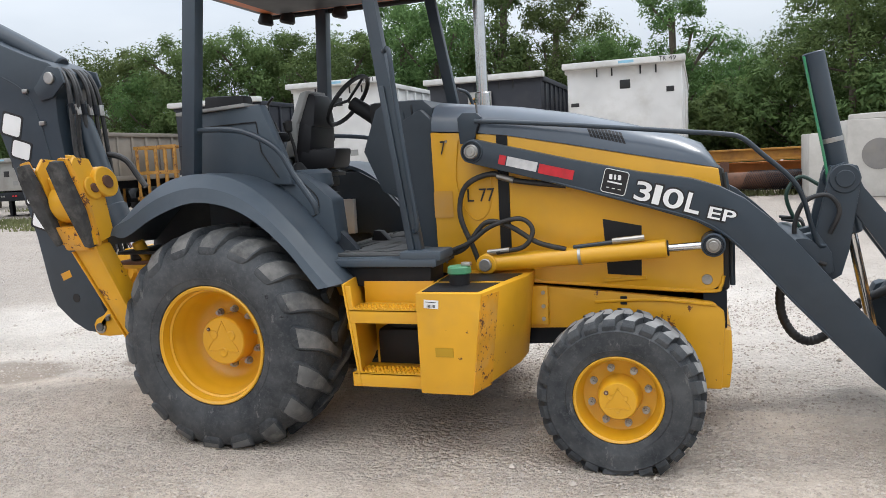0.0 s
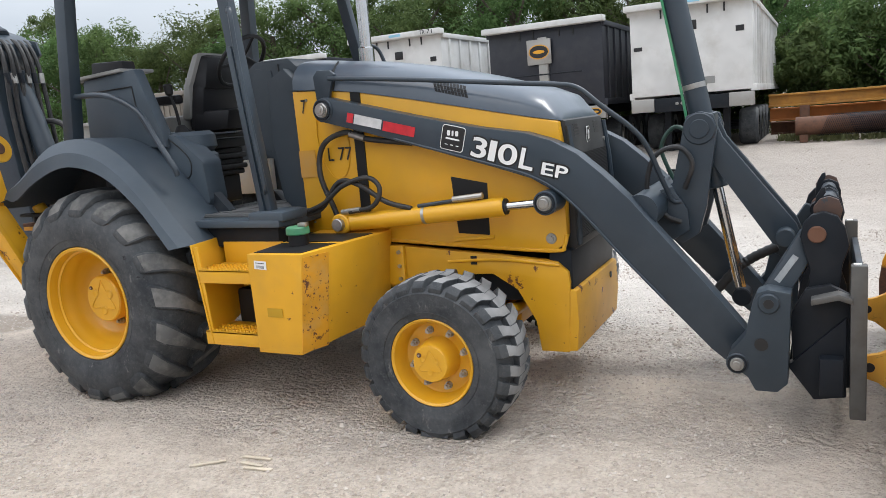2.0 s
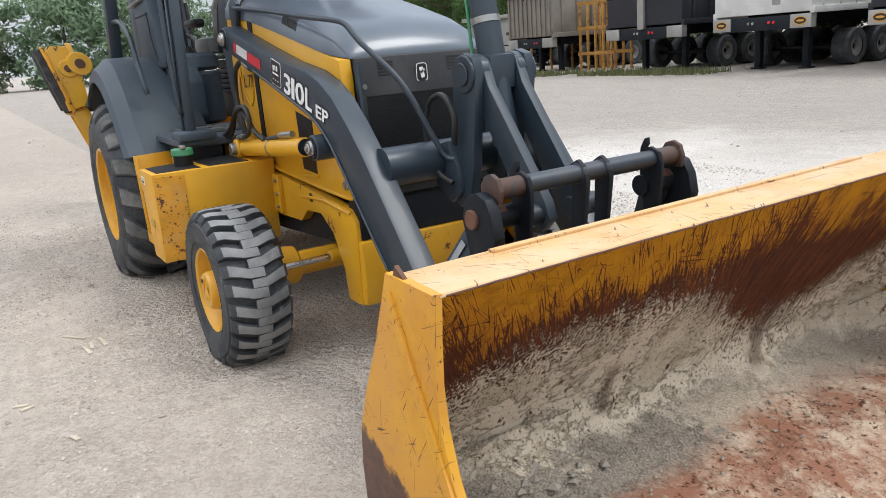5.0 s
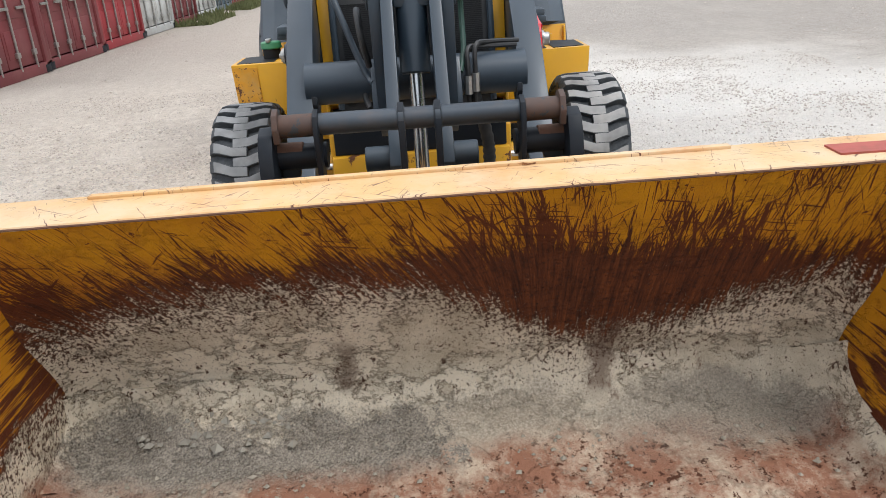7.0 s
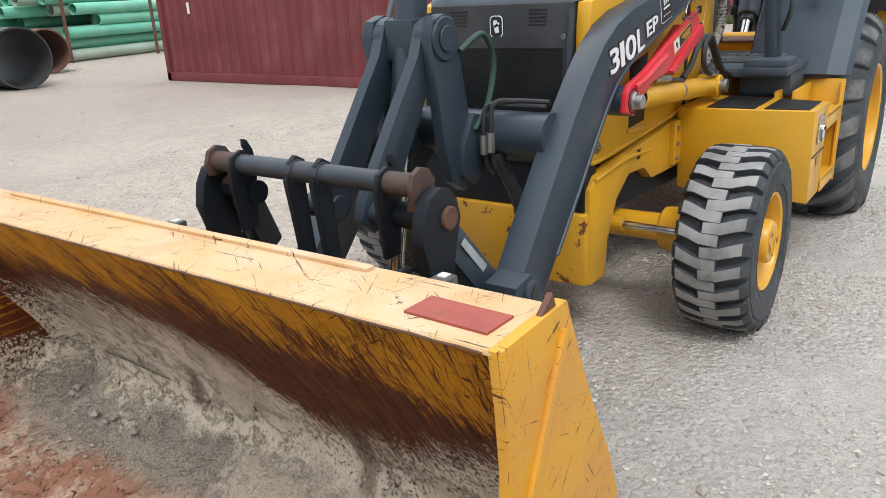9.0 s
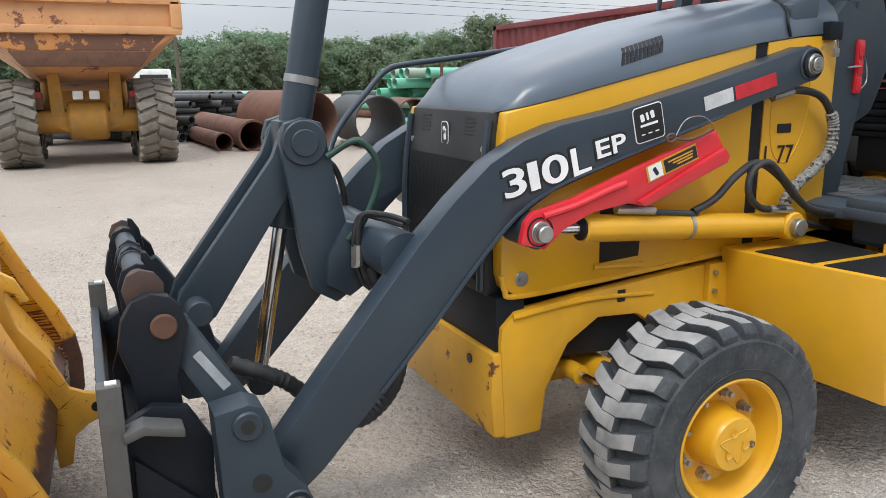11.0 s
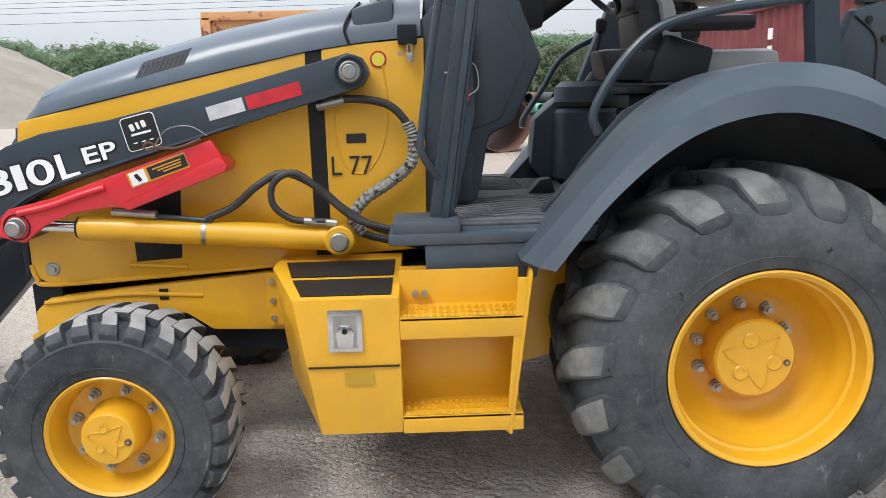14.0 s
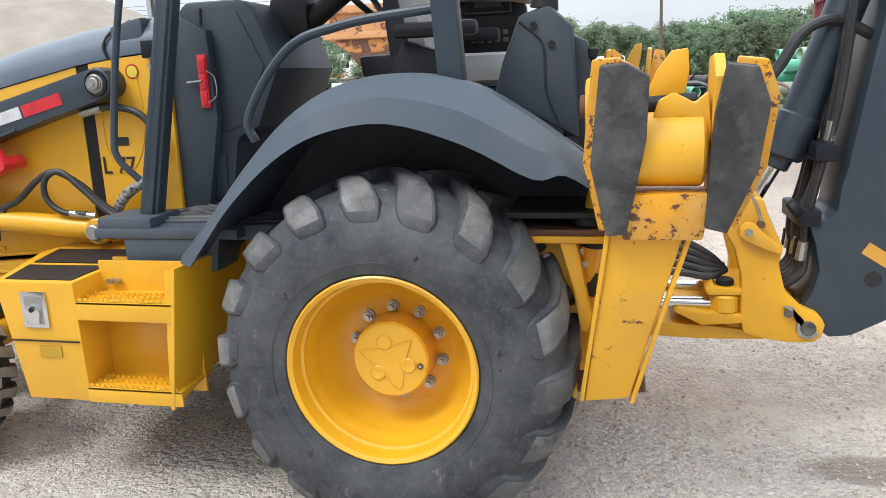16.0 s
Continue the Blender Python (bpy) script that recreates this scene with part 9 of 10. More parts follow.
concrete = concrete_material()
cb = thing("concrete_box", "pale precast concrete chamber with a round hole", "concrete block")
part("chamber", box(bmesh.new(), 5.95, 8.6, 16.6, 18.6, 0, 1.90, 0.03), concrete, cb)
part("lid_ring", rod(bmesh.new(), (7.3, 17.6, 1.90), (7.3, 17.6, 2.05), 1.15, seg=40, bev=0.02), concrete, cb)
part("round_hole", rod(bmesh.new(), (6.65, 16.585, 1.05), (6.65, 16.7, 1.05), 0.38, seg=36), surface("hole_shadowed_concrete", (0.20, 0.19, 0.18), 0.9), cb)
part("small_hole", rod(bmesh.new(), (8.0, 16.585, 0.70), (8.0, 16.7, 0.70), 0.08, seg=20), decal_black, cb)
tagged(part("concrete_block", box(bmesh.new(), 5.15, 5.9, 17.0, 18.6, 0, 1.62, 0.03), concrete, None, "pale grey concrete block beside the chamber"), category="concrete block")
for x, z, r in ((8.2, 0.16, 0.15), (8.6, 0.14, 0.13), (9.0, 0.16, 0.15)):
    bm = bmesh.new()
    tube(bm, [(x, 15.6, z), (x + 1.8, 16.0, z)], r, 16, 1)
    tagged(part("drain_pipe", bm, green_cap if r > 0.14 else hose_black, None, "short plastic drain pipe on the ground"), category="pipe", group="drain pipes")
fr_ = thing("yellow_steel_frame", "yellow lattice steel frame stored behind the trailers", "steel frame")
for z in (1.3, 1.75, 2.25):
    part("rail", rod(bmesh.new(), (-21.0, 19.5, z), (-18.4, 19.5, z), 0.06, seg=8), beam_yellow, fr_)
for i in range(5):
    part("upright", rod(bmesh.new(), (-21.0 + 0.65 * i, 19.5, 0.0), (-21.0 + 0.65 * i, 19.5, 2.3), 0.05, seg=8), beam_yellow, fr_)
crawler = thing("crawler_machine", "old yellow crawler machine parked across the yard", "bulldozer")
for y in (9.4, 11.2):
    bm = bmesh.new()
    prism(bm, [(-24.6, 0.25), (-24.3, 0.0), (-21.6, 0.0), (-21.3, 0.25), (-21.6, 0.75), (-24.3, 0.75)], y - 0.25, y + 0.25, 0.06)
    part("track", bm, rusty, crawler, "rusty crawler track")
part("body", box(bmesh.new(), -24.4, -21.8, 9.5, 11.1, 0.5, 1.7, 0.08), beam_yellow, crawler)
part("cab", box(bmesh.new(), -23.8, -22.6, 9.7, 10.9, 1.7, 2.8, 0.08), beam_yellow, crawler)

# ---------- shipping containers ----------
def container(x0, x1, y_front, length, paint, label):
    c = thing("shipping_container", label, "container", "row of shipping containers")
    h, ya, yb = 2.59, y_front - length, y_front
    frame_bm = bmesh.new()
    for x in (x0 + 0.06, x1 - 0.06):
        for y in (ya + 0.06, yb - 0.06):
            box(frame_bm, x - 0.06, x + 0.06, y - 0.06, y + 0.06, 0, h, 0.01)
    for z in (0.08, h - 0.05):
        for x in (x0 + 0.04, x1 - 0.04):
            box(frame_bm, x - 0.04, x + 0.04, ya, yb, z - 0.08 if z < 1 else z - 0.05, z + 0.08 if z < 1 else z + 0.05, 0.01)
        for y in (ya + 0.04, yb - 0.04):
            box(frame_bm, x0, x1, y - 0.04, y + 0.04, z - 0.08 if z < 1 else z - 0.06, z + 0.08 if z < 1 else z + 0.05, 0.01)
    frame_ob = part("frame", frame_bm, paint, c)
    for x, o in ((x0 + 0.05, -1), (x1 - 0.05, 1)):
        tmp = bmesh.new()
        k = int(length / 0.275)
        pts = []
        for i in range(k):
            y = ya + 0.12 + (length - 0.24) * i / k
            w = (length - 0.24) / k
            pts += [(x, y), (x, y + w * 0.32), (x - o * 0.036, y + w * 0.5), (x - o * 0.036, y + w * 0.82)]
        pts.append((x, yb - 0.12))
        lo = [tmp.verts.new((p, q, 0.15)) for p, q in pts]
        hi = [tmp.verts.new((p, q, h - 0.08)) for p, q in pts]
        for i in range(len(pts) - 1):
            tmp.faces.new((lo[i], lo[i + 1], hi[i + 1], hi[i]))
        part("side_wall", tmp, paint, c, "corrugated side wall", 10)
    part("roof", box(bmesh.new(), x0 + 0.04, x1 - 0.04, ya + 0.04, yb - 0.04, h - 0.06, h - 0.02), paint, c)
    part("end_wall", box(bmesh.new(), x0 + 0.1, x1 - 0.1, ya + 0.03, ya + 0.08, 0.15, h - 0.1), paint, c)
    xm = (x0 + x1) / 2
    for a, b in ((x0 + 0.13, xm - 0.01), (xm + 0.01, x1 - 0.13)):
        bm = bmesh.new()
        box(bm, a, b, yb - 0.09, yb - 0.04, 0.18, h - 0.14, 0.012)
        for i in range(4):
            z = 0.30 + i * 0.56
            box(bm, a + 0.06, b - 0.06, yb - 0.045, yb - 0.03, z, z + 0.40, 0.012)
        door = part("door", bm, paint, c)
        for x in (a + 0.27 * (b - a), a + 0.75 * (b - a)):
            lb = part("lock_bar", rod(bmesh.new(), (x, yb - 0.005, 0.12), (x, yb - 0.005, h - 0.08), 0.018, seg=10), zinc, door)
            part("bar_handle", box(bmesh.new(), x - 0.02, x + 0.26, yb - 0.01, yb + 0.015, 0.98, 1.02, 0.005), zinc, lb)
            for z in (0.35, 1.25, 2.2):
                part("bar_guide", box(bmesh.new(), x - 0.05, x + 0.05, yb - 0.03, yb + 0.016, z - 0.04, z + 0.04, 0.008), zinc, lb)
    for x in (x0, x1 - 0.18):
        for z in (0, h - 0.12):
            part("corner_casting", box(bmesh.new(), x - 0.003, x + 0.183, yb - 0.16, yb + 0.003, z, z + 0.12, 0.01), black, frame_ob)
    return c


def container_paint(name, base, stain):
    return surface(name, base, 0.55, dirt=stain, dirt_amount=0.6, dirt_scale=1.6, chips=(0.10, 0.045, 0.03), chip_scale=5, chip_at=0.66, vary=0.15)


c_maroon = container_paint("maroon_container_paint", (0.17, 0.032, 0.035), (0.26, 0.10, 0.09))
c_red = container_paint("red_container_paint", (0.30, 0.030, 0.035), (0.22, 0.07, 0.06))
c_white = container_paint("white_container_paint", (0.50, 0.50, 0.48), (0.3, 0.24, 0.2))
c_blue = container_paint("blue_grey_container_paint", (0.13, 0.17, 0.20), (0.2, 0.15, 0.12))
x = -4.10
for i, (mt, word) in enumerate(((c_maroon, "maroon shipping container with faded corrugated side"), (c_maroon, "maroon shipping container with rusty door bars"), (c_red, "bright red shipping container with closed doors"), (c_white, "white shipping container streaked with rust"), (c_maroon, "dull maroon shipping container"), (c_white, "grey-white shipping container with closed doors"), (c_blue, "blue-grey shipping container with closed doors"), (c_red, "faded red shipping container"), (c_blue, "blue-grey shipping container at the end of the row"))):
    con_ = container(x - 2.44, x, -5.72 - 0.06 * i, 6.06, mt, word)
    if i == 0:
        for k, (dy, dz, w, hh) in enumerate(((-2.6, 2.05, 0.30, 0.16), (-2.6, 1.80, 0.30, 0.16), (-2.6, 1.55, 0.30, 0.16), (-5.2, 1.25, 0.12, 0.20), (-0.5, 1.35, 0.06, 0.10))):
            part("code_bar", box(bmesh.new(), x - 0.05, x - 0.040, -5.72 + dy, -5.72 + dy + w * 0.5, dz, dz + hh), decal_white, con_)
    x -= 2.54
grey_box = thing("site_office", "pale grey steel site box at the end of the container row", "container")
part("shell", box(bmesh.new(), -29.2, -27.0, -8.6, -5.9, 0, 2.5, 0.03), seat_vinyl, grey_box)
bags = thing("bag_stack", "stack of white and red bags on pallets", "bags")
rng = random.Random(4)
for i in range(26):
    x, y, z = -36 + rng.uniform(-1.8, 1.8), -6.4 + rng.uniform(-1.6, 1.6), 0.18 + 0.32 * (i // 10)
    bm = bmesh.new()
    box(bm, x - 0.42, x + 0.42, y - 0.30, y + 0.30, z - 0.18, z + 0.14, 0.09)
    part("bag", bm, white if rng.random() < 0.7 else red, bags)
barrel_ = thing("traffic_barrel", "orange and white traffic barrel", "barrel")
part("drum", rod(bmesh.new(), (-34.2, -5.6, 0), (-34.2, -5.6, 1.0), 0.30, 0.24, seg=20, bev=0.02), orange_paint, barrel_)
part("white_band", rod(bmesh.new(), (-34.2, -5.6, 0.5), (-34.2, -5.6, 0.65), 0.285, 0.28, seg=20), white, barrel_)
dark_truck = thing("dark_flatbed", "dark flatbed trailer standing far off", "trailer")
part("bed", box(bmesh.new(), -39.0, -37.6, -5.2, -0.5, 0.7, 1.1, 0.03), black, dark_truck)
for y in (-4.4, -3.2, -1.6):
    ty, ri = bmesh.new(), bmesh.new()
    truck_wheel(ty, ri, -37.7, y, 0.45, 0.45, 0.35, 1)
    part("tyre", ty, rubber, dark_truck)
    part("rim", ri, trailer_alu, dark_truck)

# ---------- stacked pipes ----------
rust_pipe = surface("brown_rust_pipe", (0.16, 0.075, 0.05), 0.8, dirt=(0.08, 0.045, 0.035), dirt_amount=0.7, dirt_scale=2.5, grain=40, bump=0.3, depth=0.004)
black_pipe = surface("dark_steel_pipe", (0.040, 0.043, 0.045), 0.6, dirt=(0.13, 0.11, 0.09), dirt_amount=0.5, dirt_scale=3)
green_pipe = surface("green_pvc_pipe", (0.16, 0.50, 0.35), 0.5, dirt=(0.38, 0.52, 0.42), dirt_amount=0.6, dirt_scale=1.6)
pale_pipe = surface("pale_green_pipe", (0.34, 0.42, 0.33), 0.6, dirt=(0.25, 0.26, 0.2), dirt_amount=0.5, dirt_scale=2)


def hollow(bm, p0, p1, r, wall, seg=20):
    p0, p1 = Vector(p0), Vector(p1)
    d = (p1 - p0).normalized()
    u = d.orthogonal().normalized()
    v = d.cross(u)
    tmp = bmesh.new()
    rings = [[tmp.verts.new(p + (u * math.cos(2 * math.pi * k / seg) + v * math.sin(2 * math.pi * k / seg)) * q) for k in range(seg)] for p, q in ((p0, r - wall), (p0, r), (p1, r), (p1, r - wall))]
    for a, b in zip(rings, rings[1:] + rings[:1]):
        for k in range(seg):
            tmp.faces.new((a[k], a[(k + 1) % seg], b[(k + 1) % seg], b[k]))
    bmesh.ops.recalc_face_normals(tmp, faces=tmp.faces[:])
    join_into(bm, tmp)
    return bm


def pipe_thing(p0, p1, r, wall, material, label, group):
    return tagged(part("pipe", hollow(bmesh.new(), p0, p1, r, wall), material, None, label), category="pipe", group=group)


pipe_thing((-0.775, -13.93, 0.66), (-0.28, -16.65, 0.66), 0.66, 0.02, rust_pipe, "large rusty steel culvert pipe lying on the gravel", "large pipes")
pipe_thing((-2.30, -13.74, 0.59), (-2.55, -16.6, 0.59), 0.59, 0.03, black_pipe, "large black culvert pipe lying on the gravel", "large pipes")
pipe_thing((-4.42, -16.73, 0.52), (-4.9, -19.3, 0.52), 0.52, 0.03, rust_pipe, "rust-brown culvert pipe lying on the gravel", "large pipes")
pipe_thing((0.32, -14.75, 0.33), (0.42, -21.6, 0.33), 0.33, 0.012, rust_pipe, "rusty steel pipe lying on the gravel", "large pipes")
pipe_thing((0.93, -15.1, 0.195), (1.12, -20.9, 0.195), 0.195, 0.012, rust_pipe, "perforated rusty pipe lying on the gravel", "large pipes")
for p0, p1, r in (((0.32, -14.75, 0.33), (0.36, -15.2, 0.33), 0.36), ((0.93, -15.1, 0.195), (0.94, -15.25, 0.195), 0.215)):
    tagged(part("pipe_socket", hollow(bmesh.new(), p0, p1, r, r * 0.12), rust_pipe, None, "rusty socket ring on the end of a pipe"), category="pipe fitting", group="pipe sockets")
rng = random.Random(8)
for i in range(48):
    row = i // 8
    x = 0.75 - 0.235 * (i % 8) - 0.11 * (row % 2)
    z = 0.11 + 0.19 * row
    pipe_thing((x, -21.9 + rng.uniform(-0.7, 0.3), z), (x + 4.4, -25.2, z), 0.108, 0.016, black_pipe, "dark steel pipe in a stack", "dark pipe stack")
for i in range(12):
    row = i // 4
    x = 1.95 - 0.26 * (i % 4) - 0.12 * (row % 2)
    pipe_thing((x, -18.6 + rng.uniform(-0.3, 0.3), 0.12 + 0.215 * row), (x + 2.8, -22.0, 0.12 + 0.215 * row), 0.115, 0.018, black_pipe if rng.random() < 0.8 else rust_pipe, "dark steel pipe in a stack", "dark pipe stack")
for i in range(36):
    row, col = i // 6, i % 6
    x = -5.0 - (rng.uniform(0.0, 3.4) if col < 3 else rng.uniform(0.0, 1.2))
    y, z = -19.9 - 0.37 * col - 0.18 * (row % 2), 0.17 + 0.315 * row
    mt = pale_pipe if rng.random() < (0.4 if row < 2 else 0.2) else green_pipe
    pipe_thing((x, y, z), (x - 6.0, y - 1.0, z), 0.165, 0.014, mt, "green plastic sewer pipe in a stack", "green pipe stack")
for i in range(22):
    row = i // 8
    x = -8.3 - 0.42 * (i % 8)
    pipe_thing((x, -24.5 + rng.uniform(-0.6, 0.5), 0.2 + 0.36 * row), (x + 1.5, -30, 0.2 + 0.36 * row), 0.19, 0.02, rng.choice((black_pipe, green_pipe, rust_pipe)), "mixed pipe in a stack", "mixed pipe stack")
for x in (-6.6, -9.4):
    bm = bmesh.new()
    rod(bm, (x, -19.62, 0), (x, -19.62, 2.1), 0.05, seg=8)
    tagged(part("stack_post", bm, rusty, None, "rusty steel post holding the pipe stack"), category="post", group="stack posts")
for i in range(26):
    row = i // 9
    x = -0.5 - 0.5 * (i % 9)
    pipe_thing((x, -26 + rng.uniform(-0.6, 0.5), 0.2 + 0.4 * row), (x + 3.5, -33, 0.2 + 0.4 * row), 0.20, 0.02, rng.choice((black_pipe, black_pipe, rust_pipe, green_pipe)), "pipe in a stack far behind", "rear pipe stack")

# ---------- articulated dump truck ----------
faded_orange = surface("faded_orange_paint", (0.62, 0.315, 0.135), 0.5, dirt=(0.40, 0.16, 0.07), dirt_amount=0.5, dirt_scale=1.6, chips=(0.19, 0.075, 0.045), chip_scale=2.0, chip_at=0.585, vary=0.08)
muddy_yellow = surface("muddy_yellow_paint", (0.40, 0.19, 0.025), 0.65, dirt=(0.17, 0.12, 0.07), dirt_amount=0.85, dirt_scale=4)
muddy_tyre = surface("muddy_tyre_rubber", (0.16, 0.140, 0.115), 0.85, dirt=(0.25, 0.215, 0.17), dirt_amount=0.8, dirt_scale=5, grain=30, bump=0.4, depth=0.006, vary=0.3)
dumper = thing("dump_truck", "faded orange articulated dump truck seen from behind", "dump truck")
XC, YB = 3.66, -12.65


def section(y, top, mid, low, wt, wm, wl):
    return [(XC - wt, y, top), (XC + wt, y, top), (XC + wt, y, mid), (XC + wm, y, mid - 0.36), (XC + wl, y, low), (XC - wl, y, low), (XC - wm, y, mid - 0.36), (XC - wt, y, mid)]


tmp = bmesh.new()
stations = [section(YB, 3.02, 2.42, 1.98, 1.68, 1.12, 0.85), section(YB - 0.9, 3.02, 2.35, 1.60, 1.68, 1.15, 0.75), section(YB - 4.8, 3.05, 2.1, 1.35, 1.66, 1.2, 0.8), section(YB - 5.6, 3.35, 2.4, 1.9, 1.6, 1.3, 1.1)]
rg = [[tmp.verts.new(p) for p in st] for st in stations]
for a, b in zip(rg, rg[1:]):
    for i in range(8):
        tmp.faces.new((a[i], a[(i + 1) % 8], b[(i + 1) % 8], b[i]))
tmp.faces.new(rg[0])
tmp.faces.new(rg[-1][::-1])
bmesh.ops.recalc_face_normals(tmp, faces=tmp.faces[:])
soften(tmp, 0.03, 2)
dbody = part("dump_body", tmp, faded_orange, dumper, "faded orange dump body with rust patches")
bm = bmesh.new()
for z0_, z1_ in ((2.88, 3.05), (2.36, 2.50)):
    box(bm, XC - 1.70, XC + 1.70, YB - 0.02, YB + 0.09, z0_, z1_, 0.02)
for x in (XC - 1.62, XC + 1.62):
    box(bm, x - 0.10, x + 0.10, YB - 0.02, YB + 0.09, 2.45, 2.95, 0.02)
part("tail_frame", bm, faded_orange, dbody)
for s in (-1, 1):
    for i in range(6):
        part("rivet", rod(bmesh.new(), (XC + s * 1.70, YB - 0.15, 2.50 + 0.09 * i), (XC + s * 1.73, YB - 0.15, 2.50 + 0.09 * i), 0.035, seg=8), rusty, dbody)
worn_orange = surface("worn_orange_paint", (0.56, 0.24, 0.07), 0.55, dirt=(0.36, 0.15, 0.07), dirt_amount=0.6, dirt_scale=3.0, chips=(0.155, 0.072, 0.045), chip_scale=1.5, chip_at=0.47, vary=0.1)
part("worn_plate", prism(bmesh.new(), [(XC - 1.42, 2.345), (XC + 1.42, 2.345), (XC + 1.14, 2.075), (XC - 1.14, 2.075)], YB - 0.01, YB + 0.012, 0.003), worn_orange, dbody, "tail plate with the orange paint worn to brown steel")
part("tail_lip", prism(bmesh.new(), [(XC - 1.15, 2.06), (XC + 1.15, 2.06), (XC + 0.95, 1.80), (XC - 0.95, 1.80)], YB - 0.05, YB + 0.05, 0.02), rusty, dbody)
part("canopy_bar", box(bmesh.new(), XC - 0.5, XC - 0.2, YB - 3.0, YB - 2.8, 3.0, 3.10, 0.02), faded_orange, dbody)
part("beacon_pole", rod(bmesh.new(), (XC - 0.32, YB - 5.2, 3.0), (XC - 0.32, YB - 5.2, 3.6), 0.04, seg=10), black, dbody)
bm = bmesh.new()
prism(bm, [(XC - 0.62, 1.72), (XC - 0.42, 1.72), (XC - 0.38, 1.0), (XC + 0.38, 1.0), (XC + 0.42, 1.72), (XC + 0.62, 1.72), (XC + 0.62, 0.75), (XC + 0.35, 0.62), (XC - 0.35, 0.62), (XC - 0.62, 0.75)], YB - 1.0, YB - 0.65, 0.03)
dframe = part("rear_frame", bm, muddy_yellow, dumper, "muddy yellow rear frame")
bm = bmesh.new()
rod(bm, (XC - 1.2, YB - 0.85, 0.82), (XC + 1.2, YB - 0.85, 0.82), 0.22, seg=18)
rod(bm, (XC - 0.35, YB - 0.85, 0.82), (XC + 0.35, YB - 0.85, 0.82), 0.36, seg=22, bev=0.05)
part("rear_axle", bm, muddy_yellow, dframe)
for x in (XC - 0.14, XC + 0.14):
    part("tail_lamp", box(bmesh.new(), x - 0.09, x + 0.09, YB - 0.64, YB - 0.58, 1.22, 1.38, 0.03), white, dframe, "white square reversing lamp")
for x in (XC - 0.85, XC + 0.85):
    part("lamp_bracket", box(bmesh.new(), x - 0.13, x + 0.13, YB - 0.75, YB - 0.65, 1.05, 1.35, 0.02), rusty, dframe)
    part("red_lamp", box(bmesh.new(), x - 0.10, x + 0.10, YB - 0.66, YB - 0.62, 1.26, 1.36, 0.015), decal_red, dframe)
    part("tipping_ram", rod(bmesh.new(), (x * 0.8 + XC * 0.2, YB - 1.4, 0.9), (x * 0.8 + XC * 0.2, YB - 2.2, 1.9), 0.10, seg=16), muddy_yellow, dframe)
for y, big in ((YB - 0.85, True), (YB - 2.6, True), (YB - 6.8, True)):
    for s in (-1, 1):
        ty, ri = bmesh.new(), bmesh.new()
        xw = XC + s * 1.17
        truck_wheel(ty, ri, xw, y, 0.80, 0.76, 0.66, s)
        tyre_ = part("tyre", ty, muddy_tyre, dumper, "muddy grey-brown block-tread tyre")
        for i in range(22):
            a = 2 * math.pi * i / 22
            for q in (-1, 1):
                aa = a + (0.14 if q > 0 else 0)
                c_ = Vector((xw + q * 0.17, y + 0.748 * math.cos(aa), 0.80 + 0.748 * math.sin(aa)))
                part("tread_block", box(bmesh.new(), -0.17, 0.17, -0.075, 0.075, -0.05, 0.05, 0.012, Matrix.Translation(c_) @ Matrix.Rotation(aa - math.pi / 2, 4, "X") @ Matrix.Rotation(radians(q * 22), 4, "Z")), muddy_tyre, tyre_)
        part("rim", ri, muddy_yellow, tyre_)
bm = bmesh.new()
prism(bm, [(YB - 5.8, 0.9), (YB - 8.6, 0.9), (YB - 8.6, 1.9), (YB - 7.4, 2.3), (YB - 7.2, 3.2), (YB - 5.9, 3.2)], -1.1, 1.1, 0.05)
bm.transform(Matrix.Translation((XC, 0, 0)) @ Matrix.Rotation(radians(90), 4, "Z"))
part("tractor_cab", bm, muddy_yellow, dumper)

# ---------- far side of the yard ----------
def pile_height(x, y):
    d = math.hypot((x - 39) / 21.0, (y + 45) / 17.0)
    k = max(0, 1 - d)
    return 9.2 * (1 - (1 - k) ** 1.25) * (1 + 0.06 * noise.noise((x * 0.3, y * 0.3, 1))) + 0.25 * noise.noise((x * 0.9, y * 0.9, 2)) * min(1, k * 8) if k > 0 else 0.0


tmp = bmesh.new()
step = 0.7
rows = []
for i in range(64):
    rows.append([tmp.verts.new((17 + i * step, -63 + j * step, pile_height(17 + i * step, -63 + j * step) - 0.03)) for j in range(52)])
for a, b in zip(rows, rows[1:]):
    for j in range(51):
        tmp.faces.new((a[j], b[j], b[j + 1], a[j + 1]))
sand = surface("crushed_stone", (0.265, 0.232, 0.190), 0.95, dirt=(0.25, 0.215, 0.172), dirt_amount=0.7, dirt_scale=0.8, grain=9, bump=0.6, depth=0.05)
tagged(part("gravel_mound", tmp, sand, None, "large tan pile of crushed stone"), category="gravel pile")
wall_ = thing("block_wall", "long pale concrete block wall across the yard", "wall", "", "structure")
for i in range(26):
    x = 12 + i * 1.85
    part("wall_block", box(bmesh.new(), x, x + 1.82, -84.5, -83.7, 0, 1.75, 0.03), concrete, wall_)
for i in range(9):
    x = 19.5 + i * 1.5
    bm = hollow(bmesh.new(), (x, -80.5, 0.42), (x + 0.9, -81.4, 0.42), 0.42, 0.07)
    tagged(part("concrete_pipe", bm, concrete if i % 2 else black_pipe, None, "short concrete pipe standing by the wall"), category="pipe", group="pipes by the wall")
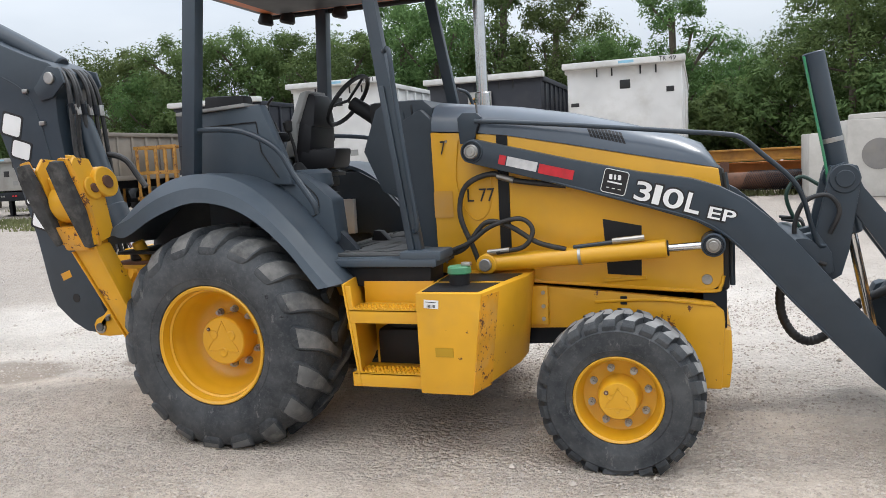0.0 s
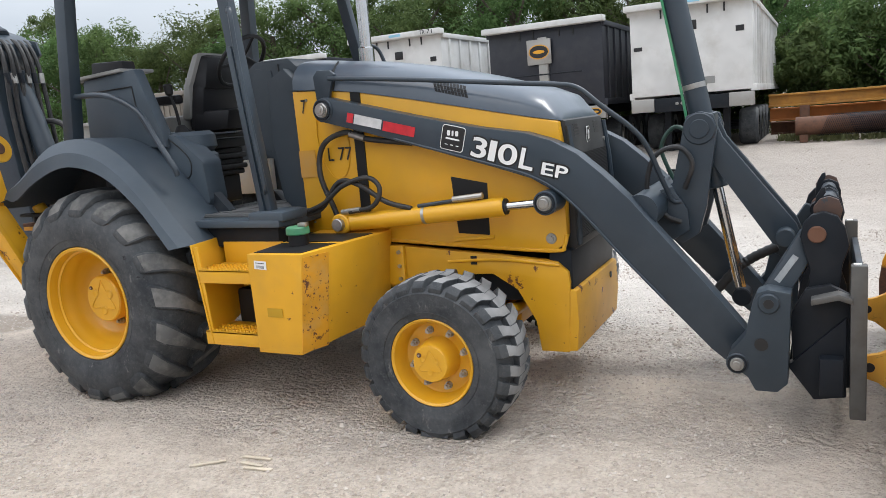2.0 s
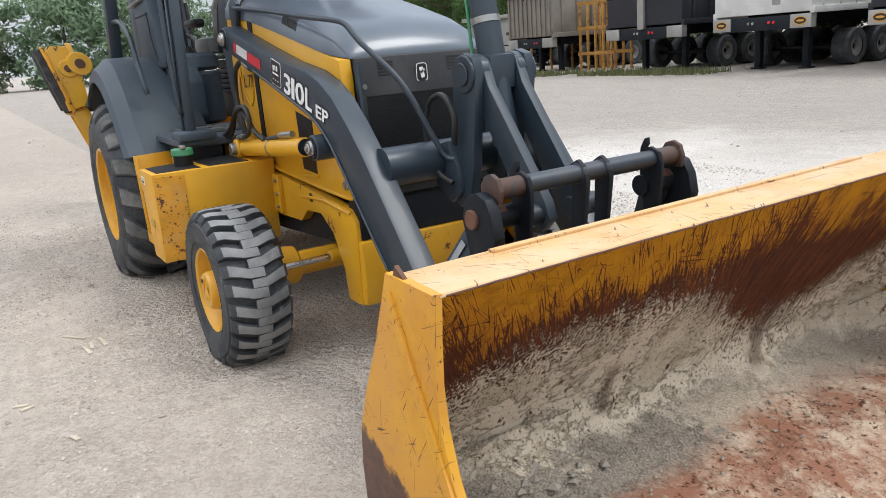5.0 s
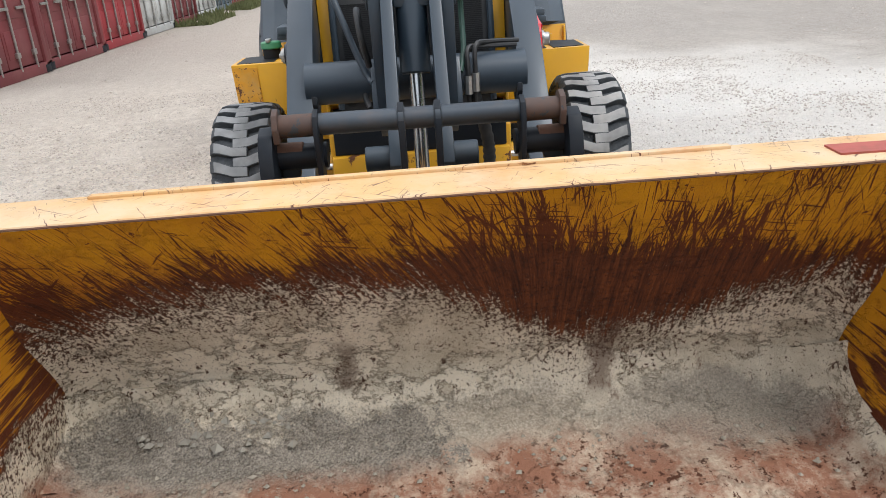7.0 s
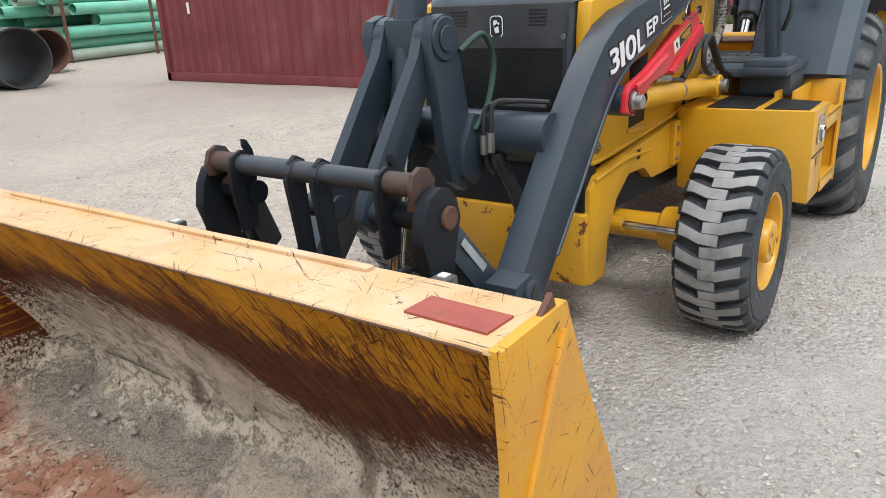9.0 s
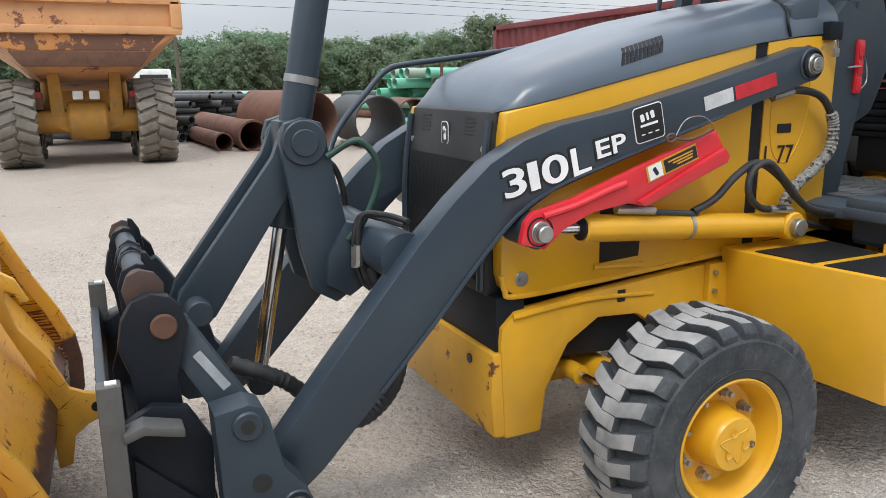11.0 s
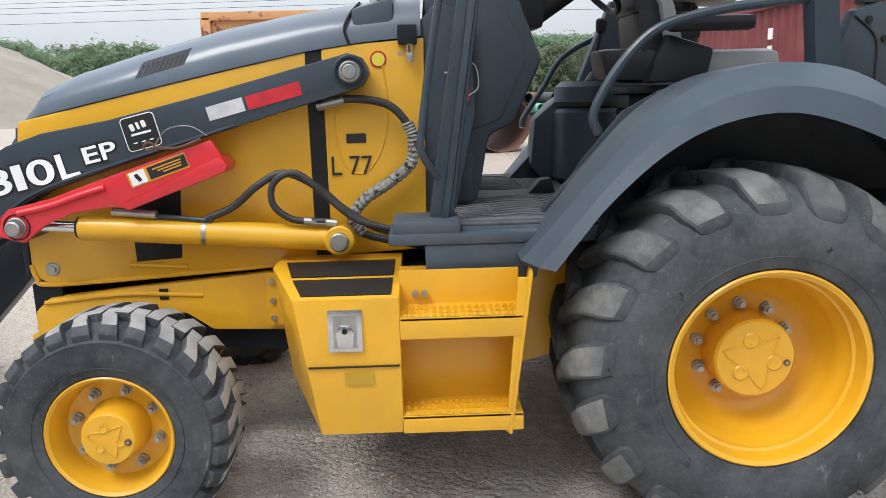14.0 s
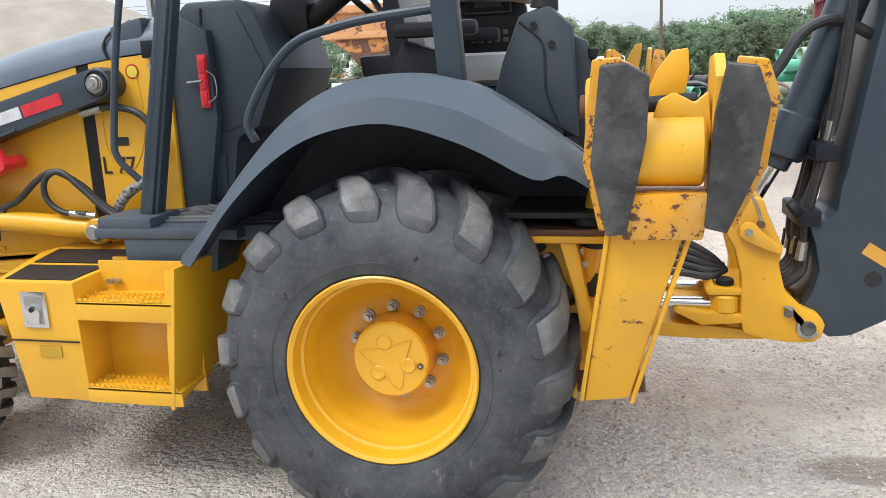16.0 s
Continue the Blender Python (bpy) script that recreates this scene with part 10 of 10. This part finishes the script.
for x in (27.5, 29.2):
    bl = box(bmesh.new(), x, x + 1.4, -80.8, -79.8, 0, 1.3, 0.12)
    tagged(part("white_bale", bl, white, None, "white wrapped bale by the wall"), category="bale", group="white bales")
off = thing("office_building", "low white office building with dark window band", "building")
part("shell", box(bmesh.new(), 31, 38.6, -100, -92, 0, 4.9, 0.05), white, off)
for i in range(5):
    w_ = part("window", box(bmesh.new(), 32.6 + i * 1.15, 33.6 + i * 1.15, -92.02, -91.97, 3.1, 4.0, 0.01), decal_black, off)
    part("pane_bar", box(bmesh.new(), 33.08 + i * 1.15, 33.12 + i * 1.15, -91.98, -91.94, 3.1, 4.0), white, w_)
part("sign_band", box(bmesh.new(), 33.4, 37.0, -92.03, -91.95, 1.9, 2.6, 0.01), orange_paint, off)
van = thing("white_truck", "white lorry cab standing behind the dump truck", "truck")
part("cab", box(bmesh.new(), -1.2, 0.7, -46, -44, 0.9, 2.3, 0.15), white, van)
part("window", box(bmesh.new(), -1.0, 0.5, -43.99, -43.9, 1.45, 2.0, 0.05), decal_black, van)
part("wheels", box(bmesh.new(), -1.1, 0.6, -45.8, -44.2, 0.0, 0.9, 0.2), rubber, van)
pole = thing("utility_pole", "grey wooden utility pole with crossarm", "utility pole")
part("shaft", rod(bmesh.new(), (-4.6, -70, 0), (-4.5, -70, 10.6), 0.17, 0.11, seg=12), bark, pole)
part("crossarm", box(bmesh.new(), -5.7, -3.4, -70.1, -69.9, 9.9, 10.05, 0.02), bark, pole)
part("transformer", rod(bmesh.new(), (-4.2, -70, 7.6), (-4.2, -70, 8.4), 0.22, seg=14), seat_vinyl, pole)
for y, z in ((-69.8, 10.1), (-70.0, 9.7), (-70.1, 9.2), (-70.0, 8.3)):
    bm = bmesh.new()
    tube(bm, [(-120, y - 6, z + 1.5), (-60, y - 2, z - 0.4), (-4.5, y, z), (60, y - 2, z - 0.1), (130, y - 6, z + 1.6)], 0.018, 4, 8)
    tagged(part("power_line", bm, black, None, "thin dark overhead power line"), category="wire", group="power lines")

# ---------- grass at the edges ----------
dry_grass = leaf_material("dry_grass", (0.095, 0.110, 0.045), (0.215, 0.215, 0.105))


def grass_patch(name, boxes, count, label, size=0.16):
    verts, faces = [], []
    r = random.Random(14)
    for _ in range(count):
        x0, x1, y0, y1 = r.choice(boxes)
        x, y = r.uniform(x0, x1), r.uniform(y0, y1)
        if noise.noise((x * 0.5, y * 0.5, 9)) < -0.1:
            continue
        h = size * r.uniform(0.4, 1.5)
        a = r.uniform(0, 6.283)
        dx, dy = math.cos(a) * 0.03, math.sin(a) * 0.03
        k = len(verts)
        verts += [(x - dx, y - dy, 0), (x + dx, y + dy, 0), (x + r.uniform(-0.1, 0.1), y + r.uniform(-0.1, 0.1), h)]
        faces.append((k, k + 1, k + 2))
    return from_lists(name, verts, faces, dry_grass, label, "grass", "stuff")


grass_patch("grass", [(-34, -15, 13.0, 16.5), (2.5, 12, 18.2, 21.5), (-30, -9, 15.8, 17.2), (-26, -14, -5.9, -5.0), (-40, -28, -5.6, -1.0), (-30, 14, 24, 28)], 26000, "thin green grass and weeds along the edge of the yard")
